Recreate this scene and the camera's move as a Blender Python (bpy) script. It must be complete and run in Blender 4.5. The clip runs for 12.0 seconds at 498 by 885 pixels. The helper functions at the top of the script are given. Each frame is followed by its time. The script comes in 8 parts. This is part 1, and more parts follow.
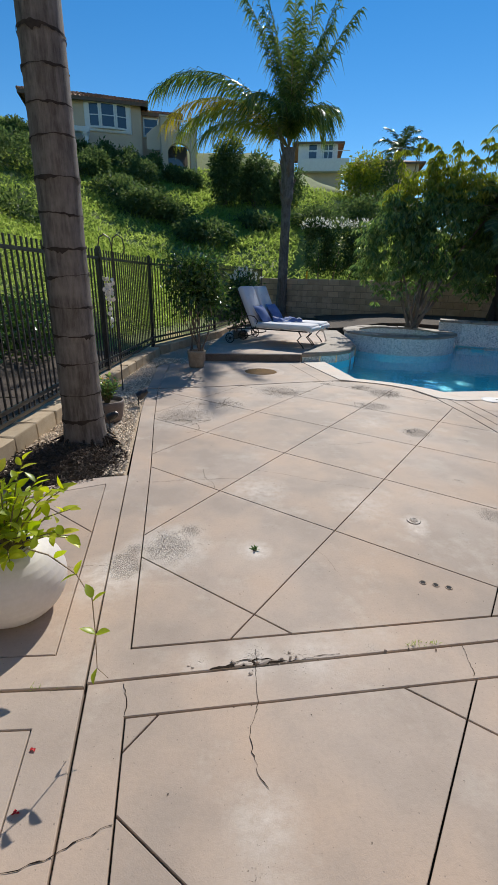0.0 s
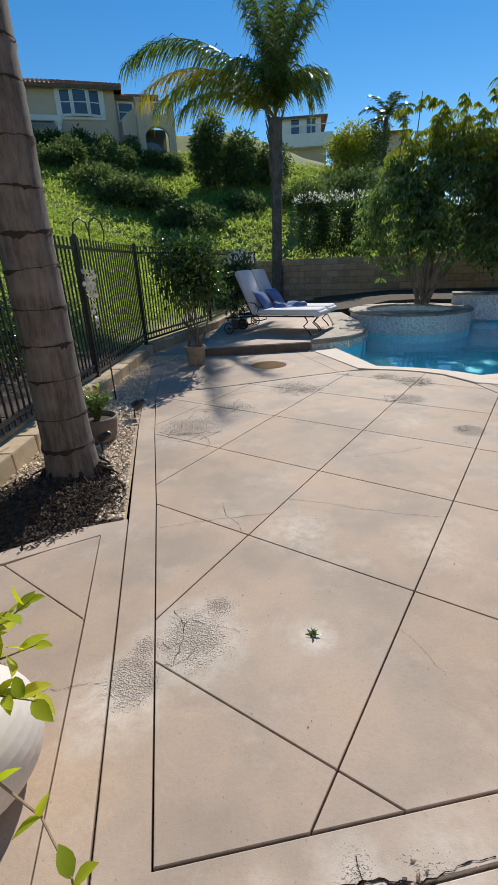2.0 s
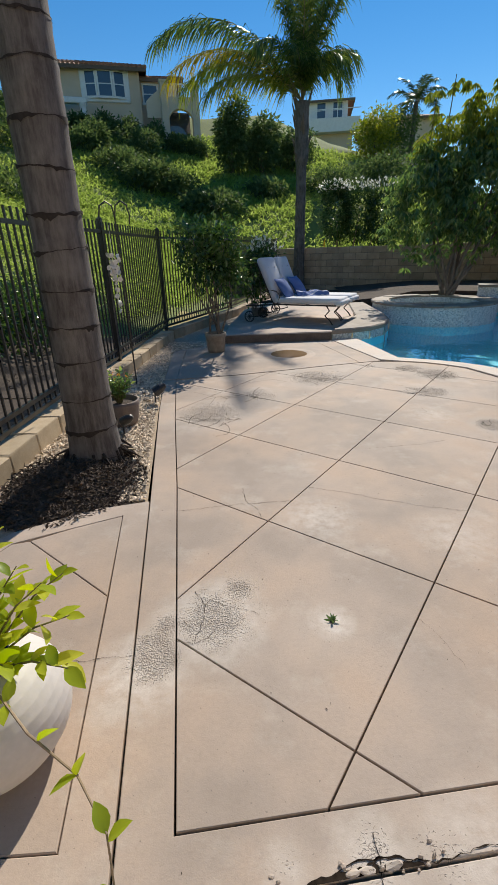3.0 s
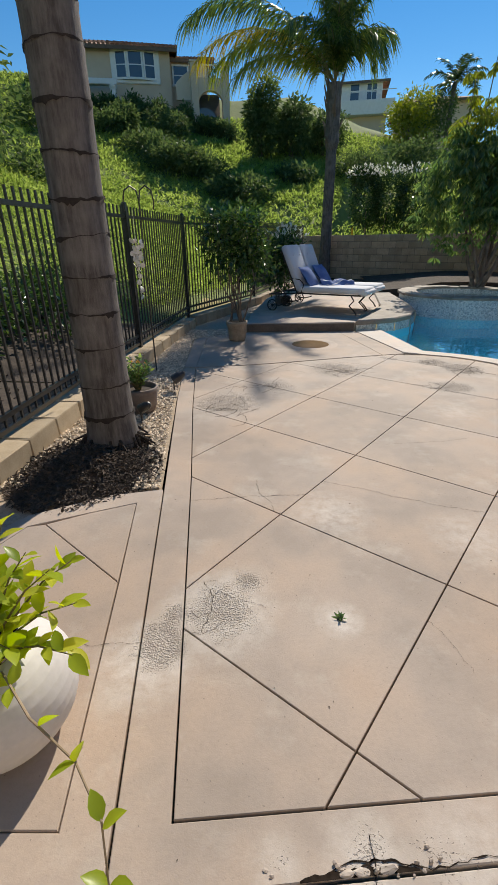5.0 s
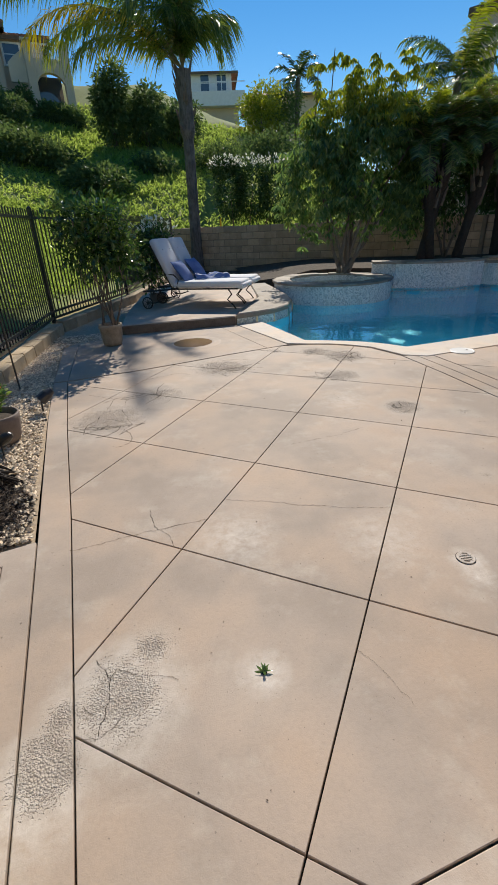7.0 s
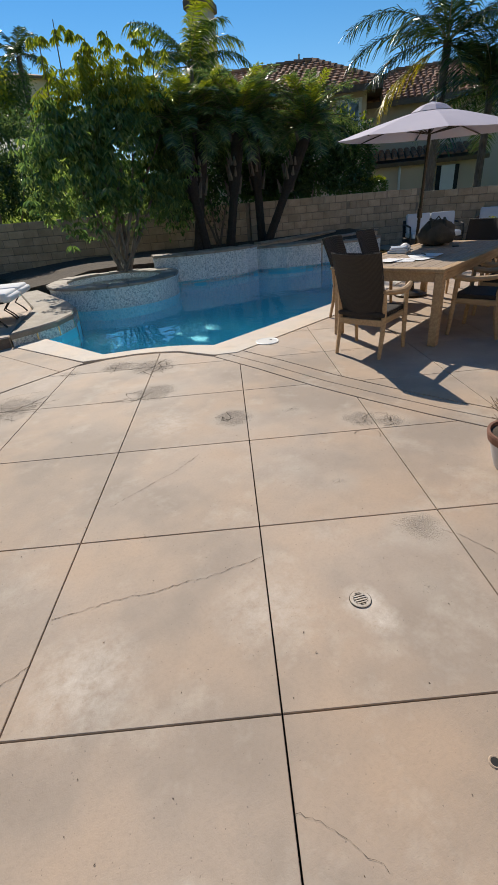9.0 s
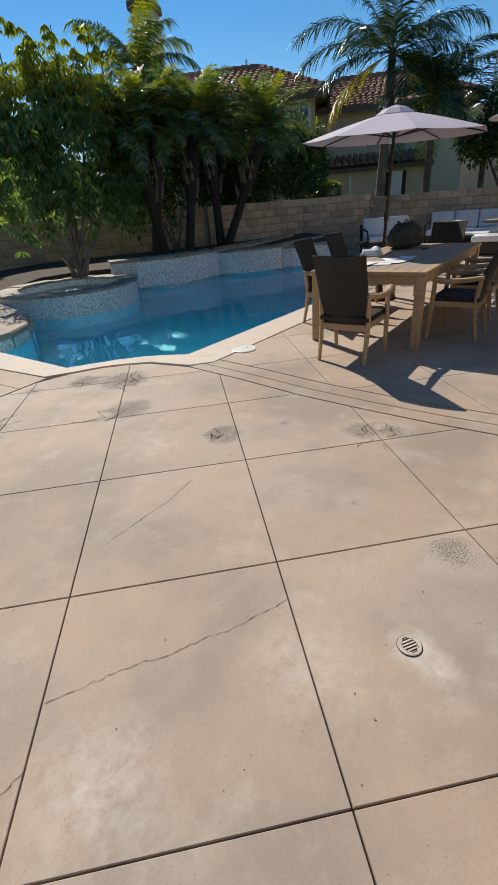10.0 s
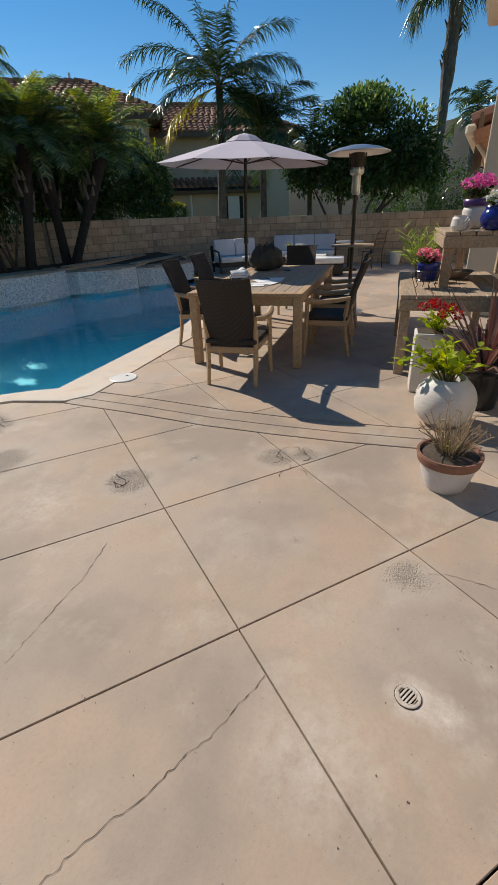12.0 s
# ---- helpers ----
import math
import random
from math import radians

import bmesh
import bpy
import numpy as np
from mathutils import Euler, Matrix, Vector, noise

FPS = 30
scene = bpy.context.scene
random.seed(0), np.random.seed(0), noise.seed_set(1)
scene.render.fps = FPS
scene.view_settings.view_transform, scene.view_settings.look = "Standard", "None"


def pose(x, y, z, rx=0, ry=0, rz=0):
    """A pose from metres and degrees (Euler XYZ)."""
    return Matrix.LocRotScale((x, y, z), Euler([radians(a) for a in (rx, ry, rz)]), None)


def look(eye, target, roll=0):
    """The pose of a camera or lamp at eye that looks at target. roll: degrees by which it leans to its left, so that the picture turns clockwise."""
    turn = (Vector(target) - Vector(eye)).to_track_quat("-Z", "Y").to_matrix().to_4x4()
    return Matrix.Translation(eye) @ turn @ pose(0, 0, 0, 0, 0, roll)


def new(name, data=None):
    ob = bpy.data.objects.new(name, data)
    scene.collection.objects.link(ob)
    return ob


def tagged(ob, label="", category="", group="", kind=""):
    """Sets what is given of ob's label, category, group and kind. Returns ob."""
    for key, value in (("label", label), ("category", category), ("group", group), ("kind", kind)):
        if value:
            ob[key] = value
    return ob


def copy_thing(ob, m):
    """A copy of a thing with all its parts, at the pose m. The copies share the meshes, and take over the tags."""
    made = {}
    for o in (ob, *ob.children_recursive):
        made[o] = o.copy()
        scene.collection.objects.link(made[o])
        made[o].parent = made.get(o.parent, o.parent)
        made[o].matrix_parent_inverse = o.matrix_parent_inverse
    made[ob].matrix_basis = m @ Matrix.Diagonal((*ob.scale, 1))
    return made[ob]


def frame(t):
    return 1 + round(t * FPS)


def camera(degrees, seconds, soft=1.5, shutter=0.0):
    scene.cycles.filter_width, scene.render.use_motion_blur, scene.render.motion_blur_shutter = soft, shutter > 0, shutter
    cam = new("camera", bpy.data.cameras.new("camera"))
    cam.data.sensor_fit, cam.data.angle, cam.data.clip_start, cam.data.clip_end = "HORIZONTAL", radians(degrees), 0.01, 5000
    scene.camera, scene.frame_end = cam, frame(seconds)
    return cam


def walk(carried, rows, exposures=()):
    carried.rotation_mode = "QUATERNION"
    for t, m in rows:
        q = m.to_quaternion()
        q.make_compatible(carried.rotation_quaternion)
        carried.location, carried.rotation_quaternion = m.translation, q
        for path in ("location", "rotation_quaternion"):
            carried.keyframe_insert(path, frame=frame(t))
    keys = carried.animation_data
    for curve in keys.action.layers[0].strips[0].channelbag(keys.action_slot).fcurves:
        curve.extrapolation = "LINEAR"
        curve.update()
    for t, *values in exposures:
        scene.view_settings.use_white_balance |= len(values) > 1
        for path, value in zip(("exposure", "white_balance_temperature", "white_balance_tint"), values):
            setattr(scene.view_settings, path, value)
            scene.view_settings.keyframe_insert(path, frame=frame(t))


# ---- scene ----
cam = camera(59.2, 12.0, 1.0)
PATH = [
    (0, (0.042, -0.186, 1.474), (0.092, 1.687, 0.772), 1.3),
    (0.5, (0.051, 0.055, 1.429), (0.119, 1.924, 0.72), 0.6),
    (1, (0.067, 0.318, 1.458), (0.12, 2.184, 0.739), -0.6),
    (1.5, (0.028, 0.487, 1.441), (0.09, 2.345, 0.703), -1.4),
    (2, (-0.115, 0.611, 1.429), (-0.066, 2.463, 0.674), -2.7),
    (2.5, (-0.178, 0.627, 1.421), (-0.163, 2.47, 0.644), -1.7),
    (3, (-0.163, 0.595, 1.42), (-0.181, 2.429, 0.623), -1.7),
    (5, (-0.137, 0.62, 1.43), (-0.244, 2.431, 0.587), -0.9),
    (5.5, (-0.112, 0.596, 1.433), (-0.249, 2.401, 0.583), -1.2),
    (6, (-0.096, 0.687, 1.419), (-0.219, 2.49, 0.563), -2.8),
    (6.5, (-0.085, 0.843, 1.429), (0.053, 2.641, 0.565), -2.9),
    (6.7, (-0.084, 0.884, 1.426), (0.163, 2.668, 0.554), -2.5),
    (8.3, (0.102, 1.314, 1.435), (0.707, 2.985, 0.517), -4.7),
    (8.5, (0.13, 1.368, 1.423), (0.862, 2.978, 0.49), -4.1),
    (9, (0.142, 1.546, 1.447), (1.189, 2.96, 0.496), -5.0),
    (9.5, (0.094, 1.721, 1.454), (1.261, 3.031, 0.493), -3.4),
    (10, (0.139, 1.911, 1.428), (1.329, 3.209, 0.481), -4.8),
    (10.5, (0.205, 2.105, 1.45), (1.46, 3.35, 0.514), -4.9),
    (11, (0.204, 2.279, 1.443), (1.665, 3.278, 0.512), -5.6),
    (11.5, (0.189, 2.379, 1.446), (1.719, 3.267, 0.514), -3.6),
    (12, (0.174, 2.336, 1.451), (1.749, 3.159, 0.533), -2.4),
]
walk(cam, [(t, look(eye, target, roll)) for t, eye, target, roll in PATH], [(0.0, 0.0, 6500, 10), (3.0, 0.04, 6850, 10), (8.3, 0.05, 7000, 10), (12.0, -0.02, 7150, 10)])

# world and sun
SUN_DIR = Vector((0.30, 0.95, 0.84)).normalized()
world = bpy.data.worlds.new("sky")
scene.world = world
world.use_nodes = True
wn = world.node_tree.nodes
sky = wn.new("ShaderNodeTexSky")
sky.sky_type, sky.sun_disc = "NISHITA", False
sky.sun_elevation = math.asin(SUN_DIR.z)
sky.sun_rotation = math.atan2(SUN_DIR.x, SUN_DIR.y)
sky.air_density, sky.dust_density, sky.ozone_density, sky.altitude = 1.0, 0.0, 2.5, 400
deep = wn.new("ShaderNodeHueSaturation")
deep.inputs["Saturation"].default_value = 1.36
world.node_tree.links.new(sky.outputs[0], deep.inputs["Color"])
world.node_tree.links.new(deep.outputs[0], wn["Background"].inputs[0])
wn["Background"].inputs[1].default_value = 0.115
sun = new("sun", bpy.data.lights.new("sun", "SUN"))
sun.data.energy, sun.data.angle, sun.data.color = 4.75, radians(0.53), (1.0, 0.95, 0.87)
sun.rotation_euler = SUN_DIR.to_track_quat("Z", "Y").to_euler()
scene.view_settings.exposure = 0.0


# ---- materials ----
class Nodes:
    """A thin wrapper to write node trees in few lines."""

    def __init__(self, name):
        self.mat = bpy.data.materials.new(name)
        self.mat.use_nodes = True
        self.tree = self.mat.node_tree
        self.bsdf = self.tree.nodes["Principled BSDF"]
        self.out = self.tree.nodes["Material Output"]

    def add(self, kind, **values):
        node = self.tree.nodes.new("ShaderNode" + kind)
        for key, value in values.items():
            key = key.replace("_", " ")
            node.inputs[key].default_value = value
        return node

    def link(self, a, b):
        self.tree.links.new(a, b)

    def pos(self):
        return self.add("NewGeometry").outputs["Position"]

    def noise(self, scale, detail=4.0, rough=0.55, vec=None):
        n = self.add("TexNoise", Scale=scale, Detail=detail, Roughness=rough)
        self.link(vec or self.pos(), n.inputs["Vector"])
        return n.outputs["Fac"]

    def ramp(self, fac, *stops):
        r = self.add("ValToRGB")
        el = r.color_ramp.elements
        while len(el) < len(stops):
            el.new(0.5)
        for e, (p, c) in zip(el, stops):
            e.position, e.color = p, (*c, 1) if len(c) == 3 else c
        self.link(fac, r.inputs[0])
        return r.outputs[0]

    def math(self, op, a, b=0.5, c=None):
        m = self.tree.nodes.new("ShaderNodeMath")
        m.operation = op
        for slot, v in zip(m.inputs, (a, b, c)):
            if v is None:
                continue
            if isinstance(v, (int, float)):
                slot.default_value = v
            else:
                self.link(v, slot)
        return m.outputs[0]

    def mix(self, fac, a, b, blend="MIX"):
        m = self.tree.nodes.new("ShaderNodeMix")
        m.data_type, m.blend_type = "RGBA", blend
        for slot, v in ((m.inputs[0], fac), (m.inputs[6], a), (m.inputs[7], b)):
            if isinstance(v, (int, float)):
                slot.default_value = v
            elif isinstance(v, tuple):
                slot.default_value = (*v, 1)
            else:
                self.link(v, slot)
        return m.outputs[2]

    def bump(self, height, strength=0.3, distance=0.01):
        b = self.add("Bump", Strength=strength, Distance=distance)
        self.link(height, b.inputs["Height"])
        self.link(b.outputs[0], self.bsdf.inputs["Normal"])

    def color(self, c):
        if isinstance(c, tuple):
            self.bsdf.inputs["Base Color"].default_value = (*c, 1)
        else:
            self.link(c, self.bsdf.inputs["Base Color"])


def surface(name, c1, c2, scale=6.0, rough=0.8, fine=60.0, bump=0.2, metal=0.0, vary=0.0, island=False, depth=0.004, spec=0.5):
    """A general surface: two tones, mottled at two scales, with fine relief; vary: from piece to piece."""
    n = Nodes(name)
    big, small = n.noise(scale), n.noise(fine, 3)
    mixed = n.math("MULTIPLY_ADD", small, 0.4, n.math("MULTIPLY", big, 0.75))
    col = n.mix(n.math("MULTIPLY_ADD", mixed, 2.2, -0.72), c1, c2)
    if vary:
        rnd = n.add("NewGeometry").outputs["Random Per Island"] if island else n.add("ObjectInfo").outputs["Random"]
        v = n.math("MULTIPLY_ADD", rnd, 2 * vary, 1 - vary)
        h = n.add("HueSaturation")
        n.link(v, h.inputs["Value"])
        n.link(col, h.inputs["Color"])
        col = h.outputs[0]
    n.color(col)
    n.bsdf.inputs["Roughness"].default_value = rough
    n.bsdf.inputs["Metallic"].default_value = metal
    n.bsdf.inputs["Specular IOR Level"].default_value = spec
    if bump:
        n.bump(mixed, bump, depth)
    return n.mat


def foliage(name, c1, c2, c3, rough=0.35, thru=0.35, gloss=0.5):
    """Leaves: a tone per leaf, light shining through, a waxy gloss."""
    n = Nodes(name)
    rnd = n.add("NewGeometry").outputs["Random Per Island"]
    col = n.ramp(rnd, (0.0, c1), (0.55, c2), (1.0, c3))
    col = n.mix(n.math("MULTIPLY", n.noise(1.7, 2), 0.5), col, c1)
    n.color(col)
    n.bsdf.inputs["Roughness"].default_value = rough
    n.bsdf.inputs["Specular IOR Level"].default_value = gloss
    tr = n.add("BsdfTranslucent")
    hs = n.add("HueSaturation", Saturation=1.15, Value=1.5)
    n.link(col, hs.inputs["Color"])
    n.link(hs.outputs[0], tr.inputs["Color"])
    mx = n.add("MixShader", Fac=thru)
    n.link(n.bsdf.outputs[0], mx.inputs[1])
    n.link(tr.outputs[0], mx.inputs[2])
    n.link(mx.outputs[0], n.out.inputs["Surface"])
    return n.mat


# Worn places of the deck, where the aggregate shows: x, y, radius, how far it is worn.
WORN = [(-0.35, 2.0, 0.2, 0.85), (-0.25, 2.17, 0.11, 0.75), (-0.565, 1.82, 0.13, 1.1), (-0.54, 1.97, 0.09, 0.8), (-0.1, 1.18, 0.07, 0.4), (0.12, 1.2, 0.09, 0.6), (0.3, 1.2, 0.11, 0.5),
        (0.62, 1.25, 0.1, 0.4), (-0.58, 4.6, 0.42, 0.85), (-0.1, 5.1, 0.35, 0.65), (0.6, 5.8, 0.42, 0.85), (1.74, 5.1, 0.26, 0.9), (2.09, 5.8, 0.3, 0.95), (1.84, 6.1, 0.26, 0.8),
        (1.38, 6.3, 0.2, 0.6), (1.91, 4.1, 0.17, 1.1), (2.54, 3.37, 0.16, 0.95), (2.66, 3.2, 0.14, 0.85), (1.77, 2.4, 0.15, 0.8), (1.81, 2.94, 0.1, 0.5),
        (1.73, 3.2, 0.1, 0.45), (2.31, 3.88, 0.12, 0.55), (1.46, 2.17, 0.1, 0.4), (0.1, 1.93, 0.14, 0.35), (0.1, 0.5, 0.14, 0.35)]
# Pale lime bloom: x, y, radius, strength.
BLOOM = [(1.205, 2.3, 0.11, 0.9), (1.19, 2.2, 0.1, 0.7), (0.147, 1.97, 0.12, 0.9), (-0.36, 2.0, 0.3, 0.8), (0.1, 1.19, 0.16, 0.5), (0.4, 1.22, 0.2, 0.45), (-0.12, 1.17, 0.1, 0.4), (0.14, 0.62, 0.16, 0.45), (0.13, 0.42, 0.14, 0.4), (0.2, 2.75, 0.3, 0.5), (0.9, 2.55, 0.3, 0.4), (-0.6, 1.75, 0.25, 0.7), (1.5, 4.4, 0.35, 0.4)]


def concrete(name, light, dark, worn=True, vary=0.05):
    """Smooth trowelled deck concrete, blotched and dirty, worn to the aggregate in places."""
    n = Nodes(name)
    p = n.pos()
    flat = n.add("VectorMath")
    flat.operation = "MULTIPLY"
    flat.inputs[1].default_value = (1, 1, 0)
    n.link(p, flat.inputs[0])
    v = flat.outputs[0]
    big, mid = n.noise(0.85, 5, 0.6, v), n.noise(4.5, 6, 0.65, v)
    fine, grit = n.noise(70, 3, 0.6, v), n.noise(230, 2, 0.6, v)
    base = n.mix(n.ramp(big, (0.4, (0, 0, 0)), (0.6, (1, 1, 1))), dark, light)
    warm = n.ramp(n.noise(1.7, 3, 0.5, v), (0.42, (0, 0, 0)), (0.66, (0.62, 0.62, 0.62)))
    base = n.mix(warm, base, (light[0] * 1.02, light[1] * 0.885, light[2] * 0.745))
    base = n.mix(n.ramp(mid, (0.5, (0, 0, 0)), (0.78, (0.34, 0.34, 0.34))), base, (0.29, 0.245, 0.2))
    pale = n.ramp(n.noise(2.3, 5, 0.7, v), (0.54, (0, 0, 0)), (0.76, (0.42, 0.42, 0.42)))
    base = n.mix(pale, base, (0.62, 0.56, 0.48))
    base = n.mix(n.ramp(fine, (0.3, (0.12, 0.12, 0.12)), (0.55, (0, 0, 0))), base, (0.2, 0.17, 0.14))
    speck = n.ramp(n.noise(95, 1, 0.4, v), (0.74, (0, 0, 0)), (0.77, (0.5, 0.5, 0.5)))
    base = n.mix(speck, base, (0.12, 0.1, 0.085))
    height = n.math("MULTIPLY_ADD", fine, 0.25, n.math("MULTIPLY", grit, 0.2))
    if worn:
        total = None
        edge = n.math("MULTIPLY_ADD", n.noise(9, 9, 0.8, v), 3.4, -1.74)
        for x, y, r, much in WORN:
            d = n.add("VectorMath")
            d.operation = "DISTANCE"
            d.inputs[1].default_value = (x, y, 0)
            n.link(v, d.inputs[0])
            w = n.math("MULTIPLY_ADD", d.outputs["Value"], -0.72 / r, 1.0)
            w = n.math("MULTIPLY", n.math("MAXIMUM", w, 0.0), much)
            total = w if total is None else n.math("MAXIMUM", total, w)
        stipple = n.math("MULTIPLY_ADD", n.noise(140, 2, 0.6, v), 3.2, -1.6)
        m = n.math("ADD", n.math("MULTIPLY_ADD", total, 2.3, -0.85), n.math("MULTIPLY_ADD", edge, 0.55, stipple))
        mask = n.ramp(m, (0.25, (0, 0, 0)), (0.75, (1, 1, 1)))
        vor = n.add("TexVoronoi", Scale=130.0)
        n.link(v, vor.inputs["Vector"])
        stones = n.mix(vor.outputs["Color"], (0.28, 0.215, 0.165), (0.58, 0.48, 0.385))
        stones = n.mix(n.ramp(vor.outputs["Distance"], (0.3, (0, 0, 0)), (0.58, (0.9, 0.9, 0.9))), stones, (0.12, 0.093, 0.075))
        halo = n.ramp(total, (0.0, (0, 0, 0)), (0.6, (0.5, 0.5, 0.5)))
        base = n.mix(halo, base, (0.5, 0.44, 0.375))
        lime = None
        for x, y, r, much in BLOOM:
            d = n.add("VectorMath")
            d.operation = "DISTANCE"
            d.inputs[1].default_value = (x, y, 0)
            n.link(v, d.inputs[0])
            w = n.math("MULTIPLY", n.math("MAXIMUM", n.math("MULTIPLY_ADD", d.outputs["Value"], -1.0 / r, 1.0), 0.0), much)
            lime = w if lime is None else n.math("MAXIMUM", lime, w)
        lime = n.math("MULTIPLY", lime, n.math("MULTIPLY_ADD", n.noise(16, 7, 0.75, v), 4.0, -1.2))
        base = n.mix(n.ramp(lime, (0.05, (0, 0, 0)), (0.7, (0.75, 0.75, 0.75))), base, (0.66, 0.6, 0.53))
        base = n.mix(n.math("MULTIPLY", mask, 0.46), base, stones)
        height = n.math("SUBTRACT", height, n.math("MULTIPLY", mask, n.math("MULTIPLY_ADD", vor.outputs["Distance"], 2.6, 0.3)))
    h = n.add("HueSaturation")
    n.link(n.math("MULTIPLY_ADD", n.add("ObjectInfo").outputs["Random"], 2 * vary, 1 - vary), h.inputs["Value"])
    n.link(base, h.inputs["Color"])
    n.color(h.outputs[0])
    n.bsdf.inputs["Roughness"].default_value = 0.72
    n.bsdf.inputs["Specular IOR Level"].default_value = 0.35
    n.bump(height, 0.65, 0.004)
    return n.mat


def mosaic(name):
    """Small pool mosaic in whites and blue-greys, with grout."""
    n = Nodes(name)
    v = n.add("TexVoronoi", Scale=44.0, Randomness=0.5)
    n.link(n.pos(), v.inputs["Vector"])
    sep = n.add("SeparateColor")
    n.link(v.outputs["Color"], sep.inputs[0])
    col = n.ramp(sep.outputs[0], (0.0, (0.3, 0.38, 0.42)), (0.22, (0.55, 0.63, 0.67)), (0.55, (0.76, 0.8, 0.81)), (1.0, (0.86, 0.87, 0.86)))
    col = n.mix(n.ramp(v.outputs["Distance"], (0.5, (0, 0, 0)), (0.75, (0.7, 0.7, 0.7))), col, (0.4, 0.42, 0.41))
    n.color(col)
    n.bsdf.inputs["Roughness"].default_value = 0.22
    n.bump(v.outputs["Distance"], 0.3, -0.003)
    return n.mat


def water_material():
    n = Nodes("water")
    n.bsdf.inputs["Base Color"].default_value = (0.82, 0.97, 0.98, 1)
    n.bsdf.inputs["Roughness"].default_value = 0.01
    n.bsdf.inputs["IOR"].default_value = 1.33
    n.bsdf.inputs["Transmission Weight"].default_value = 1.0
    n.bump(n.noise(2.6, 3, 0.5), 0.35, 0.02)
    return n.mat


def glass_material():
    n = Nodes("window_glass")
    n.bsdf.inputs["Base Color"].default_value = (0.05, 0.07, 0.1, 1)
    n.bsdf.inputs["Roughness"].default_value = 0.03
    n.bsdf.inputs["Specular IOR Level"].default_value = 0.9
    return n.mat


def ringed_bark(name):
    """A palm trunk: grey-brown, streaked, darker scars at the rings come from geometry and this grain."""
    n = Nodes(name)
    p = n.pos()
    mp = n.add("Mapping", Scale=(9, 9, 1.4))
    n.link(p, mp.inputs["Vector"])
    streak = n.noise(3.2, 6, 0.7, mp.outputs[0])
    blot = n.noise(5, 5, 0.6)
    col = n.mix(n.ramp(streak, (0.38, (0, 0, 0)), (0.66, (1, 1, 1))), (0.075, 0.064, 0.057), (0.175, 0.156, 0.143))
    col = n.mix(n.ramp(blot, (0.45, (0, 0, 0)), (0.72, (0.6, 0.6, 0.6))), col, (0.235, 0.215, 0.2))
    n.color(col)
    n.bsdf.inputs["Roughness"].default_value = 0.9
    n.bump(n.math("ADD", streak, n.math("MULTIPLY", n.noise(120, 2), 0.4)), 0.5, 0.01)
    return n.mat


def woven(name, dark, light):
    """Woven resin wicker."""
    n = Nodes(name)
    w = n.add("TexWave", Scale=46.0, Distortion=0.8)
    w.bands_direction = "Z"
    n.link(n.pos(), w.inputs["Vector"])
    w2 = n.add("TexWave", Scale=30.0, Distortion=0.8)
    w2.bands_direction = "Y"
    n.link(n.pos(), w2.inputs["Vector"])
    m = n.math("MULTIPLY", w.outputs["Fac"], w2.outputs["Fac"])
    n.color(n.mix(m, dark, light))
    n.bsdf.inputs["Roughness"].default_value = 0.6
    n.bump(m, 0.7, 0.004)
    return n.mat


def timber(name, c1, c2, stretch=(2, 18, 18), rough=0.65):
    n = Nodes(name)
    mp = n.add("Mapping", Scale=stretch)
    tc = n.add("TexCoord")
    n.link(tc.outputs["Object"], mp.inputs["Vector"])
    g = n.noise(2.4, 5, 0.65, mp.outputs[0])
    col = n.mix(n.ramp(g, (0.35, (0, 0, 0)), (0.68, (1, 1, 1))), c1, c2)
    col = n.mix(n.math("MULTIPLY", n.noise(3.0, 4), 0.45), col, tuple(0.7 * c for c in c1))
    n.color(col)
    n.bsdf.inputs["Roughness"].default_value = rough
    n.bump(g, 0.25, 0.003)
    return n.mat


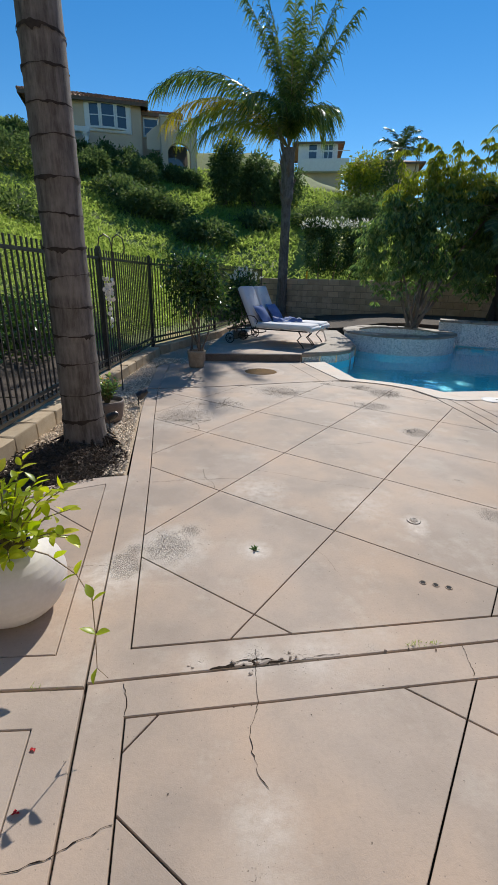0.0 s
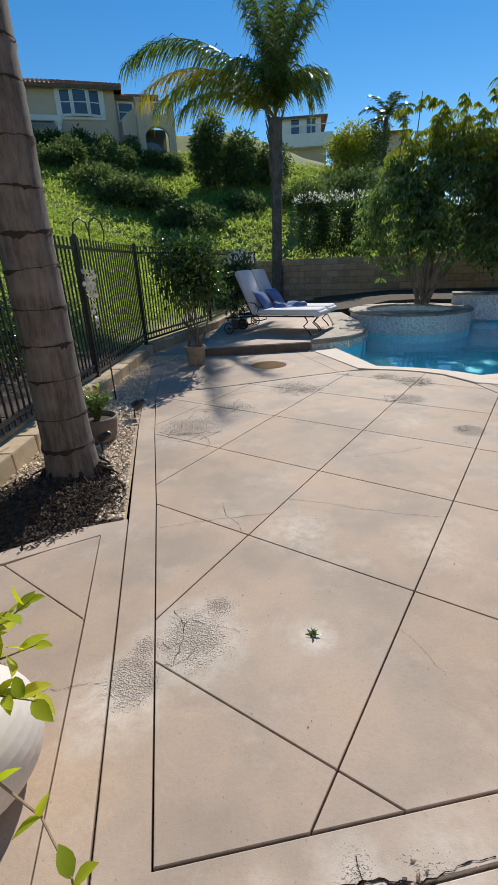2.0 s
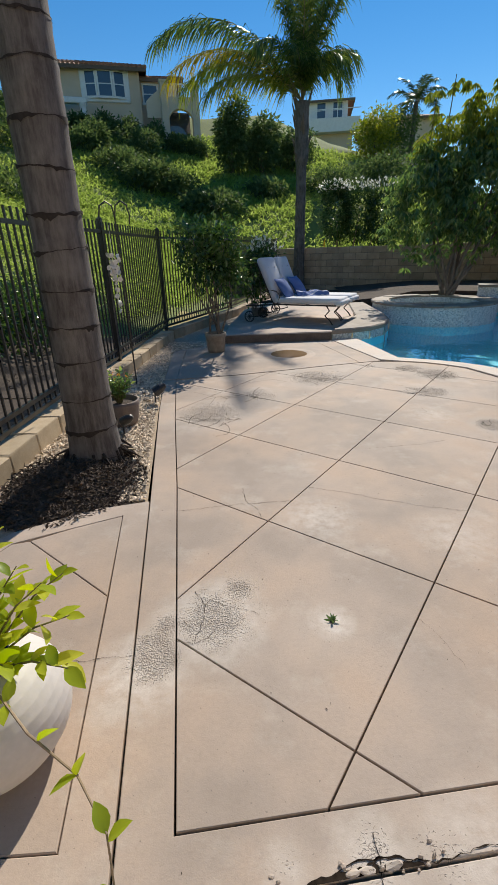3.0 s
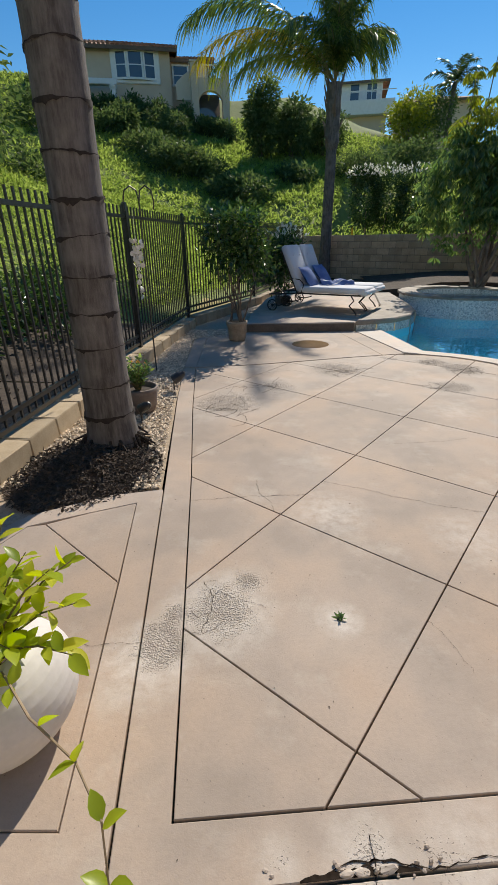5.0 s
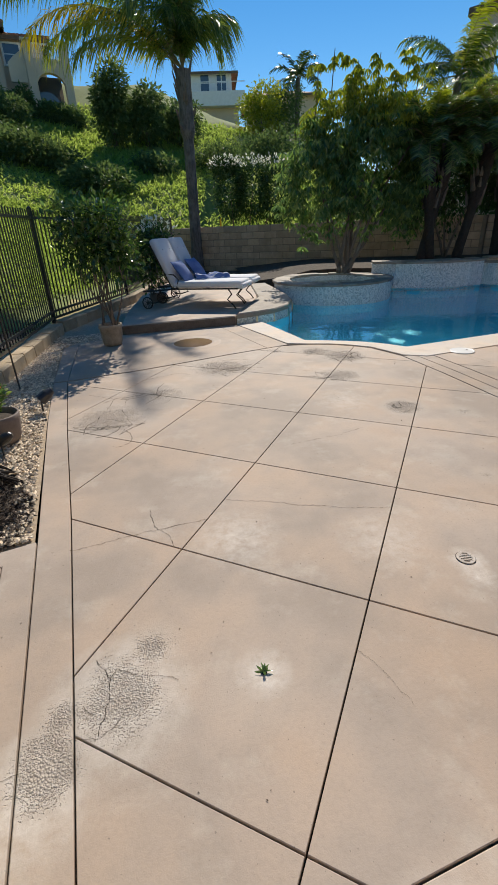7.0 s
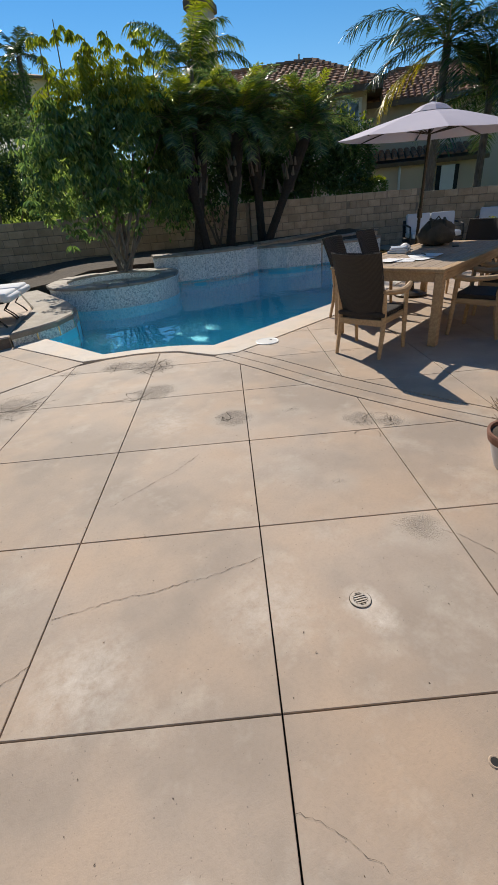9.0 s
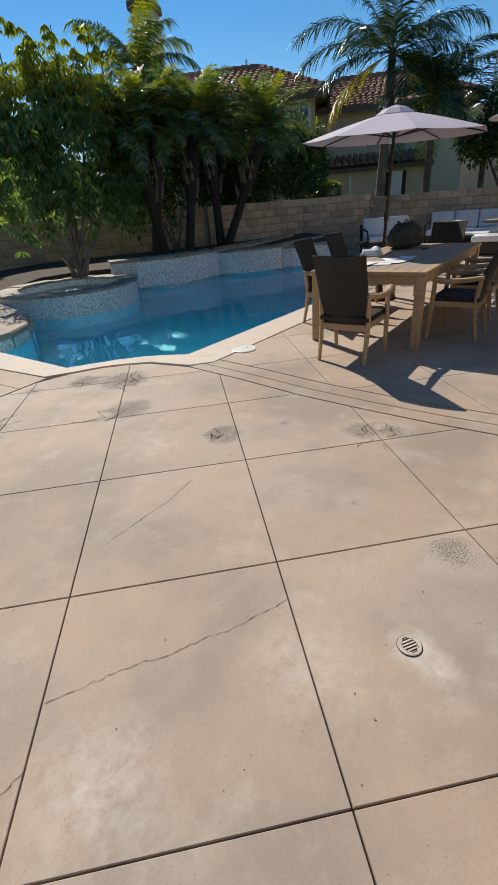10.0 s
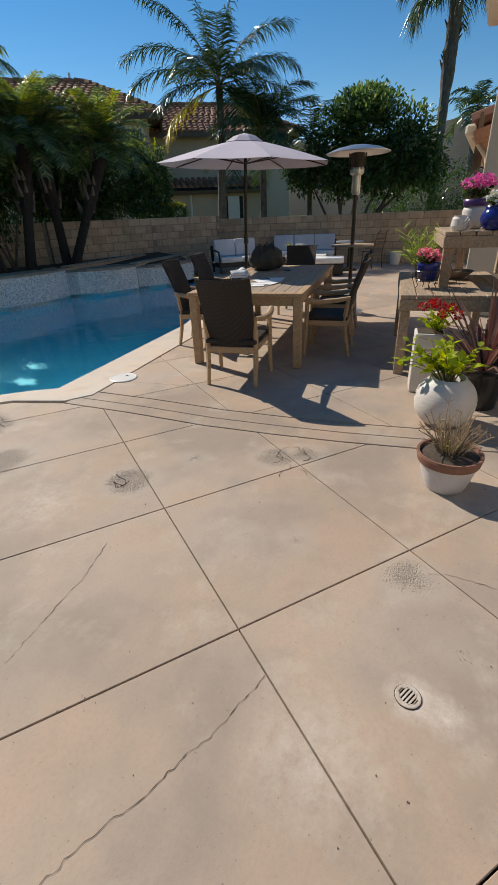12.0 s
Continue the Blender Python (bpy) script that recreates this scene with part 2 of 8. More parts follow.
M = {
    "deck": concrete("deck_concrete", (0.468, 0.38, 0.312), (0.345, 0.277, 0.223)),
    "coping": concrete("coping_concrete", (0.68, 0.61, 0.53), (0.6, 0.53, 0.46), worn=False),
    "dirt": surface("joint_dirt", (0.03, 0.022, 0.017), (0.07, 0.053, 0.04), 8, 0.95, spec=0.0),
    "soil": surface("soil", (0.035, 0.026, 0.019), (0.1, 0.074, 0.053), 5, 0.95, 40, 0.8, depth=0.02),
    "mulch": surface("mulch", (0.035, 0.026, 0.02), (0.12, 0.088, 0.064), 9, 0.9, vary=0.45, island=True),
    "gravel": surface("gravel", (0.5, 0.39, 0.27), (0.76, 0.63, 0.47), 9, 0.8, vary=0.45, island=True),
    "pea": surface("gravel_base", (0.3, 0.23, 0.16), (0.54, 0.43, 0.31), 30, 0.9, 110, 0.8, depth=0.01),
    "curb": surface("curb_block", (0.36, 0.27, 0.17), (0.52, 0.42, 0.29), 7, 0.9, 90, 0.5, vary=0.12),
    "block": surface("slump_block", (0.37, 0.265, 0.175), (0.56, 0.43, 0.3), 5, 0.92, 60, 0.6, vary=0.16, depth=0.01),
    "mortar": surface("mortar", (0.2, 0.155, 0.115), (0.3, 0.24, 0.18), 9, 0.95),
    "flag": surface("flagstone", (0.2, 0.165, 0.13), (0.42, 0.36, 0.29), 3, 0.75, 50, 0.6, vary=0.15, depth=0.01),
    "shade_dark_stone": surface("shade_dark_stone", (0.075, 0.06, 0.048), (0.19, 0.155, 0.125), 6, 0.85, 50, 0.6, depth=0.01),
    "mosaic": mosaic("mosaic"),
    "plaster": surface("pool_plaster", (0.1, 0.66, 0.86), (0.2, 0.8, 0.93), 2.5, 0.6, 30, 0.1),
    "water": water_material(),
    "metal": surface("black_metal", (0.012, 0.012, 0.013), (0.03, 0.03, 0.03), 20, 0.3, spec=0.6, bump=0.05),
    "bronze": surface("bronze_metal", (0.025, 0.018, 0.013), (0.06, 0.045, 0.03), 14, 0.45, metal=0.4, bump=0.1),
    "steel": surface("steel", (0.45, 0.43, 0.4), (0.6, 0.58, 0.54), 14, 0.35, metal=0.9, bump=0.05),
    "trunk": ringed_bark("palm_trunk"),
    "bark": surface("bark", (0.09, 0.07, 0.05), (0.22, 0.17, 0.13), 6, 0.95, 50, 0.8, depth=0.02),
    "scar": surface("trunk_scar", (0.014, 0.011, 0.009), (0.05, 0.038, 0.03), 20, 0.95),
    "stucco": surface("stucco", (0.57, 0.45, 0.33), (0.65, 0.525, 0.4), 1.2, 0.9, 90, 0.4),
    "stucco_light": surface("pale_stucco", (0.6, 0.51, 0.4), (0.68, 0.59, 0.47), 1.2, 0.9, 90, 0.4),
    "trim": surface("white_trim", (0.72, 0.71, 0.68), (0.82, 0.81, 0.79), 4, 0.5, bump=0.05),
    "fascia": surface("brown_fascia", (0.1, 0.065, 0.045), (0.18, 0.12, 0.085), 6, 0.7),
    "tile": surface("clay_tile", (0.2, 0.085, 0.05), (0.4, 0.2, 0.12), 2.4, 0.85, 25, 0.4, vary=0.25, island=True),
    "glass": glass_material(),
    "dark": surface("inside_shade", (0.012, 0.012, 0.012), (0.03, 0.03, 0.03), 4, 0.9, bump=0),
    "teak": timber("teak", (0.42, 0.265, 0.145), (0.62, 0.43, 0.25)),
    "teak_top": timber("weathered_teak", (0.32, 0.235, 0.17), (0.52, 0.4, 0.295)),
    "oldwood": timber("grey_wood", (0.3, 0.215, 0.145), (0.54, 0.41, 0.29), rough=0.85),
    "wicker": woven("wicker", (0.012, 0.009, 0.008), (0.065, 0.05, 0.04)),
    "wicker_far": surface("dark_rattan", (0.015, 0.012, 0.01), (0.05, 0.04, 0.033), 40, 0.6, bump=0.3),
    "cushion": surface("grey_cushion", (0.52, 0.53, 0.57), (0.64, 0.65, 0.68), 3, 0.9, 160, 0.25),
    "seat_white": surface("white_cushion", (0.68, 0.68, 0.69), (0.78, 0.78, 0.78), 3, 0.9, 160, 0.2),
    "blue": surface("blue_cloth", (0.07, 0.12, 0.3), (0.16, 0.24, 0.46), 6, 0.9, 140, 0.3),
    "canvas": surface("lilac_canvas", (0.5, 0.45, 0.53), (0.58, 0.53, 0.6), 2, 0.85, 200, 0.15),
    "white_pot": surface("white_ceramic", (0.55, 0.52, 0.49), (0.67, 0.63, 0.6), 7, 0.6, 60, 0.2),
    "blue_pot": surface("cobalt_glaze", (0.008, 0.014, 0.12), (0.02, 0.035, 0.24), 4, 0.12, bump=0.05),
    "purple": surface("purple_glaze", (0.05, 0.02, 0.11), (0.09, 0.04, 0.18), 4, 0.3, bump=0.05),
    "terracotta": surface("terracotta", (0.17, 0.08, 0.055), (0.27, 0.135, 0.095), 8, 0.8, vary=0.1),
    "stone_pot": surface("stone_pot", (0.22, 0.17, 0.12), (0.42, 0.34, 0.25), 14, 0.9, 60, 0.6),
    "grey_pot": surface("brown_pot", (0.13, 0.1, 0.085), (0.22, 0.175, 0.15), 9, 0.7),
    "ribbed_pot": surface("bluish_white_pot", (0.52, 0.5, 0.52), (0.64, 0.62, 0.63), 6, 0.45, bump=0.08),
    "plastic": surface("white_plastic", (0.72, 0.71, 0.68), (0.8, 0.79, 0.76), 6, 0.4, bump=0.05),
    "paper": surface("paper", (0.74, 0.74, 0.76), (0.82, 0.82, 0.83), 9, 0.8, bump=0.05),
    "book": surface("book_cover", (0.25, 0.32, 0.42), (0.5, 0.55, 0.6), 11, 0.5, bump=0.05, vary=0.3),
    "canvas_bag": surface("dark_canvas_bag", (0.03, 0.026, 0.02), (0.085, 0.07, 0.052), 9, 0.85, 90, 0.6),
    "shell": surface("capiz_shell", (0.7, 0.68, 0.64), (0.82, 0.8, 0.76), 12, 0.35, bump=0.1),
    "puddle": surface("wet_brown", (0.24, 0.15, 0.075), (0.34, 0.22, 0.12), 4, 0.12, bump=0.02),
    "crack": surface("crack", (0.012, 0.009, 0.007), (0.04, 0.03, 0.023), 30, 1.0, bump=0, spec=0.0),
    "yellow": surface("yellow_paint", (0.6, 0.36, 0.02), (0.7, 0.45, 0.04), 6, 0.6, bump=0),
    "leaf_lime": foliage("lime_leaf", (0.24, 0.32, 0.03), (0.42, 0.5, 0.05), (0.62, 0.6, 0.09), thru=0.52),
    "leaf_mid": foliage("shrub_leaf", (0.035, 0.07, 0.018), (0.06, 0.115, 0.03), (0.12, 0.18, 0.05), rough=0.22, thru=0.32, gloss=0.8),
    "leaf_dark": foliage("dark_leaf", (0.035, 0.07, 0.022), (0.06, 0.11, 0.034), (0.11, 0.17, 0.05), rough=0.2, thru=0.22, gloss=0.7),
    "leaf_umbrella": foliage("umbrella_tree_leaf", (0.08, 0.14, 0.05), (0.145, 0.225, 0.072), (0.3, 0.36, 0.11), rough=0.16, thru=0.5, gloss=1.0),
    "leaf_pygmy": foliage("pygmy_leaflet", (0.06, 0.1, 0.038), (0.125, 0.18, 0.062), (0.31, 0.37, 0.12), rough=0.18, thru=0.48, gloss=1.0),
    "leaf_palm": foliage("palm_leaflet", (0.06, 0.1, 0.028), (0.11, 0.17, 0.042), (0.26, 0.29, 0.07), rough=0.26, thru=0.48, gloss=0.8),
    "leaf_king": foliage("king_palm_leaflet", (0.03, 0.055, 0.018), (0.055, 0.095, 0.028), (0.11, 0.15, 0.04), rough=0.25, thru=0.3, gloss=0.9),
    "leaf_yellow": foliage("yellowed_leaflet", (0.25, 0.2, 0.03), (0.36, 0.3, 0.04), (0.45, 0.38, 0.08), thru=0.45),
    "leaf_tip": foliage("yellow_green_leaf", (0.16, 0.2, 0.03), (0.26, 0.3, 0.05), (0.4, 0.38, 0.07), thru=0.45),
    "leaf_cover": foliage("ground_cover_leaf", (0.2, 0.27, 0.07), (0.31, 0.385, 0.11), (0.42, 0.48, 0.17), rough=0.6, thru=0.58, gloss=0.25),
    "leaf_hill": foliage("hill_bush_leaf", (0.07, 0.11, 0.04), (0.12, 0.17, 0.062), (0.2, 0.245, 0.095), rough=0.6, thru=0.4, gloss=0.25),
    "leaf_red": foliage("cordyline_leaf", (0.1, 0.04, 0.04), (0.2, 0.1, 0.08), (0.34, 0.22, 0.17), thru=0.3),
    "petal_pink": foliage("pink_petal", (0.7, 0.16, 0.26), (0.8, 0.28, 0.38), (0.86, 0.46, 0.52), rough=0.6, thru=0.35),
    "petal_magenta": foliage("magenta_petal", (0.6, 0.1, 0.36), (0.75, 0.2, 0.48), (0.84, 0.36, 0.58), rough=0.6, thru=0.35),
    "petal_red": foliage("red_petal", (0.35, 0.01, 0.012), (0.5, 0.015, 0.02), (0.6, 0.04, 0.04), rough=0.6, thru=0.3),
    "petal_orange": foliage("orange_petal", (0.7, 0.2, 0.02), (0.75, 0.4, 0.03), (0.75, 0.5, 0.05), rough=0.6),
    "petal_lit_white": foliage("white_petal_and_lit_leaf", (0.6, 0.6, 0.52), (0.7, 0.7, 0.62), (0.75, 0.75, 0.7), rough=0.6),
    "stem": surface("stem", (0.13, 0.12, 0.04), (0.22, 0.18, 0.08), 20, 0.8),
    "twig": surface("dry_twig", (0.24, 0.17, 0.1), (0.4, 0.3, 0.19), 20, 0.9),
    "hill": surface("hill_ground", (0.13, 0.17, 0.045), (0.23, 0.27, 0.075), 0.4, 0.95, 6, 0.6, depth=0.1),
    "mountain": surface("far_hillside", (0.03, 0.032, 0.024), (0.06, 0.058, 0.042), 0.02, 0.95, 0.3, 0.3),
}


# ---- building blocks ----
def mesh_of(name, bm, mat, smooth=False):
    me = bpy.data.meshes.new(name)
    bm.normal_update()
    bm.to_mesh(me)
    bm.free()
    for m in mat if isinstance(mat, (list, tuple)) else [mat]:
        me.materials.append(m)
    if smooth:
        me.polygons.foreach_set("use_smooth", [True] * len(me.polygons))
    return me


def part(name, bm, mat, parent=None, label="", smooth=False):
    ob = new(name, mesh_of(name, bm, mat, smooth))
    ob.parent = parent
    if label:
        tagged(ob, label)
    return ob


def piece(name, me, parent, m=None):
    ob = new(name, me)
    ob.parent = parent
    if m is not None:
        ob.matrix_basis = m
    return ob


def thing(name, label, category, group="", kind="", m=None):
    ob = tagged(new(name), label, category, group, kind)
    ob.empty_display_size = 0.1
    if m is not None:
        ob.matrix_basis = m
    return ob


def raw(name, verts, faces, mat, parent=None, label="", smooth=False):
    me = bpy.data.meshes.new(name)
    me.from_pydata([tuple(v) for v in verts], [], [tuple(int(i) for i in f) for f in faces])
    me.materials.append(mat)
    if smooth:
        me.polygons.foreach_set("use_smooth", [True] * len(me.polygons))
    ob = new(name, me)
    ob.parent = parent
    if label:
        tagged(ob, label)
    return ob


def box(bm, size, m=None, bevel=0.0, seg=1):
    made = bmesh.ops.create_cube(bm, size=1, matrix=(m or Matrix()) @ Matrix.Diagonal((*size, 1)))["verts"]
    if bevel:
        edges = list({e for v in made for e in v.link_edges})
        bmesh.ops.bevel(bm, geom=edges, offset=bevel, segments=seg, profile=0.5, affect="EDGES")
    return bm


def boxed(size, m=None, bevel=0.0, seg=1):
    return box(bmesh.new(), size, m, bevel, seg)


def tube(bm, points, radii, sides=8, caps=True):
    """A round bar along points; radii: one or one each."""
    pts = [Vector(p) for p in points]
    rs = radii if isinstance(radii, (list, tuple)) else [radii] * len(pts)
    rings, side = [], None
    for i, (p, r) in enumerate(zip(pts, rs)):
        d = (pts[min(i + 1, len(pts) - 1)] - pts[max(i - 1, 0)]).normalized()
        if side is None:
            side = d.cross(Vector((0, 0, 1)) if abs(d.z) < 0.9 else Vector((1, 0, 0))).normalized()
        side = (side - d * side.dot(d)).normalized()
        up = d.cross(side)
        rings.append([bm.verts.new(p + r * (math.cos(a) * side + math.sin(a) * up)) for a in (2 * math.pi * k / sides for k in range(sides))])
    for a, b in zip(rings, rings[1:]):
        for k in range(sides):
            bm.faces.new((a[k], a[(k + 1) % sides], b[(k + 1) % sides], b[k]))
    if caps:
        bm.faces.new(rings[0][::-1])
        bm.faces.new(rings[-1])
    return bm


def lathe(bm, profile, sides=24, m=None):
    """A turned shape from (radius, height) pairs, bottom to top."""
    m = m or Matrix()
    rings = []
    for r, z in profile:
        if r < 1e-5:
            rings.append([bm.verts.new(m @ Vector((0, 0, z)))])
        else:
            rings.append([bm.verts.new(m @ Vector((r * math.cos(2 * math.pi * k / sides), r * math.sin(2 * math.pi * k / sides), z))) for k in range(sides)])
    for a, b in zip(rings, rings[1:]):
        for k in range(sides):
            j = (k + 1) % sides
            if len(a) == 1 and len(b) == 1:
                continue
            if len(a) == 1:
                bm.faces.new((a[0], b[j], b[k]))
            elif len(b) == 1:
                bm.faces.new((a[k], a[j], b[0]))
            else:
                bm.faces.new((a[k], a[j], b[j], b[k]))
    return bm


def slab(bm, poly, top, bottom, edge=0.004):
    """A flat piece with an eased upper edge, from a plan that runs anticlockwise."""
    n = len(poly)
    if sum(poly[i][0] * poly[(i + 1) % n][1] - poly[(i + 1) % n][0] * poly[i][1] for i in range(n)) < 0:
        poly = poly[::-1]
    inner = inset(poly, edge)
    a = [bm.verts.new((x, y, top)) for x, y in inner]
    b = [bm.verts.new((x, y, top - edge)) for x, y in poly]
    c = [bm.verts.new((x, y, bottom)) for x, y in poly]
    bm.faces.new(a)
    for lo, hi in ((b, a), (c, b)):
        for i in range(n):
            j = (i + 1) % n
            bm.faces.new((lo[i], lo[j], hi[j], hi[i]))
    return bm


def inset(poly, d):
    """The plan drawn in by d on all sides (anticlockwise)."""
    n, out = len(poly), []
    for i in range(n):
        p0, p1, p2 = (Vector(poly[(i + k) % n]) for k in (-1, 0, 1))
        e1, e2 = (p1 - p0), (p2 - p1)
        if e1.length < 1e-6 or e2.length < 1e-6:
            out.append(tuple(p1))
            continue
        n1, n2 = Vector((-e1.y, e1.x)).normalized(), Vector((-e2.y, e2.x)).normalized()
        k = n1 + n2
        s = max(k.length_squared / 2, 0.25)
        out.append(tuple(p1 + k * (d / s)))
    return out


def clip(poly, cell):
    """The part of a plan inside a convex cell (anticlockwise)."""
    out = list(poly)
    for i in range(len(cell)):
        a, b = cell[i], cell[(i + 1) % len(cell)]
        ex, ey = b[0] - a[0], b[1] - a[1]
        side = lambda p: ex * (p[1] - a[1]) - ey * (p[0] - a[0])
        src, out = out, []
        for k in range(len(src)):
            p, q = src[k], src[(k + 1) % len(src)]
            sp, sq = side(p), side(q)
            if sp >= 0:
                out.append(p)
            if (sp >= 0) != (sq >= 0):
                f = sp / (sp - sq)
                out.append((p[0] + f * (q[0] - p[0]), p[1] + f * (q[1] - p[1])))
        if not out:
            return []
    clean = [p for k, p in enumerate(out) if math.dist(p, out[k - 1]) > 1e-4]
    return clean if len(clean) > 2 else []


def area(poly):
    return 0.5 * sum(poly[i][0] * poly[(i + 1) % len(poly)][1] - poly[(i + 1) % len(poly)][0] * poly[i][1] for i in range(len(poly)))


RNG = np.random.default_rng(7)


def unit(a):
    return a / np.maximum(np.linalg.norm(a, axis=1, keepdims=True), 1e-9)


def leaf_arrays(base, way, length, width, fold=0.15, rich=False):
    """Leaves as folded rhombs: from their bases, along their ways."""
    n = len(base)
    way = unit(way)
    side = unit(np.cross(way, RNG.normal(size=(n, 3)) * 0.5 + (0, 0, 1)))
    up = np.cross(side, way)
    L, W = np.broadcast_to(length, n)[:, None], np.broadcast_to(width, n)[:, None]
    tip = base + way * L - up * L * 0.12
    mid = base + way * L * 0.45
    left, right = mid + side * W / 2 + up * W * fold, mid - side * W / 2 + up * W * fold
    idx = np.arange(n)[:, None]
    if rich:
        rows = []
        for f, w in ((0.0, 0.06), (0.14, 0.52), (0.36, 0.95), (0.6, 0.92), (0.82, 0.52), (1.0, 0.02)):
            c = base + way * L * f - up * L * 0.2 * f * f
            rows += [c + side * W * w / 2 + up * W * w * fold, c, c - side * W * w / 2 + up * W * w * fold]
        v = np.stack(rows, 1).reshape(-1, 3)
        quads = [q for r in range(5) for q in ((3 * r, 3 * r + 1, 3 * r + 4, 3 * r + 3), (3 * r + 1, 3 * r + 2, 3 * r + 5, 3 * r + 4))]
        return v, np.concatenate([idx * 18 + np.array(q) for q in quads]).tolist()
    v = np.stack([base, left, tip, right], 1).reshape(-1, 3)
    f = np.concatenate([idx * 4 + np.array(k) for k in ((0, 2, 1), (0, 3, 2))])
    return v, f.tolist()


def leaves(name, base, way, length, width, mat, parent=None, rich=False, label=""):
    v, f = leaf_arrays(np.asarray(base, float), np.asarray(way, float), length, width, rich=rich)
    return raw(name, v.tolist(), f, mat, parent, label, smooth=rich)


def cloud(blobs, count, shell=0.55):
    """Points in a heap of ellipsoids (centre, radii), thicker to the outside, and the ways outward."""
    sizes = np.array([b[1][0] * b[1][1] + b[1][0] * b[1][2] for b in blobs])
    pick = RNG.choice(len(blobs), count, p=sizes / sizes.sum())
    d = unit(RNG.normal(size=(count, 3)))
    r = (shell + (1 - shell) * RNG.random(count))[:, None] * (1 + 0.1 * RNG.normal(size=(count, 1)))
    c, s = np.array([b[0] for b in blobs], float)[pick], np.array([b[1] for b in blobs], float)[pick]
    return c + d * r * s, unit(d + 0.7 * RNG.normal(size=(count, 3)) + (0, 0, -0.25))

# ---- ground and hill ----
FENCE = [(-2.15, -3.0), (-2.1, 2.2), (-1.99, 5.2), (-1.9, 6.35), (-1.72, 8.95), (-0.62, 11.9), (0.85, 17.7)]
WALL_BACK = [(0.85, 17.8), (9.0, 12.55)]
WALL_MID = [(9.0, 12.55), (12.2, 11.6)]
WALL_TURN = [(12.2, 11.6), (14.25, 10.5)]
WALL_RIGHT = [(14.25, 10.5), (15.75, 2.7)]


def away(x, y):
    """How far a place lies outside the garden, past the fence and the back wall."""
    line = [(-2.15, -40.0), *FENCE, (9.0, 13.0), (16.0, 13.0), (40, 22)]
    best, sign = 1e9, 1
    for (ax, ay), (bx, by) in zip(line, line[1:]):
        ex, ey = bx - ax, by - ay
        f = min(1, max(0, ((x - ax) * ex + (y - ay) * ey) / (ex * ex + ey * ey)))
        d = math.hypot(x - ax - f * ex, y - ay - f * ey)
        if d < best:
            best, sign = d, ex * (y - ay) - ey * (x - ax)
    return best if sign > 0 else -best


def hill_height(x, y):
    d = away(x, y)
    if d < 1.3:
        return -0.06
    slope = 0.372 - 0.011 * max(0, x - 1.0)
    slope = max(slope, 0.03)
    run = min(d - 1.3, 27.0) + 0.12 * max(0, min(d - 28.3, 30))
    bumps = 0.45 * noise.noise(Vector((x * 0.16, y * 0.16, 3))) * min(1, d / 6) + 0.15 * noise.noise(Vector((x * 0.6, y * 0.6, 9)))
    return -0.06 + slope * run * (1 + 0.0075 * run) + max(-0.3, bumps) * min(1, (d - 1.3) / 2)


def ground_sheet():
    xs = [-600, -250, -120, -70, *np.arange(-50, -8.4, 1.25), *np.arange(-8, 1.1, 0.4), *np.arange(2.0, 40.1, 1.25), 60, 120, 250, 600]
    ys = [-600, -250, -100, -40, -15, *np.arange(-6, 72.1, 1.25), 100, 160, 300, 600]
    verts = []
    for y in ys:
        for x in xs:
            inside = away(x, y) < 1.3
            verts.append((x, y, -0.06 if inside and abs(x) < 45 and y < 14 else hill_height(x, y)))
    # the pool's basin goes down through the sheet
    n = len(xs)
    faces = []
    for j in range(len(ys) - 1):
        for i in range(n - 1):
            cx, cy = (xs[i] + xs[i + 1]) / 2, (ys[j] + ys[j + 1]) / 2
            if -2 < cx < 14 and -2 < cy < 12.5:
                continue
            faces.append((j * n + i, j * n + i + 1, (j + 1) * n + i + 1, (j + 1) * n + i))
    return tagged(raw("ground", verts, faces, M["hill"], smooth=True), "grassy green hillside rising behind the garden", "hillside", kind="structure")


ground_sheet()

# ---- pool deck ----
O, U, V = Vector((-0.0737, 2.7446)), Vector((0.7445, -0.5356)), Vector((0.5427, 0.7553))
LEFT_IN = [(-0.40, 1.25), (-0.52, 2.08), (-0.68, 3.17), (-0.89, 4.46), (-1.09, 5.85)]
LEFT_OUT = [(-0.53, 1.07), (-0.62, 1.66), (-0.82, 2.98), (-1.09, 4.74), (-1.23, 5.85)]
BAND = [(2.72, 5.55), (2.77, 4.84), (2.79, 4.1), (2.85, 3.54), (2.92, 3.05), (3.03, 2.49), (3.28, 1.69)]
CURVE = [(2.55, 6.02), (2.35, 6.22), (2.15, 6.36), (1.85, 6.48), (1.5, 6.53), (0.79, 6.34), (0.18, 6.15), (-0.35, 6.0)]
MAIN = [(-0.40, 1.25), (1.29, 1.45), *BAND[::-1], *CURVE, *LEFT_IN[:0:-1]]
WATER_EDGE = [(1.69, 8.25), (1.93, 6.72), (2.14, 6.62), (2.4, 6.49), (2.65, 6.32), (2.85, 6.12), (2.99, 5.93), (5.8, 6.32), (8.2, 7.1), (10.2, 8.4), (11.0, 9.3)]
COPE_OUT = [(1.23, 8.15), (1.63, 6.62), (1.87, 6.505), (2.17, 6.385), (2.37, 6.245), (2.575, 6.045), (2.75, 5.58), (2.97, 5.44), (5.09, 5.74), (8.35, 6.65), (10.5, 8.05), (11.4, 9.1)]
BAND_END = [(3.55, 0.8), (3.95, -3.6)]


def shifted(line, dx, dy=0.0):
    return [(x + dx, y + dy) for x, y in line]


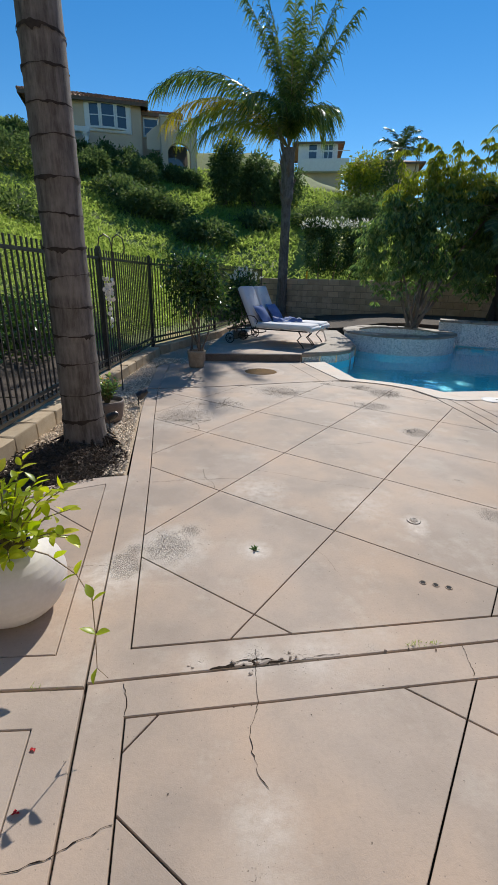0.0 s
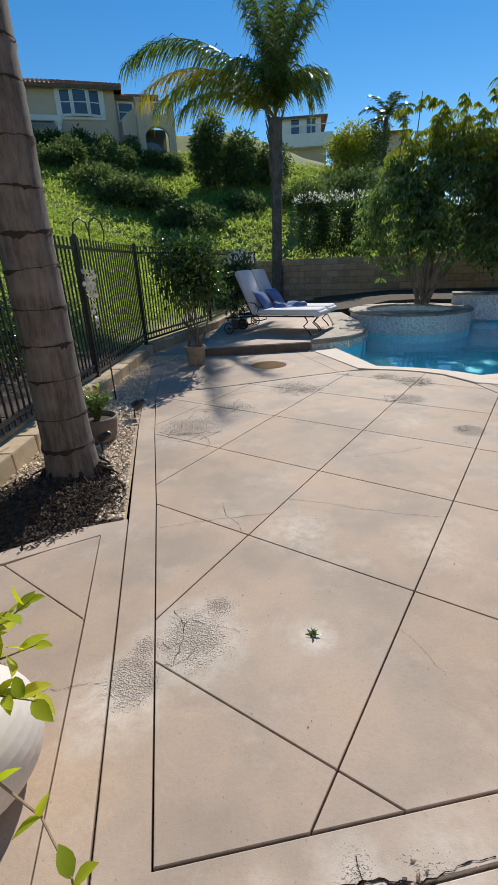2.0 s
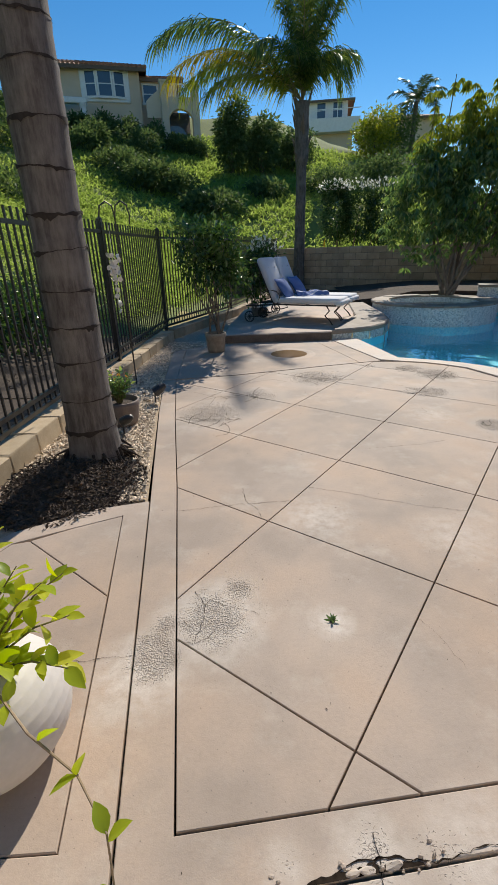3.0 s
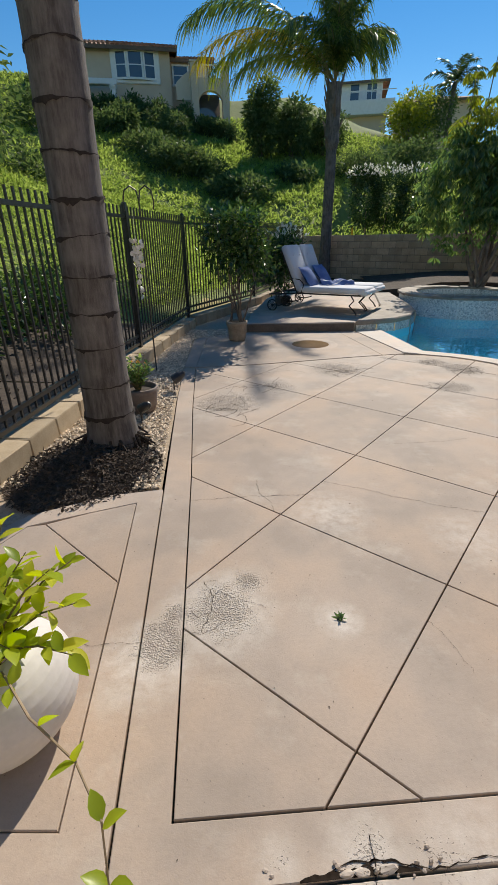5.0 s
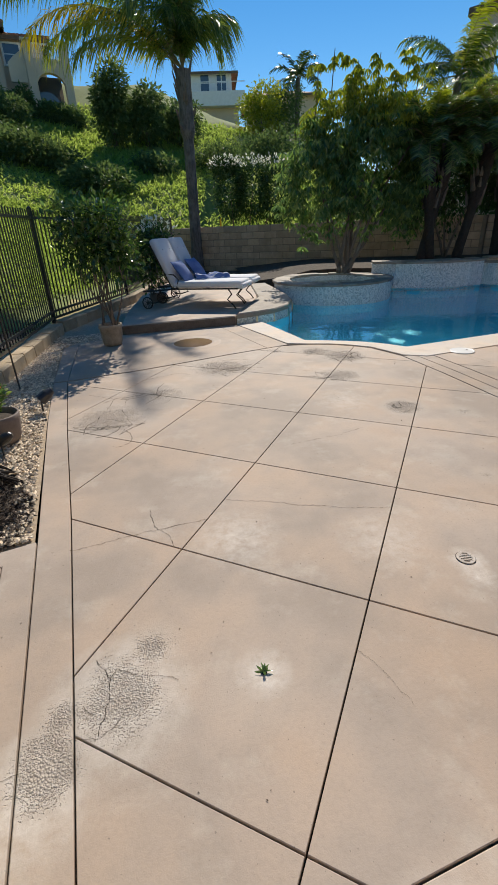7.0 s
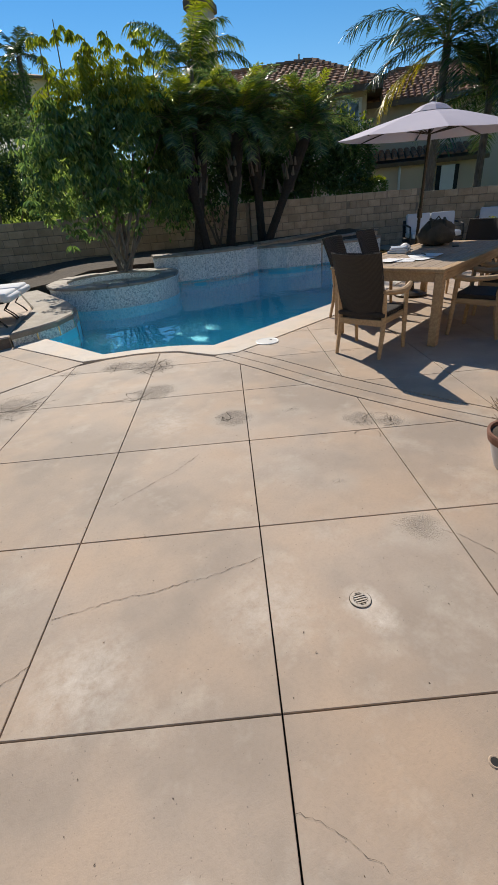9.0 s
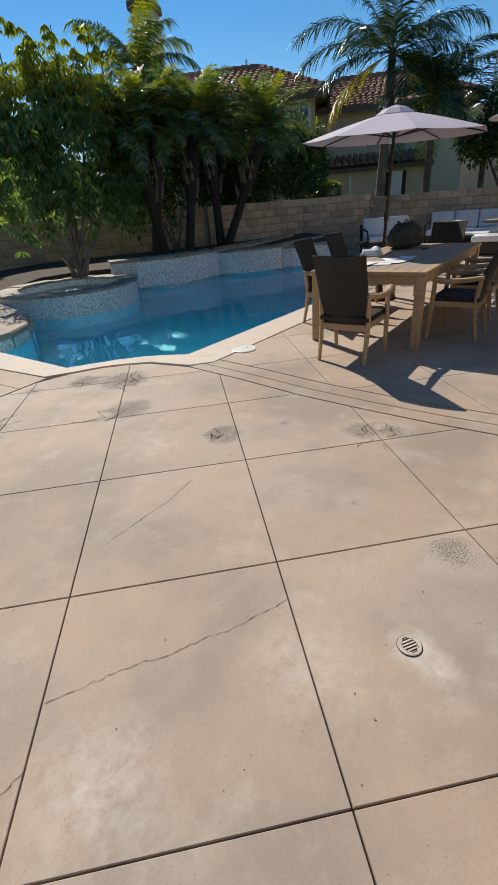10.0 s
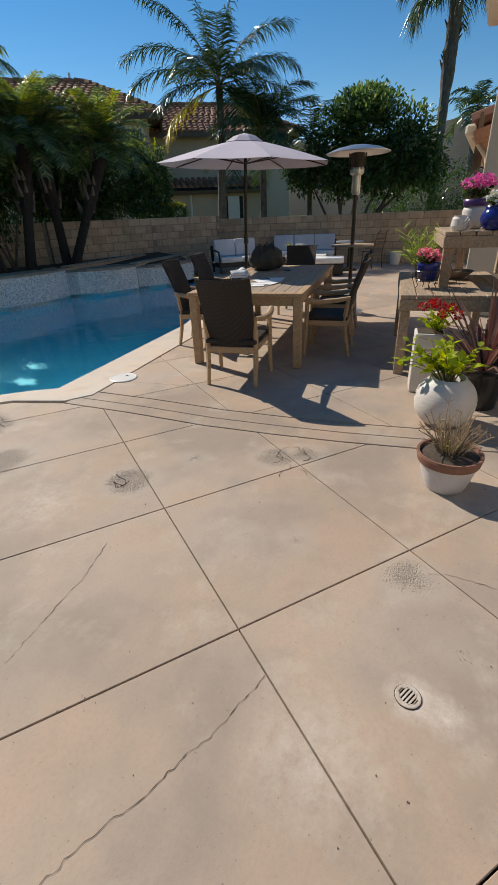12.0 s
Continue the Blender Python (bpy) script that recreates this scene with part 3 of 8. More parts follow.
pavement = tagged(new("pavement", None), "beige concrete pool deck scored in a diagonal grid, cracked and worn", "pool deck", kind="structure")


def lay(name, poly, mat=None, gap=0.002, top=0.0, parent=pavement):
    if area(poly) < 0:
        poly = poly[::-1]
    bm = slab(bmesh.new(), inset(poly, gap), top, top - 0.05, 0.003)
    return part(name, bm, mat or M["deck"], parent)


def lay_grid(poly, o, gap=0.003, span=14, shift=None):
    """Deck panels: a plan cut up by the diagonal joints."""
    if area(poly) < 0:
        poly = poly[::-1]
    poly = inset(poly, 0.005)
    gu, gv = gap / U.length, gap / V.length
    for i in range(-span, span):
        for j in range(-span, span):
            lo, hi = (q + (shift or {}).get(q, 0.0) for q in (j, j + 1))
            cell = [tuple(o + U * a + V * b) for a, b in ((i + gu, lo + gv), (i + 1 - gu, lo + gv), (i + 1 - gu, hi - gv), (i + gu, hi - gv))]
            got = clip(poly, cell)
            if got and area(got) > 0.004:
                part("concrete_panel", slab(bmesh.new(), got, 0.0, -0.05, 0.002), M["deck"], pavement)


lay_grid(MAIN, O, shift={0: -0.026, 1: -0.01, 3: 0.03})
# border round the main field, then the strip past the wide joint
lay("border_strip", [(-0.53, 1.08), (1.2, 1.3), (3.31, 1.56), (3.28, 1.69), (1.29, 1.45), *LEFT_IN, *LEFT_OUT[:0:-1]])
lay("border_strip", [(-0.35, 0.94), (1.09, 1.11), (3.365, 1.385), (3.3145, 1.5555), (1.2, 1.295), (-0.524, 1.076), (-0.43, 0.48), (0.26, -3.6), (0.39, -3.6), (-0.28, 0.48)])
lay_grid([(-0.35, 0.94), (1.09, 1.11), (3.365, 1.385), (3.55, 0.8), (3.95, -3.6), (0.39, -3.6), (-0.28, 0.48)], Vector((0.883, 0.9285)))
# side slab by the palm and the one beside the walk
side_panel = [(-0.70, 1.215), (-0.84, 2.14), (-0.95, 2.815), (-1.2, 2.70), (-1.49, 2.56), (-1.6, 2.3), (-1.68, 1.17)]
lay("border_strip", [(-1.9, 0.993), (-0.533, 1.065), (-0.624, 1.66), (-0.824, 2.98), (-1.15, 2.9), (-1.35, 2.78), (-1.54, 2.67), (-1.65, 2.5), (-1.75, 2.2), (-1.6, 2.3),
                     (-1.49, 2.56), (-1.2, 2.70), (-0.95, 2.815), (-0.84, 2.14), (-0.70, 1.215), (-1.68, 1.17)])
lay("concrete_panel", [(-0.70, 1.215), (-0.845, 2.15), (-1.40, 2.585), (-1.49, 2.56), (-1.6, 2.3), (-1.68, 1.17)])
lay("concrete_panel", [(-0.845, 2.15), (-0.95, 2.815), (-1.2, 2.70), (-1.40, 2.585)])
lay("border_strip", [(-2.0, 0.988), (-0.53, 1.057), (-0.434, 0.48), (0.256, -3.6), (0.06, -3.6), (-0.66, 0.895), (-2.0, 0.84)])
lay("concrete_panel", [(-0.66, 0.895), (-2.0, 0.84), (-2.0, -3.6), (0.06, -3.6)])
# beyond the curved joint, by the raised sun deck
lay("concrete_panel", [(-1.09, 5.88), (-0.35, 6.02), (0.18, 6.17), (0.79, 6.36), (1.32, 6.5), (0.93, 8.15), (-0.55, 8.1), (-1.2, 7.75)])
lay("border_strip", [(1.32, 6.5), (1.63, 6.58), (1.22, 8.17), (0.93, 8.15)])
lay("border_strip", [(-1.235, 5.87), (-1.09, 5.88), (-1.2, 7.75), (-1.38, 7.53)])
# double band by the dining patio
lay("border_strip", [*shifted(BAND, 0.008), *BAND_END, *shifted([*BAND, *BAND_END], 0.155)[::-1]])
lay("border_strip", [*shifted([*BAND, *BAND_END], 0.16), *shifted([*BAND, *BAND_END], 0.33)[::-1]])
PATIO = [*shifted([*BAND[1:], *BAND_END], 0.335)[::-1], (3.065, 5.452), (5.09, 5.734), (8.352, 6.643), (10.503, 8.045), (11.405, 9.1), (12.4, 10.9), (14.0, 10.2), (15.3, 4.4), (15.6, 1.0), (15.6, -3.6)]
lay_grid(PATIO, O, span=24)
# joint bed under the slabs, clear of the pool
bed = bmesh.new()
for poly in ([(-2.2, -4.0), (16.5, -4.0), (16.5, 5.0), (3.2, 5.45), (2.7, 5.9), (1.75, 6.55), (1.4, 7.9), (-1.3, 7.9), (-1.3, 5.6), (-0.8, 2.9), (-1.7, 2.6), (-2.2, 1.0)],
             [(5.0, 5.0), (16, 5.0), (16, 9.8), (12.4, 11.3), (11.5, 9.2), (10.6, 8.1), (8.5, 6.8), (5.1, 5.8)]):
    bed.faces.new([bed.verts.new((x, y, -0.034)) for x, y in poly])
part("joint_bed", bed, M["dirt"], pavement)

# pool edge
coping = tagged(new("pool_coping", None), "pale smooth concrete coping round the pool", "pool coping", kind="structure")


def coping_run(a, b, name="coping_stone"):
    bm = bmesh.new()
    n = len(a)
    rows = []
    for (wx, wy), (ox, oy) in zip(a, b):
        d = Vector((wx - ox, wy - oy)).normalized()
        w, o = Vector((wx, wy)), Vector((ox, oy))
        prof = [(o, -0.05), (o, 0.004), (o + d * 0.006, 0.008), (w - d * 0.03, 0.008), (w - d * 0.01, 0.0), (w, -0.018), (w - d * 0.008, -0.05), (w - d * 0.06, -0.06)]
        rows.append([bm.verts.new((p.x, p.y, z)) for p, z in prof])
    for r, s in zip(rows, rows[1:]):
        for k in range(len(r) - 1):
            bm.faces.new((r[k], s[k], s[k + 1], r[k + 1]))
    return part(name, bm, M["coping"], coping)


coping_run(WATER_EDGE[:2], COPE_OUT[:2])
coping_run(WATER_EDGE[1:7], COPE_OUT[1:7])
coping_run([WATER_EDGE[6], WATER_EDGE[6], *WATER_EDGE[7:]], COPE_OUT[6:8] + COPE_OUT[8:])

# pool basin
SPA, SPA_R, SPA_TOP = Vector((4.1, 11.25)), 1.35, 0.25
LEDGE = [(1.23, 8.2), (1.6, 8.3), (1.95, 8.45), (2.3, 8.8), (2.55, 9.35), (2.66, 10.1), (2.7, 11.0)]
ARC_A = [(5.35, 11.75), (5.75, 11.3), (6.3, 11.0), (6.9, 10.85), (7.45, 10.8), (7.85, 10.9)]
ARC_B = [(7.85, 11.12), (8.05, 10.75), (8.4, 10.4), (8.85, 10.15), (9.3, 10.05)]
ARC_C = [(9.3, 10.3), (9.6, 9.95), (10.0, 9.7), (10.5, 9.55), (11.1, 9.55)]
BASIN = [*WATER_EDGE, (11.1, 9.55), *ARC_C[::-1], *ARC_B[::-1], *ARC_A[::-1], (5.2, 12.4), (3.2, 12.4), (2.75, 11.4), *LEDGE[:0:-1]]


def pool_basin():
    pool = tagged(new("swimming_pool", None), "free-form swimming pool with turquoise water and mosaic walls", "swimming pool", kind="structure")
    bm = bmesh.new()
    top = [bm.verts.new((x, y, -0.05)) for x, y in BASIN]
    low = [bm.verts.new((x, y, -1.1)) for x, y in BASIN]
    for i in range(len(BASIN)):
        j = (i + 1) % len(BASIN)
        bm.faces.new((top[i], top[j], low[j], low[i]))
    bm.faces.new(low)
    part("basin", bm, M["plaster"], pool, "blue plaster basin")
    bm = bmesh.new()
    bm.faces.new([bm.verts.new((x, y, -0.12)) for x, y in BASIN])
    water = part("pool_water", bm, M["water"], pool, "still turquoise water")
    water.visible_shadow = False
    return pool


pool = pool_basin()


def raised_wall(line, top, name):
    """A curved mosaic wall that rises from the water, with a ragged flagstone cap."""
    wall = tagged(new(name, None), "curved raised pool wall clad in white and blue mosaic", "pool wall", kind="structure")
    fine = []
    for (ax, ay), (bx, by) in zip(line, line[1:]):
        fine += [(ax + (bx - ax) * k / 3, ay + (by - ay) * k / 3) for k in range(3)]
    fine.append(line[-1])
    bm = bmesh.new()
    a = [bm.verts.new((x, y, -0.2)) for x, y in fine]
    b = [bm.verts.new((x, y, top)) for x, y in fine]
    back = [bm.verts.new((x + 0.12, y + 0.3, top)) for x, y in fine]
    for i in range(len(fine) - 1):
        bm.faces.new((a[i], a[i + 1], b[i + 1], b[i]))
        bm.faces.new((b[i], b[i + 1], back[i + 1], back[i]))
    bm.faces.new((a[-1], bm.verts.new((fine[-1][0] + 0.12, fine[-1][1] + 0.3, -0.2)), back[-1], b[-1]))
    part("mosaic_face", bm, M["mosaic"], wall)
    low = bmesh.new()
    rows = [[low.verts.new((x, y + 0.006, z)) for z in (-1.3, -0.2)] for x, y in [*fine, (fine[-1][0] + 0.12, fine[-1][1] + 0.3)]]
    for p, q in zip(rows, rows[1:]):
        low.faces.new((p[0], q[0], q[1], p[1]))
    part("plaster_face", low, M["plaster"], wall, "blue plaster below the waterline")
    rnd = random.Random(len(name) * 7)
    pts = [Vector(p) for p in fine]
    i = 0
    while i < len(pts) - 1:
        j = min(len(pts) - 1, i + rnd.choice((1, 2, 2)))
        front = [pts[k] + Vector((-0.02, -0.05 + rnd.uniform(-0.02, 0.02))) for k in range(i, j + 1)]
        depth = rnd.uniform(0.4, 0.6)
        rear = [pts[k] + Vector((0.18, depth)) for k in range(i, j + 1)]
        poly = [tuple(p) for p in front] + [tuple(p) for p in rear[::-1]]
        part("flagstone", slab(bmesh.new(), inset(poly if area(poly) > 0 else poly[::-1], 0.006), top + 0.055 + rnd.uniform(-0.006, 0.008), top + 0.003, 0.012), M["flag"], wall)
        i = j
    return wall


raised_wall(ARC_A, 0.50, "pool_wall_1")
raised_wall(ARC_B, 0.44, "pool_wall_2")
raised_wall(ARC_C, 0.38, "pool_wall_3")


def spa():
    ob = tagged(new("spa", None), "round raised spa with mosaic sides and dark flagstone rim", "spa", kind="structure")
    bm = bmesh.new()
    c = Matrix.Translation((SPA.x, SPA.y, 0))
    lathe(bm, [(SPA_R, -0.2), (SPA_R, SPA_TOP), (SPA_R - 0.34, SPA_TOP), (SPA_R - 0.36, SPA_TOP - 0.5), (0, SPA_TOP - 0.5)], 48, c)
    part("mosaic_side", bm, M["mosaic"], ob)
    part("plaster_side", lathe(bmesh.new(), [(SPA_R - 0.004, -1.3), (SPA_R - 0.004, -0.2)], 48, c), M["plaster"], ob, "blue plaster below the waterline")
    bm = lathe(bmesh.new(), [(SPA_R - 0.35, SPA_TOP - 0.06), (0, SPA_TOP - 0.06)], 40, c)
    w = part("spa_water", bm, M["water"], ob, "still spa water")
    w.visible_shadow = False
    rnd = random.Random(5)
    a = 0.0
    while a < 2 * math.pi - 0.05:
        b = min(2 * math.pi, a + rnd.uniform(0.22, 0.42))
        if 2 * math.pi - b < 0.12:
            b = 2 * math.pi
        n = 4
        out = [(SPA.x + (SPA_R + rnd.uniform(0.01, 0.06)) * math.cos(a + (b - a) * k / n), SPA.y + (SPA_R + 0.03) * math.sin(a + (b - a) * k / n)) for k in range(n + 1)]
        inn = [(SPA.x + (SPA_R - rnd.uniform(0.34, 0.4)) * math.cos(a + (b - a) * k / n), SPA.y + (SPA_R - 0.37) * math.sin(a + (b - a) * k / n)) for k in range(n + 1)]
        part("flagstone", slab(bmesh.new(), inset(out + inn[::-1], 0.006), SPA_TOP + 0.05 + rnd.uniform(-0.008, 0.008), SPA_TOP + 0.004, 0.012), M["flag"], ob)
        a = b
    return ob


spa()

# raised sun deck with a stone ledge over the pool
sun_deck = tagged(new("sun_deck", None), "raised concrete sun deck with flagstone ledge over the pool", "raised deck", kind="structure")
part("deck_slab", slab(bmesh.new(), [(-0.6, 8.12), (1.22, 8.2), (1.5, 8.9), (2.0, 10.0), (2.6, 12.6), (2.4, 15.2), (0.85, 15.6), (-0.3, 11.6), (-0.55, 9.4)], 0.14, -0.05, 0.015), M["deck"], sun_deck)
# Brown stone facing, its colour darkened to stand for the step's deep shadow.
part("riser", boxed((1.8, 0.025, 0.15), pose(0.31, 8.143, 0.055, 0, 0, 2.5), 0.004), M["shade_dark_stone"], sun_deck, "brown stone step riser, painted darker for its deep shade")
ledge_poly = [(1.235, 8.19), *LEDGE[1:], (2.75, 12.3), (2.35, 12.2), (2.02, 9.98), (1.52, 8.89)]
part("stone_ledge", slab(bmesh.new(), ledge_poly, 0.17, 0.09, 0.02), M["flag"], sun_deck)
bm = bmesh.new()
for (ax, ay), (bx, by) in zip(LEDGE, LEDGE[1:]):
    q = [bm.verts.new(p) for p in ((ax + 0.02, ay + 0.03, -1.3), (bx + 0.0, by + 0.03, -1.3), (bx, by + 0.03, 0.1), (ax + 0.02, ay + 0.03, 0.1))]
    bm.faces.new(q)
part("mosaic_riser", bm, M["mosaic"], sun_deck)

# low retaining steps running back from the pool walls to the garden wall
for (ax, ay), (bx, by), top in (((7.95, 11.0), (11.2, 11.35), 0.56), ((9.4, 10.2), (12.1, 10.5), 0.5)):
    step = tagged(new("retaining_step", None), "low stone-capped retaining step in the planting bed", "retaining wall", kind="structure")
    run = Vector((bx - ax, by - ay))
    ang = math.degrees(math.atan2(run.y, run.x))
    mid = ((ax + bx) / 2, (ay + by) / 2)
    part("step_face", boxed((run.length, 0.14, top + 0.1), pose(*mid, (top - 0.1) / 2 - 0.02, 0, 0, ang)), M["stucco"], step)
    for k in range(5):
        p = Vector((ax, ay)) + run * ((k + 0.5) / 5)
        part("cap_stone", boxed((run.length / 5 - 0.012, 0.26, 0.05), pose(p.x, p.y, top, 0, 0, ang), 0.012), M["flag"], step)

# planting bed behind the pool
bm = bmesh.new()
bed_line = [(2.55, 12.55), (3.0, 12.4), (3.3, 12.3), *[(SPA.x + 1.36 * math.cos(a), SPA.y + 1.36 * math.sin(a)) for a in (2.2, 1.6, 1.0, 0.6)], *[(x + 0.12, y + 0.3) for x, y in (*ARC_A[1:], *ARC_B[1:], *ARC_C[1:])], (12.0, 10.6), (12.35, 11.4)]
near = [bm.verts.new((x, y, min(0.33, 0.16 + 0.1 * (x - 2.5)) + 0.012 * x)) for x, y in bed_line]
foot = [bm.verts.new((x, y, -0.05)) for x, y in bed_line]
far_bed = [bm.verts.new((x + 0.2, 18.2 - 0.63 * x if x < 9 else 15.2 - 0.3 * x, min(0.42, 0.2 + 0.1 * (x - 2.5)) + 0.012 * x)) for x, y in bed_line]
for i in range(len(bed_line) - 1):
    bm.faces.new((near[i], near[i + 1], far_bed[i + 1], far_bed[i]))
    bm.faces.new((foot[i], foot[i + 1], near[i + 1], near[i]))
tagged(part("planting_bed", bm, M["soil"]), "dark bare soil bed behind the pool", "planting bed", kind="structure")


bm = bmesh.new()
bm.faces.new([bm.verts.new((x, y, 0.15)) for x, y in ((2.3, 12.0), (3.2, 12.7), (5.3, 12.6), (5.6, 12.0), (13.0, 11.9), (13.0, 12.2), (9.0, 13.2), (0.7, 18.4), (0.6, 15.5), (2.4, 15.1))])
tagged(part("bed_floor", bm, M["soil"]), "bare soil at the foot of the garden wall", "soil", kind="structure")


# ---- walls and fence ----
def block_wall(name, a, b, base, top, label, course=0.2, block=0.4, thick=0.19):
    """A slump block wall: each block its own piece on a mortar core."""
    a, b = Vector(a), Vector(b)
    run = b - a
    length, d = run.length, run.normalized()
    ang = math.atan2(d.y, d.x)
    wall = tagged(new(name, None), label, "garden wall", kind="structure")
    mid = (a + b) / 2
    core = boxed((length - 0.004, thick - 0.03, top - base - 0.01), pose(mid.x, mid.y, (base + top) / 2 - 0.005, 0, 0, math.degrees(ang)))
    part("mortar_core", core, M["mortar"], wall)
    rnd = random.Random(name)
    shapes = []
    for k in range(5):
        bm = boxed((block - 0.014, thick, course - 0.014), bevel=0.012)
        for v in bm.verts:
            v.co += Vector((rnd.uniform(-0.004, 0.004), rnd.uniform(-0.006, 0.006), rnd.uniform(-0.004, 0.004)))
        shapes.append(mesh_of("block", bm, M["block"]))
    half = mesh_of("block", boxed((block / 2 - 0.014, thick, course - 0.014), bevel=0.012), M["block"])
    rows = round((top - base) / course)
    for r in range(rows):
        z = top - course * (r + 0.5)
        s = 0.0
        if r % 2:
            p = a + d * (block / 4)
            piece("block", half, wall, pose(p.x, p.y, z, 0, 0, math.degrees(ang)))
            s = block / 2
        while s + block <= length + 0.02:
            p = a + d * (s + block / 2)
            piece("block", rnd.choice(shapes), wall, pose(p.x, p.y, z, 0, 0, math.degrees(ang)))
            s += block
        if length - s > block / 4:
            p = a + d * (s + block / 4)
            piece("block", half, wall, pose(p.x, p.y, z, 0, 0, math.degrees(ang)))
    return wall


def fence():
    """Black iron fence panels between posts on the curb."""
    bar = mesh_of("picket", boxed((0.016, 0.016, 1.0)), M["metal"])
    post_mesh = mesh_of("post", lathe(boxed((0.055, 0.055, 1.72), pose(0, 0, 0.86)), [(0.036, 1.72), (0.03, 1.735), (0.0, 1.75)], 4), M["metal"])
    count = 0
    for (ax, ay), (bx, by) in zip(FENCE, FENCE[1:]):
        a, b = Vector((ax, ay)), Vector((bx, by))
        ang = math.degrees(math.atan2(b.y - a.y, b.x - a.x))
        panel = thing("iron_fence_panel", "black iron picket fence panel on a block curb", "fence", "iron fence panels", m=pose(ax, ay, 0.1, 0, 0, ang))
        length = (b - a).length
        piece("post", post_mesh, panel)
        for z in (0.1, 0.2, 1.59):
            part("rail", boxed((length - 0.05, 0.03, 0.035), pose(length / 2, 0, z)), M["metal"], panel)
        n = round(length / 0.105)
        for k in range(1, n):
            piece("picket", bar, panel, pose(length * k / n, 0, 0.9, 0, 0, 0) @ Matrix.Diagonal((1, 1, 1.6, 1)))
            count += 1
    panel = thing("fence_post", "black iron fence end post", "fence", m=pose(*FENCE[-1], 0.1))
    piece("post", post_mesh, panel)


def curb():
    """Block edging under the fence."""
    ob = tagged(new("curb", None), "tan concrete block edging under the iron fence", "kerb", kind="structure")
    rnd = random.Random(3)
    shapes = []
    for k in range(4):
        bm = boxed((0.398, 0.23, 0.2), bevel=0.012)
        for v in bm.verts:
            v.co += Vector((rnd.uniform(-0.006, 0.006), rnd.uniform(-0.008, 0.008), rnd.uniform(-0.006, 0.006)))
        shapes.append(mesh_of("curb_block", bm, M["curb"]))
    for (ax, ay), (bx, by) in zip(FENCE, FENCE[1:]):
        a, b = Vector((ax, ay)), Vector((bx, by))
        d = (b - a).normalized()
        s = 0.2
        while s < (b - a).length:
            p = a + d * s + Vector((d.y, -d.x)) * 0.06
            piece("curb_block", rnd.choice(shapes), ob, pose(p.x, p.y, 0.045, 0, 0, math.degrees(math.atan2(d.y, d.x)) + rnd.uniform(-0.7, 0.7)))
            s += 0.403


fence()
curb()
# strip behind the fence and the gravel bed in front of it
bm = bmesh.new()
for (ax, ay), (bx, by) in zip(FENCE[:4], FENCE[1:5]):
    e = Vector((ay - by, bx - ax)).normalized()
    for k in range(8):
        rows = []
        for f in (k / 8, (k + 1) / 8):
            x, y = ax + (bx - ax) * f, ay + (by - ay) * f
            rows.append([bm.verts.new((x + e.x * w, y + e.y * w, max(-0.03, hill_height(x + e.x * w, y + e.y * w) + 0.06))) for w in (0.0, 0.7, 1.3, 1.7, 2.2, 2.7, 3.2)])
        for p in range(6):
            bm.faces.new((rows[0][p], rows[1][p], rows[1][p + 1], rows[0][p + 1]))
tagged(part("fence_strip", bm, M["soil"]), "bare mulched strip behind the iron fence", "soil", kind="structure")
bm = bmesh.new()
bed_in = [(-0.84, 2.98), (-1.1, 4.74), (-1.26, 6.2), (-1.39, 7.53), (-1.2, 7.8), (-0.6, 8.1), (-0.55, 9.4), (-0.1, 10.9), (0.8, 17.3)]
bed_out = [(-2.05, 2.4), (-2.0, 4.74), (-1.9, 6.2), (-1.82, 7.53), (-1.8, 7.9), (-1.75, 8.5), (-1.5, 9.4), (-0.75, 11.5), (0.7, 17.5)]
for i in range(len(bed_in) - 1):
    bm.faces.new([bm.verts.new((*p, -0.03)) for p in (bed_in[i], bed_in[i + 1], bed_out[i + 1], bed_out[i])])
bm.faces.new([bm.verts.new((*p, -0.03)) for p in ((-0.84, 2.98), (-2.05, 2.4), (-2.1, 0.9), (-1.7, 0.9), (-1.6, 2.4))])
tagged(part("gravel_bed", bm, M["pea"]), "planting strip of gravel and mulch along the fence", "gravel bed", kind="structure")


# ---- plants ----
def strips(base, way, side, length, width, droop):
    """Leaflets as narrow bent strips."""
    L, W = length[:, None], width[:, None]
    mid = base + way * L * 0.55 - np.array((0, 0, 1.0)) * (droop * length * 0.3)[:, None]
    tip = base + way * L - np.array((0, 0, 1.0)) * (droop * length)[:, None]
    n = len(base)
    v = np.stack([base - side * W * 0.35, base + side * W * 0.35, mid + side * W * 0.5, mid - side * W * 0.5, tip], 1).reshape(-1, 3)
    i = np.arange(n)[:, None] * 5
    return v, (i + np.array((0, 1, 2, 3))).tolist() + (i + np.array((3, 2, 4))).tolist()


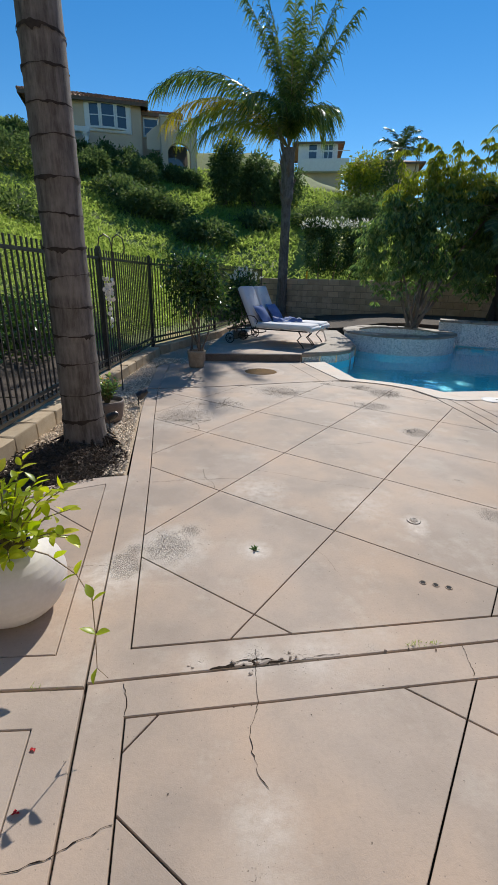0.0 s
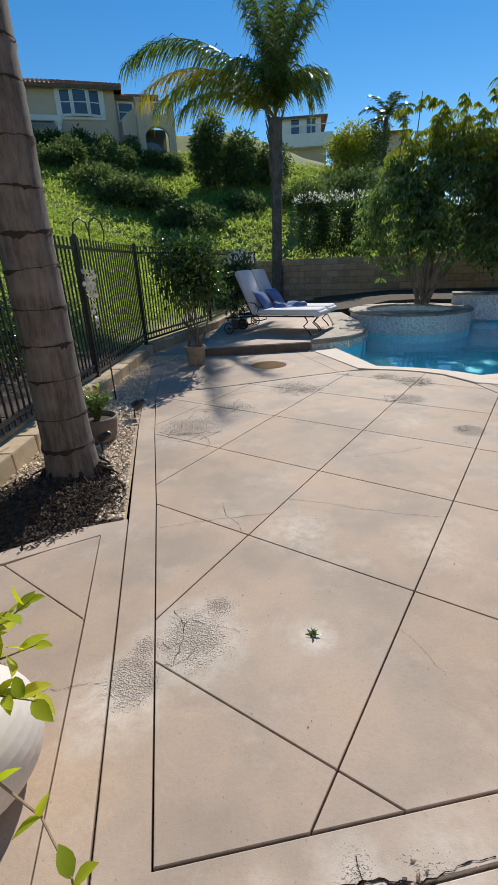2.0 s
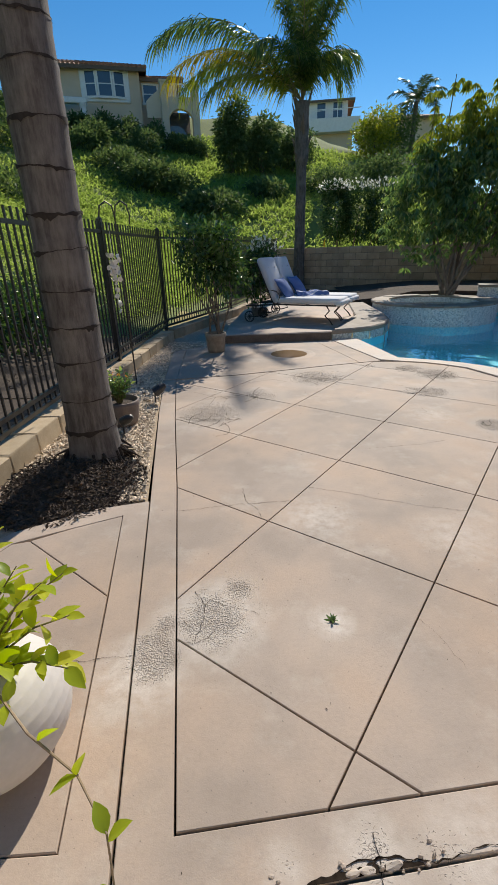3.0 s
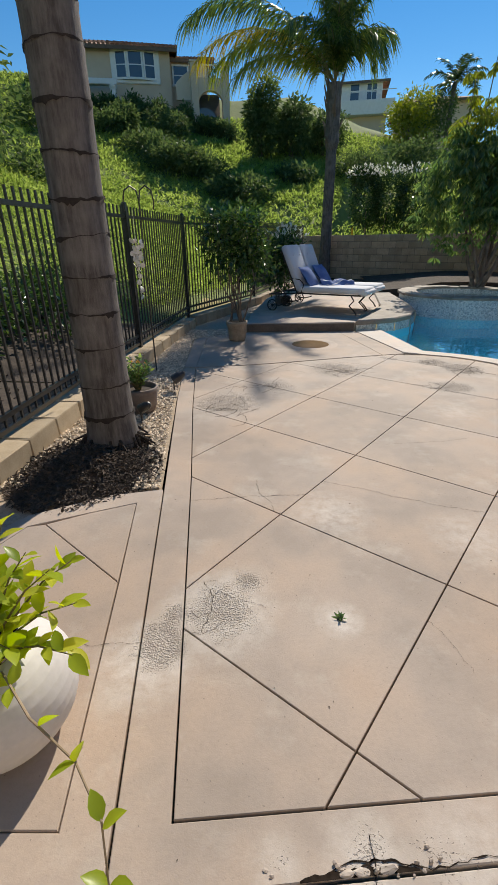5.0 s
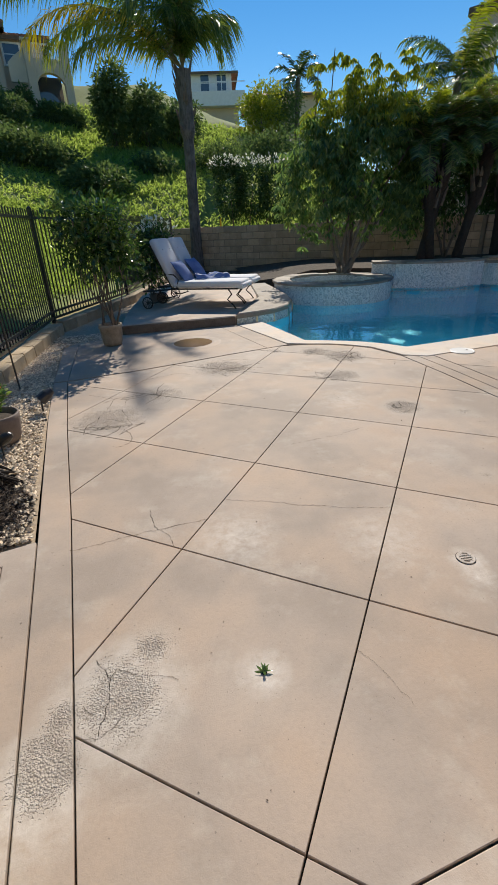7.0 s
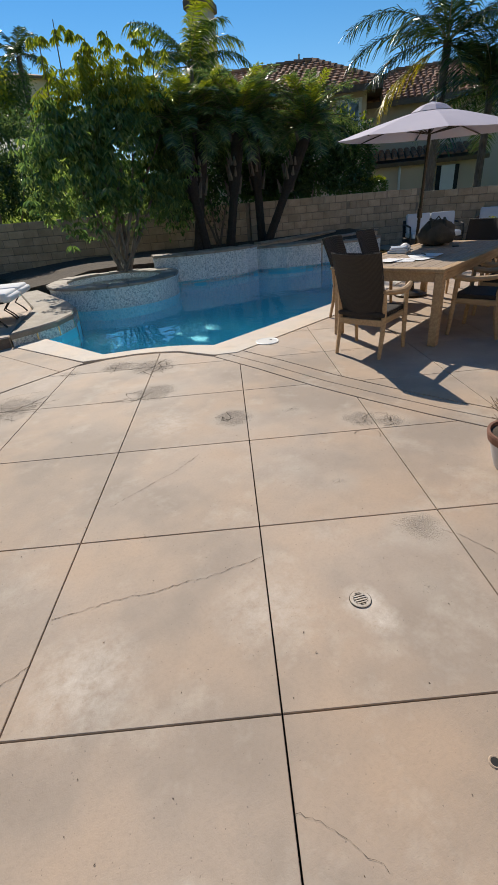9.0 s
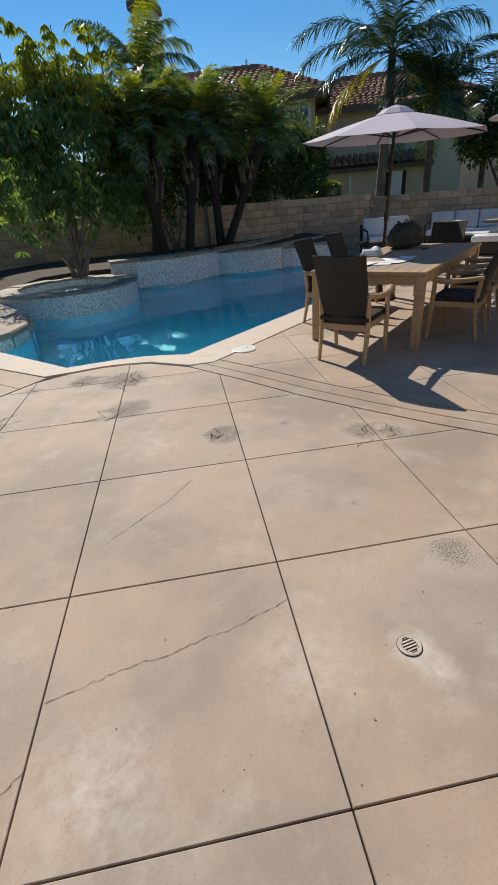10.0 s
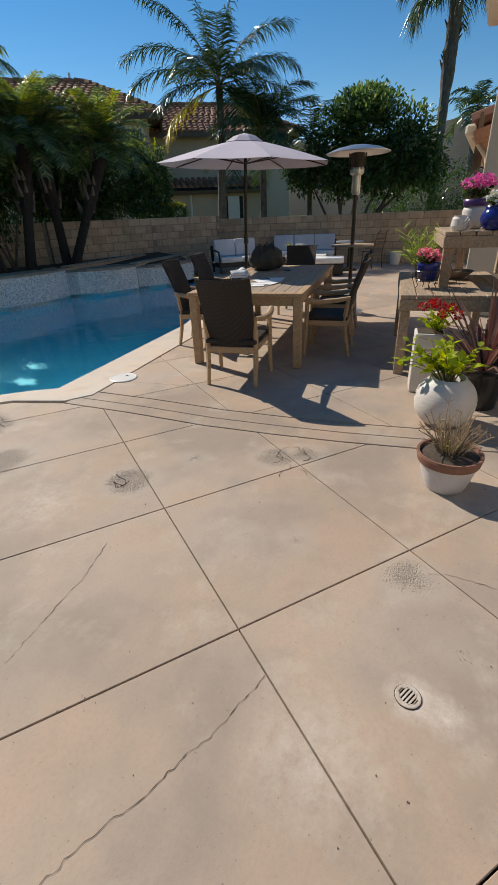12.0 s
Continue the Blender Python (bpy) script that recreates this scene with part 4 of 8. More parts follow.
def frond_parts(root, azimuth, elevation, length, bend, count, leaflet, width, droop=0.45, open_out=0.9):
    """One feather frond: its rib's points, and its leaflets."""
    n = 14
    pts, p = [], np.array(root, float)
    for k in range(n + 1):
        pts.append(p.copy())
        e = elevation - bend * (k / n) ** 1.3
        a = azimuth
        p = p + length / n * np.array((math.cos(a) * math.cos(e), math.sin(a) * math.cos(e), math.sin(e)))
    pts = np.array(pts)
    f = np.linspace(0.12, 0.995, count)
    idx = f * n
    lo = np.minimum(idx.astype(int), n - 1)
    at = pts[lo] + (pts[lo + 1] - pts[lo]) * (idx - lo)[:, None]
    d = unit(pts[lo + 1] - pts[lo])
    flat = np.array((-math.sin(azimuth), math.cos(azimuth), 0.0))
    size = leaflet * (0.35 + 0.65 * np.sin(np.pi * (0.12 + 0.8 * f)) ** 0.8) * RNG.uniform(0.85, 1.1, count)
    out_v, out_f, off = [], [], 0
    for s in (-1, 1):
        way = unit(s * flat * open_out * RNG.uniform(0.8, 1.15, (count, 1)) + d * RNG.uniform(0.45, 0.75, (count, 1)) + RNG.normal(size=(count, 3)) * 0.12 + (0, 0, 0.12))
        v, fc = strips(at, way, unit(d + 0.2 * RNG.normal(size=(count, 3))), size, np.full(count, width), np.full(count, droop) * RNG.uniform(0.6, 1.3, count))
        out_v.append(v)
        out_f += [[i + off for i in q] for q in fc]
        off += len(v)
    return pts, np.concatenate(out_v), out_f


def palm(name, label, base, top, radii, fronds, count=60, leaflet=0.45, width=0.028, boots=0.0, mat="leaf_palm", group="", droop=0.45, open_out=0.9, bark="trunk"):
    """A feather palm. fronds: azimuth and elevation in degrees, length, bend in degrees and, if not green, a material."""
    tree = thing(name, label, "palm tree", group)
    b, t = Vector(base), Vector(top)
    n = 26
    pts, rs = [], []
    for k in range(n + 1):
        f = k / n
        pts.append(b.lerp(t, f) + Vector((0.06 * math.sin(3 * f), 0.03 * math.sin(4 * f + 1), 0)) * (t - b).length * 0.04)
        swell = 1 + 0.06 * (k % 2) + (0.35 * (1 - f) ** 6)
        r = (radii[0] + (radii[1] - radii[0]) * f) * swell
        if boots and f > 1 - boots:
            r *= 1.35
        rs.append(r)
    part("trunk", tube(bmesh.new(), pts, rs, 12), M[bark], tree)
    if boots:
        rnd = random.Random(name)
        for k in range(22):
            f = 1 - boots * rnd.random()
            a = rnd.uniform(0, 6.28)
            p = b.lerp(t, f)
            r = radii[1] * 1.2
            part("leaf_base", tube(bmesh.new(), [p + Vector((r * math.cos(a), r * math.sin(a), 0)), p + Vector((r * 1.7 * math.cos(a), r * 1.7 * math.sin(a), rnd.uniform(0.15, 0.4)))], [0.05, 0.015], 5), M["bark"], tree, "brown shaggy old leaf base")
    root = pts[-1]
    for spec in fronds:
        az, el, length, bend = spec[:4]
        rib, v, f = frond_parts(root, radians(az), radians(el), length, radians(bend), count, leaflet, width, droop, open_out)
        fr = raw("frond", v.tolist(), f, M[spec[4] if len(spec) > 4 else mat], tree)
        part("rib", tube(bmesh.new(), [tuple(p) for p in rib[::2]], [0.022 - 0.0026 * k for k in range(len(rib[::2]))], 5), M["stem"], fr)
    return tree


def spread(n, lo, hi, length, bend, seed, mats=("leaf_king",)):
    """Fronds set round a crown by the golden angle, the young ones upright."""
    rnd = random.Random(seed)
    return [(137.5 * k + rnd.uniform(-15, 15), hi - (hi - lo) * k / n + rnd.uniform(-6, 6), length * rnd.uniform(0.85, 1.1), bend * rnd.uniform(0.8, 1.2), mats[k % len(mats)]) for k in range(n)]


def near_palm():
    """The king palm in the bed by the walk: a ringed grey trunk, crown far overhead."""
    tree = thing("king_palm", "tall king palm with ringed grey-brown trunk in a mulched bed", "palm tree")
    base, lean = Vector((-1.36, 3.64, -0.05)), Vector((0.004, 0.004, 1)).normalized()
    bm = bmesh.new()
    sides, levels = 32, 200
    rings, z, ring_z = [], 0.0, [0.1]
    rnd = random.Random(11)
    while ring_z[-1] < 6.6:
        ring_z.append(ring_z[-1] + rnd.uniform(0.19, 0.27))
    grid = []
    for k in range(levels + 1):
        z = 6.6 * (k / levels) ** 1.15
        row = []
        for s in range(sides):
            a = 2 * math.pi * s / sides
            zz = z + 0.012 * math.sin(a * 2 + 1) + 0.02 * noise.noise(Vector((math.cos(a), math.sin(a), z)))
            gap = min(abs(zz - r) for r in ring_z)
            r = 0.169 - 0.006 * z + 0.05 * math.exp(-z * 5) + 0.005 * math.exp(-((gap / 0.016) ** 2)) + 0.006 * noise.noise(Vector((3 * math.cos(a), 3 * math.sin(a), 2 * z)))
            row.append(bm.verts.new(base + lean * z + Vector((r * math.cos(a), r * math.sin(a), 0))))
        grid.append(row)
    for a, b in zip(grid, grid[1:]):
        for s in range(sides):
            bm.faces.new((a[s], a[(s + 1) % sides], b[(s + 1) % sides], b[s]))
    part("trunk", bm, M["trunk"], tree, smooth=True)
    for rz in ring_z[:22]:
        bm = bmesh.new()
        tilt, ph = rnd.uniform(0.006, 0.022), rnd.uniform(0, 6.28)
        rnd_thick = rnd.choice((0.012, 0.018, 0.03))
        lo, hi = [], []
        for s in range(64):
            a = 2 * math.pi * s / 64
            zz = rz + tilt * math.sin(a + ph) + 0.008 * noise.noise(Vector((4 * math.cos(a), 4 * math.sin(a), rz * 3)))
            patch = max(0, noise.noise(Vector((1.6 * math.cos(a), 1.6 * math.sin(a), rz * 7))) + 0.22)
            ragged = 0.6 + 0.8 * abs(noise.noise(Vector((14 * math.cos(a), 14 * math.sin(a), rz * 9))))
            up, down = 0.002 + 0.5 * rnd_thick * patch * ragged, 0.002 + 1.5 * rnd_thick * patch * ragged * rnd.uniform(0.6, 1.4)
            for row, q in ((lo, zz - down), (hi, zz + up)):
                r = 0.1765 - 0.0055 * q + 0.05 * math.exp(-max(q, 0.0) * 5)
                row.append(bm.verts.new(base + lean * q + Vector((r * math.cos(a), r * math.sin(a), 0))))
        for s in range(64):
            bm.faces.new((lo[s], lo[(s + 1) % 64], hi[(s + 1) % 64], hi[s]))
        part("leaf_scar", bm, M["scar"], tree, "dark ring scar")
    top = base + lean * 6.6
    part("crownshaft", tube(bmesh.new(), [top, top + Vector((0, 0, 0.5)), top + Vector((0.02, 0, 1.0))], [0.14, 0.15, 0.07], 12), M["leaf_mid"], tree, "smooth green crownshaft")
    for spec in spread(11, -10, 75, 2.6, 70, 21):
        rib, v, f = frond_parts(top + Vector((0, 0, 1.0)), radians(spec[0]), radians(spec[1]), spec[2], radians(spec[3]), 50, 0.5, 0.03)
        raw("frond", v.tolist(), f, M["leaf_palm"], tree)
    # torn roots and mulch heaped at its foot
    bm = bmesh.new()
    for k in range(70):
        a = rnd.uniform(0, 6.28)
        p0 = base + Vector((0.19 * math.cos(a), 0.19 * math.sin(a), rnd.uniform(0.05, 0.16)))
        p1 = p0 + Vector((rnd.uniform(0.03, 0.14) * math.cos(a), rnd.uniform(0.03, 0.14) * math.sin(a), -rnd.uniform(0.05, 0.13)))
        tube(bm, [p0, p1], [0.012, 0.006], 5)
    part("roots", bm, M["scar"], tree, "dark exposed roots")


near_palm()
palm("queen_palm", "slender queen palm with upright and yellowing arching fronds", (1.57, 16.9, 0.1), (1.6, 16.9, 5.55), (0.165, 0.15),
     [(176, 84, 5.6, 25), (4, 76, 5.7, 16), (80, 86, 3.5, 24), (280, 87, 3.3, 24), (140, 86, 3.3, 26), (40, 82, 3.2, 30), (178, 80, 4.4, 30), (2, 72, 4.2, 25), (200, 87, 3.6, 35), (340, 86, 3.4, 40), (265, 84, 3.9, 40), (95, 82, 3.9, 40), (310, 86, 3.7, 28), (20, 87, 3.2, 50),
      (180, 55, 5.2, 92, "leaf_palm"), (170, 50, 4.8, 95, "leaf_yellow"), (190, 58, 4.9, 98, "leaf_palm"), (176, 45, 4.1, 95, "leaf_tip"), (160, 60, 4.0, 105), (184, 38, 3.2, 85, "leaf_tip"),
      (355, 84, 2.2, 120), (20, 82, 2.0, 140), (320, 84, 2.0, 140), (250, 84, 2.2, 140), (100, 84, 2.2, 140), (220, 80, 2.6, 130)],
     count=110, leaflet=0.8, width=0.034, boots=0.3, droop=0.95, open_out=0.42)
palm("king_palm", "tall king palm with broad feathery fronds behind the wall", (16.25, 11.5, 0.0), (16.35, 11.35, 5.35), (0.16, 0.12),
     [(117, 48, 3.5, 85), (122, 28, 3.2, 75), (112, 66, 3.6, 55), (100, 80, 3.5, 28), (290, 82, 3.4, 22), (300, 62, 3.0, 70), (295, 40, 2.8, 75), (310, 18, 2.6, 60), (285, -8, 2.3, 45),
      (125, -18, 2.4, 45, "leaf_yellow"), (300, -30, 2.2, 35, "leaf_tip"), (30, 60, 2.8, 70), (210, 62, 2.6, 80), (350, 45, 2.8, 70), (70, 42, 2.8, 75), (185, 30, 2.6, 70), (250, 25, 2.6, 70), (150, 5, 2.6, 60), (230, -20, 2.2, 40), (325, 0, 2.4, 50), (320, -15, 2.3, 40)],
     count=80, leaflet=0.85, width=0.034, droop=0.5, open_out=0.85, mat="leaf_king")
palm("king_palm", "lower dark king palm beside the taller one", (17.0, 10.1, 0.0), (17.0, 10.1, 4.1), (0.13, 0.1), spread(18, -25, 75, 2.3, 75, 77), count=70, leaflet=0.7, width=0.036, droop=0.4, open_out=0.85, mat="leaf_king")
palm("areca_palm", "feathery palm tops behind the garden wall", (17.7, 8.5, 0.0), (17.7, 8.6, 3.6), (0.1, 0.08), spread(9, 15, 75, 2.2, 70, 4), count=44, leaflet=0.5, width=0.035)
palm("queen_palm", "tall palm with shaggy leaf bases beyond the wall", (22.0, 4.8, 0.0), (22.05, 4.85, 8.1), (0.19, 0.16), [*spread(16, 10, 85, 2.4, 110, 8)], count=60, leaflet=0.7, width=0.045, boots=0.32, droop=1.0, open_out=0.5)
palm("queen_palm", "small green palm far behind the wall", (31, 4.0, 0.0), (31, 4.1, 6.0), (0.2, 0.15), spread(12, 0, 75, 2.2, 100, 12), count=36, leaflet=0.6, width=0.07)
palm("queen_palm", "lone palm on the skyline above the hill", (13.4, 43.4, 3.0), (13.5, 43.3, 12.0), (0.22, 0.17), spread(13, -15, 80, 2.5, 75, 9), count=34, leaflet=0.75, width=0.09)
palm("queen_palm", "green palm crown standing before a chimney", (11.3, 18.3, 0.0), (11.35, 18.3, 5.9), (0.16, 0.12), spread(17, -10, 80, 2.3, 75, 31, ("leaf_palm", "leaf_palm", "leaf_tip")), count=76, leaflet=0.65, width=0.032, droop=0.7)
for base, top, seed, size in (((6.85, 12.1, 0.35), (7.3, 12.0, 3.1), 41, 1.7), ((7.7, 11.85, 0.35), (8.15, 11.7, 3.05), 42, 1.75), ((7.1, 12.0, 0.35), (6.6, 11.9, 3.0), 45, 1.6), ((8.75, 11.6, 0.35), (9.75, 10.95, 2.95), 43, 1.75), ((8.9, 11.9, 0.35), (8.75, 11.9, 3.2), 44, 1.7)):
    # Nine upright yellow-green fronds paint the sun glowing through the crown's top.
    palm("pygmy_date_palm", "pygmy date palm with dark shaggy trunk and glossy arching fronds", base, top, (0.1, 0.11),
         [*spread(42, 2, 80, size * 0.84, 82, seed, ("leaf_pygmy",)), *spread(9, 45, 85, size * 0.75, 45, seed + 50, ("leaf_tip",))], count=78, leaflet=0.27, width=0.019, boots=0.5, droop=0.2, mat="leaf_pygmy", bark="scar", group="pygmy date palms")


def limbs(bm, root, crown, n, r, rnd):
    for k in range(n):
        c = Vector(crown[k % len(crown)][0])
        p = Vector(root) + Vector((rnd.uniform(-0.12, 0.12), rnd.uniform(-0.12, 0.12), 0))
        m = p.lerp(c, 0.5) + Vector((rnd.uniform(-0.2, 0.2), rnd.uniform(-0.2, 0.2), rnd.uniform(-0.1, 0.25)))
        tube(bm, [p, p.lerp(m, 0.5) + Vector((rnd.uniform(-0.06, 0.06), 0, 0)), m, c], [r, r * 0.8, r * 0.6, r * 0.25], 7)
    return bm


def leafy_tree(name, label, category, root, blobs, count, leaf, mat, trunks=4, r=0.06, shell=0.5, tips=0, tip_mat=None, fine=True):
    tree = thing(name, label, category)
    if trunks:
        part("trunk", limbs(bmesh.new(), root, blobs, trunks, r, random.Random(name + label)), M["bark"], tree)
    p, w = cloud(blobs, count, shell)
    s = RNG.uniform(0.7, 1.25, count)
    crown = leaves("crown", p, w, leaf[0] * s, leaf[1] * s, M[mat], tree)
    tagged(crown, kind="stuff")
    # Leaves of tip_mat over the topmost part of the crown.
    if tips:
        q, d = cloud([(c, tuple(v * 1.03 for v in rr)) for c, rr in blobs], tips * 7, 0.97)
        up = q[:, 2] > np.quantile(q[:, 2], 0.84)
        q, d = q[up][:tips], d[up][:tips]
        tagged(leaves("young_leaves", q, d + (0, 0, 0.8), leaf[0], leaf[1], M[tip_mat], tree, label="paler leaves on top of the crown"), kind="stuff")
    return tree


# umbrella tree by the spa: hanging whorls of long leaflets
def umbrella_tree():
    tree = thing("umbrella_tree", "large umbrella tree with drooping glossy leaf whorls", "tree")
    blobs = [((4.1, 12.2, 2.3), (1.15, 0.75, 1.2)), ((5.2, 12.1, 2.6), (1.05, 0.8, 1.35)), ((4.5, 12.3, 3.4), (0.85, 0.7, 0.8)), ((5.7, 12.2, 3.5), (0.85, 0.7, 0.75)), ((6.2, 12.2, 2.4), (0.8, 0.7, 1.2)), ((5.1, 12.3, 4.0), (0.6, 0.5, 0.45)), ((6.6, 12.4, 3.3), (0.6, 0.5, 0.9))]
    part("trunk", limbs(bmesh.new(), (4.75, 12.1, 0.3), blobs, 9, 0.05, random.Random(3)), M["bark"], tree)
    n = 2600
    c, out = cloud(blobs, n, 0.45)
    sunward = np.array(SUN_DIR)
    keep = np.ones(n, bool)
    for hole, r in (((5.25, 12.1, 3.0), 0.2), ((5.65, 12.1, 2.65), 0.22), ((4.6, 12.1, 3.3), 0.15), ((6.1, 12.1, 2.9), 0.2), ((6.5, 12.2, 3.2), 0.2), ((5.0, 12.1, 2.5), 0.12)):
        d = c - np.array(hole)
        keep &= np.linalg.norm(d - np.outer(d @ sunward, sunward), axis=1) > r
    c, n = c[keep], int(keep.sum())
    k = 8
    a = np.tile(np.linspace(0, 2 * np.pi, k, endpoint=False), n) + np.repeat(RNG.random(n) * 6, k)
    way = np.stack([np.cos(a), np.sin(a), RNG.uniform(-1.6, -0.5, n * k)], 1)
    base = np.repeat(c, k, 0) + way * 0.03
    L = np.repeat(RNG.uniform(0.12, 0.2, n), k)
    # Whorls above a ragged height take the yellow-green leaf.
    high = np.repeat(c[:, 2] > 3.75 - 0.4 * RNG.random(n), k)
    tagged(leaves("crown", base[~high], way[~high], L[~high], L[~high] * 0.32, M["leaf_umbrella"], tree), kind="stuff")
    tagged(leaves("young_leaves", base[high], way[high], L[high], L[high] * 0.3, M["leaf_tip"], tree, label="yellow-green leaf whorls high in the crown"), kind="stuff")
    top = np.array([(4.0, 12.2, 4.5), (4.35, 12.2, 4.75), (4.9, 12.2, 4.55), (5.4, 12.2, 4.7), (5.75, 12.1, 4.4), (6.1, 12.2, 4.75), (6.3, 12.1, 4.5)])
    bases, ways = [], []
    for t in top:
        part("shoot", tube(bmesh.new(), [Vector(t) - Vector((0.05, 0, 0.9)), t], [0.014, 0.008], 5), M["stem"], tree, "bare upright shoot")
        for j in range(7):
            h = Vector(t) + Vector((RNG.uniform(-0.2, 0.2), RNG.uniform(-0.2, 0.2), RNG.uniform(-0.25, 0.05)))
            for q in range(9):
                an = q * 0.7 + j
                bases.append(h)
                ways.append((math.cos(an), math.sin(an), -RNG.uniform(0.7, 1.8)))
    tagged(leaves("shoot_leaves", bases, ways, 0.19, 0.055, M["leaf_tip"], tree, label="yellow-green leaf whorls high in the crown"), kind="stuff")


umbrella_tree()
# White leaves over the hedge's top paint the sunlight lying on it.
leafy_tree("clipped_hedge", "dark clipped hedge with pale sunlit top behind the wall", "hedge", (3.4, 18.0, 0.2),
           [((3.05, 18.2, 2.55), (0.6, 0.6, 0.95)), ((3.8, 18.0, 2.55), (0.7, 0.6, 0.95)), ((4.5, 17.6, 2.45), (0.65, 0.6, 1.0)), ((2.9, 18.2, 3.3), (0.5, 0.5, 0.3))], 9500, (0.1, 0.055), "leaf_dark", 3, 0.05, 0.6, 380, "petal_lit_white")
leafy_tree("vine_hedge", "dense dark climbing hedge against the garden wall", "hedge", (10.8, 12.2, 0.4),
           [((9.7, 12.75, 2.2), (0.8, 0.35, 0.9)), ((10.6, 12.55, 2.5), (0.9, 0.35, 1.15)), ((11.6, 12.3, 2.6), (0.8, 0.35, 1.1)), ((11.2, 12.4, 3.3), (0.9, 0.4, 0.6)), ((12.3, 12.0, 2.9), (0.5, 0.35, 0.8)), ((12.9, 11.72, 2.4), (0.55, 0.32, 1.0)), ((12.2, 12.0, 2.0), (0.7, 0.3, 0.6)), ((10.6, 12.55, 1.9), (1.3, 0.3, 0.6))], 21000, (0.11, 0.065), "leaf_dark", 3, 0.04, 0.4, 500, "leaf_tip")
leafy_tree("garden_shrub", "dark mixed shrubs behind the pygmy palms", "shrub", (8.0, 12.7, 0.3),
           [((6.9, 12.9, 2.2), (0.9, 0.35, 1.3)), ((7.9, 12.85, 2.3), (0.9, 0.35, 1.2)), ((8.9, 12.8, 2.4), (0.9, 0.35, 1.2)), ((7.3, 12.9, 3.3), (0.9, 0.4, 0.6))], 9000, (0.13, 0.06), "leaf_dark", 3, 0.04, 0.3)
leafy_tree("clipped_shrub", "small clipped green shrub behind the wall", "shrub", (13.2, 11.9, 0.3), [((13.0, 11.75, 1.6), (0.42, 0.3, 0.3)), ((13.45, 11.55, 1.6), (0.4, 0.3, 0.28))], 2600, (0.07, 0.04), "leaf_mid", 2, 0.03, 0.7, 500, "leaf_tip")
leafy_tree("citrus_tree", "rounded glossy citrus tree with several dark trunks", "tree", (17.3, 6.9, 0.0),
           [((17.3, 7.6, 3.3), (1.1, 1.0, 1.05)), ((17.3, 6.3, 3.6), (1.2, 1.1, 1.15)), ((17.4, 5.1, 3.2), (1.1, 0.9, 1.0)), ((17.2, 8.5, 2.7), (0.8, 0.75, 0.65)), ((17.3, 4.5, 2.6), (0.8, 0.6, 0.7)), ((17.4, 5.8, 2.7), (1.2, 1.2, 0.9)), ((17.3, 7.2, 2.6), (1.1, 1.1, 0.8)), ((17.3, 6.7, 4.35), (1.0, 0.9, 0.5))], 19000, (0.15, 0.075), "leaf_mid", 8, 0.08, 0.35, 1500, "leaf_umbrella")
leafy_tree("boundary_shrub", "dense green shrubs beyond the garden wall", "shrub", (21.0, 4.0, 0.0), [((21.0, 5.2, 1.7), (1.0, 1.0, 1.0)), ((21.2, 3.9, 2.0), (1.0, 1.0, 1.1)), ((21.0, 2.9, 1.6), (0.9, 0.9, 0.9)), ((22.5, 6.6, 1.7), (1.2, 1.2, 1.0))], 5200, (0.13, 0.06), "leaf_mid", 4, 0.05, 0.45)
leafy_tree("potted_shrub", "leafy green shrub in a carved stone pot", "shrub", (-0.7, 7.5, 0.28),
           [((-0.75, 7.55, 1.25), (0.5, 0.42, 0.42)), ((-0.45, 7.55, 1.2), (0.35, 0.35, 0.38)), ((-0.95, 7.55, 1.6), (0.35, 0.32, 0.3)), ((-0.55, 7.5, 1.65), (0.3, 0.3, 0.25))], 1900, (0.09, 0.05), "leaf_mid", 9, 0.014, 0.2, 30, "leaf_umbrella")
leafy_tree("flowering_shrub", "loose shrub with white blossom by the fence", "shrub", (0.05, 10.6, 0.05), [((0.0, 10.6, 0.9), (0.45, 0.4, 0.6)), ((0.1, 10.5, 1.3), (0.4, 0.35, 0.35))], 1500, (0.09, 0.05), "leaf_mid", 5, 0.014, 0.2, 70, "petal_lit_white")
# bushes and trees on the hill
def on_hill(x, y):
    return hill_height(x, y)


for x, y, sx, sz, n in ((-5.8, 29.5, 2.5, 1.5, 3600), (-7.6, 31.0, 2.0, 1.3, 2600), (-1.9, 27.2, 2.2, 1.2, 3000), (-3.8, 29.8, 1.8, 1.1, 2000), (-10.8, 33.0, 2.4, 1.3, 2600), (0.9, 30.6, 1.3, 0.8, 1500),
                        (5.5, 31.5, 2.4, 1.3, 2400), (-2.4, 22.5, 0.8, 0.5, 700), (8.6, 34.0, 2.4, 1.6, 2200), (-13.5, 30.0, 3.0, 1.8, 2600), (-1.0, 17.5, 0.7, 0.4, 500), (-7.4, 37.2, 1.4, 0.9, 1000), (-4.6, 37.8, 1.2, 0.9, 900), (-10.0, 36.6, 1.6, 0.9, 1000)):
    z = on_hill(x, y)
    rr = random.Random(x * 3 + y)
    leafy_tree("hillside_bush", "dark rounded bush on the grassy hillside", "bush", (x, y, z - 0.2), [((x + rr.uniform(-0.5, 0.5) * sx, y + rr.uniform(-0.3, 0.3) * sx, z + sz * rr.uniform(0.15, 0.45)), (sx * rr.uniform(0.45, 0.7), sx * 0.55, sz * rr.uniform(0.55, 0.8))) for _ in range(5)],
               n, (0.26, 0.12), "leaf_hill", 3, 0.06, 0.55)
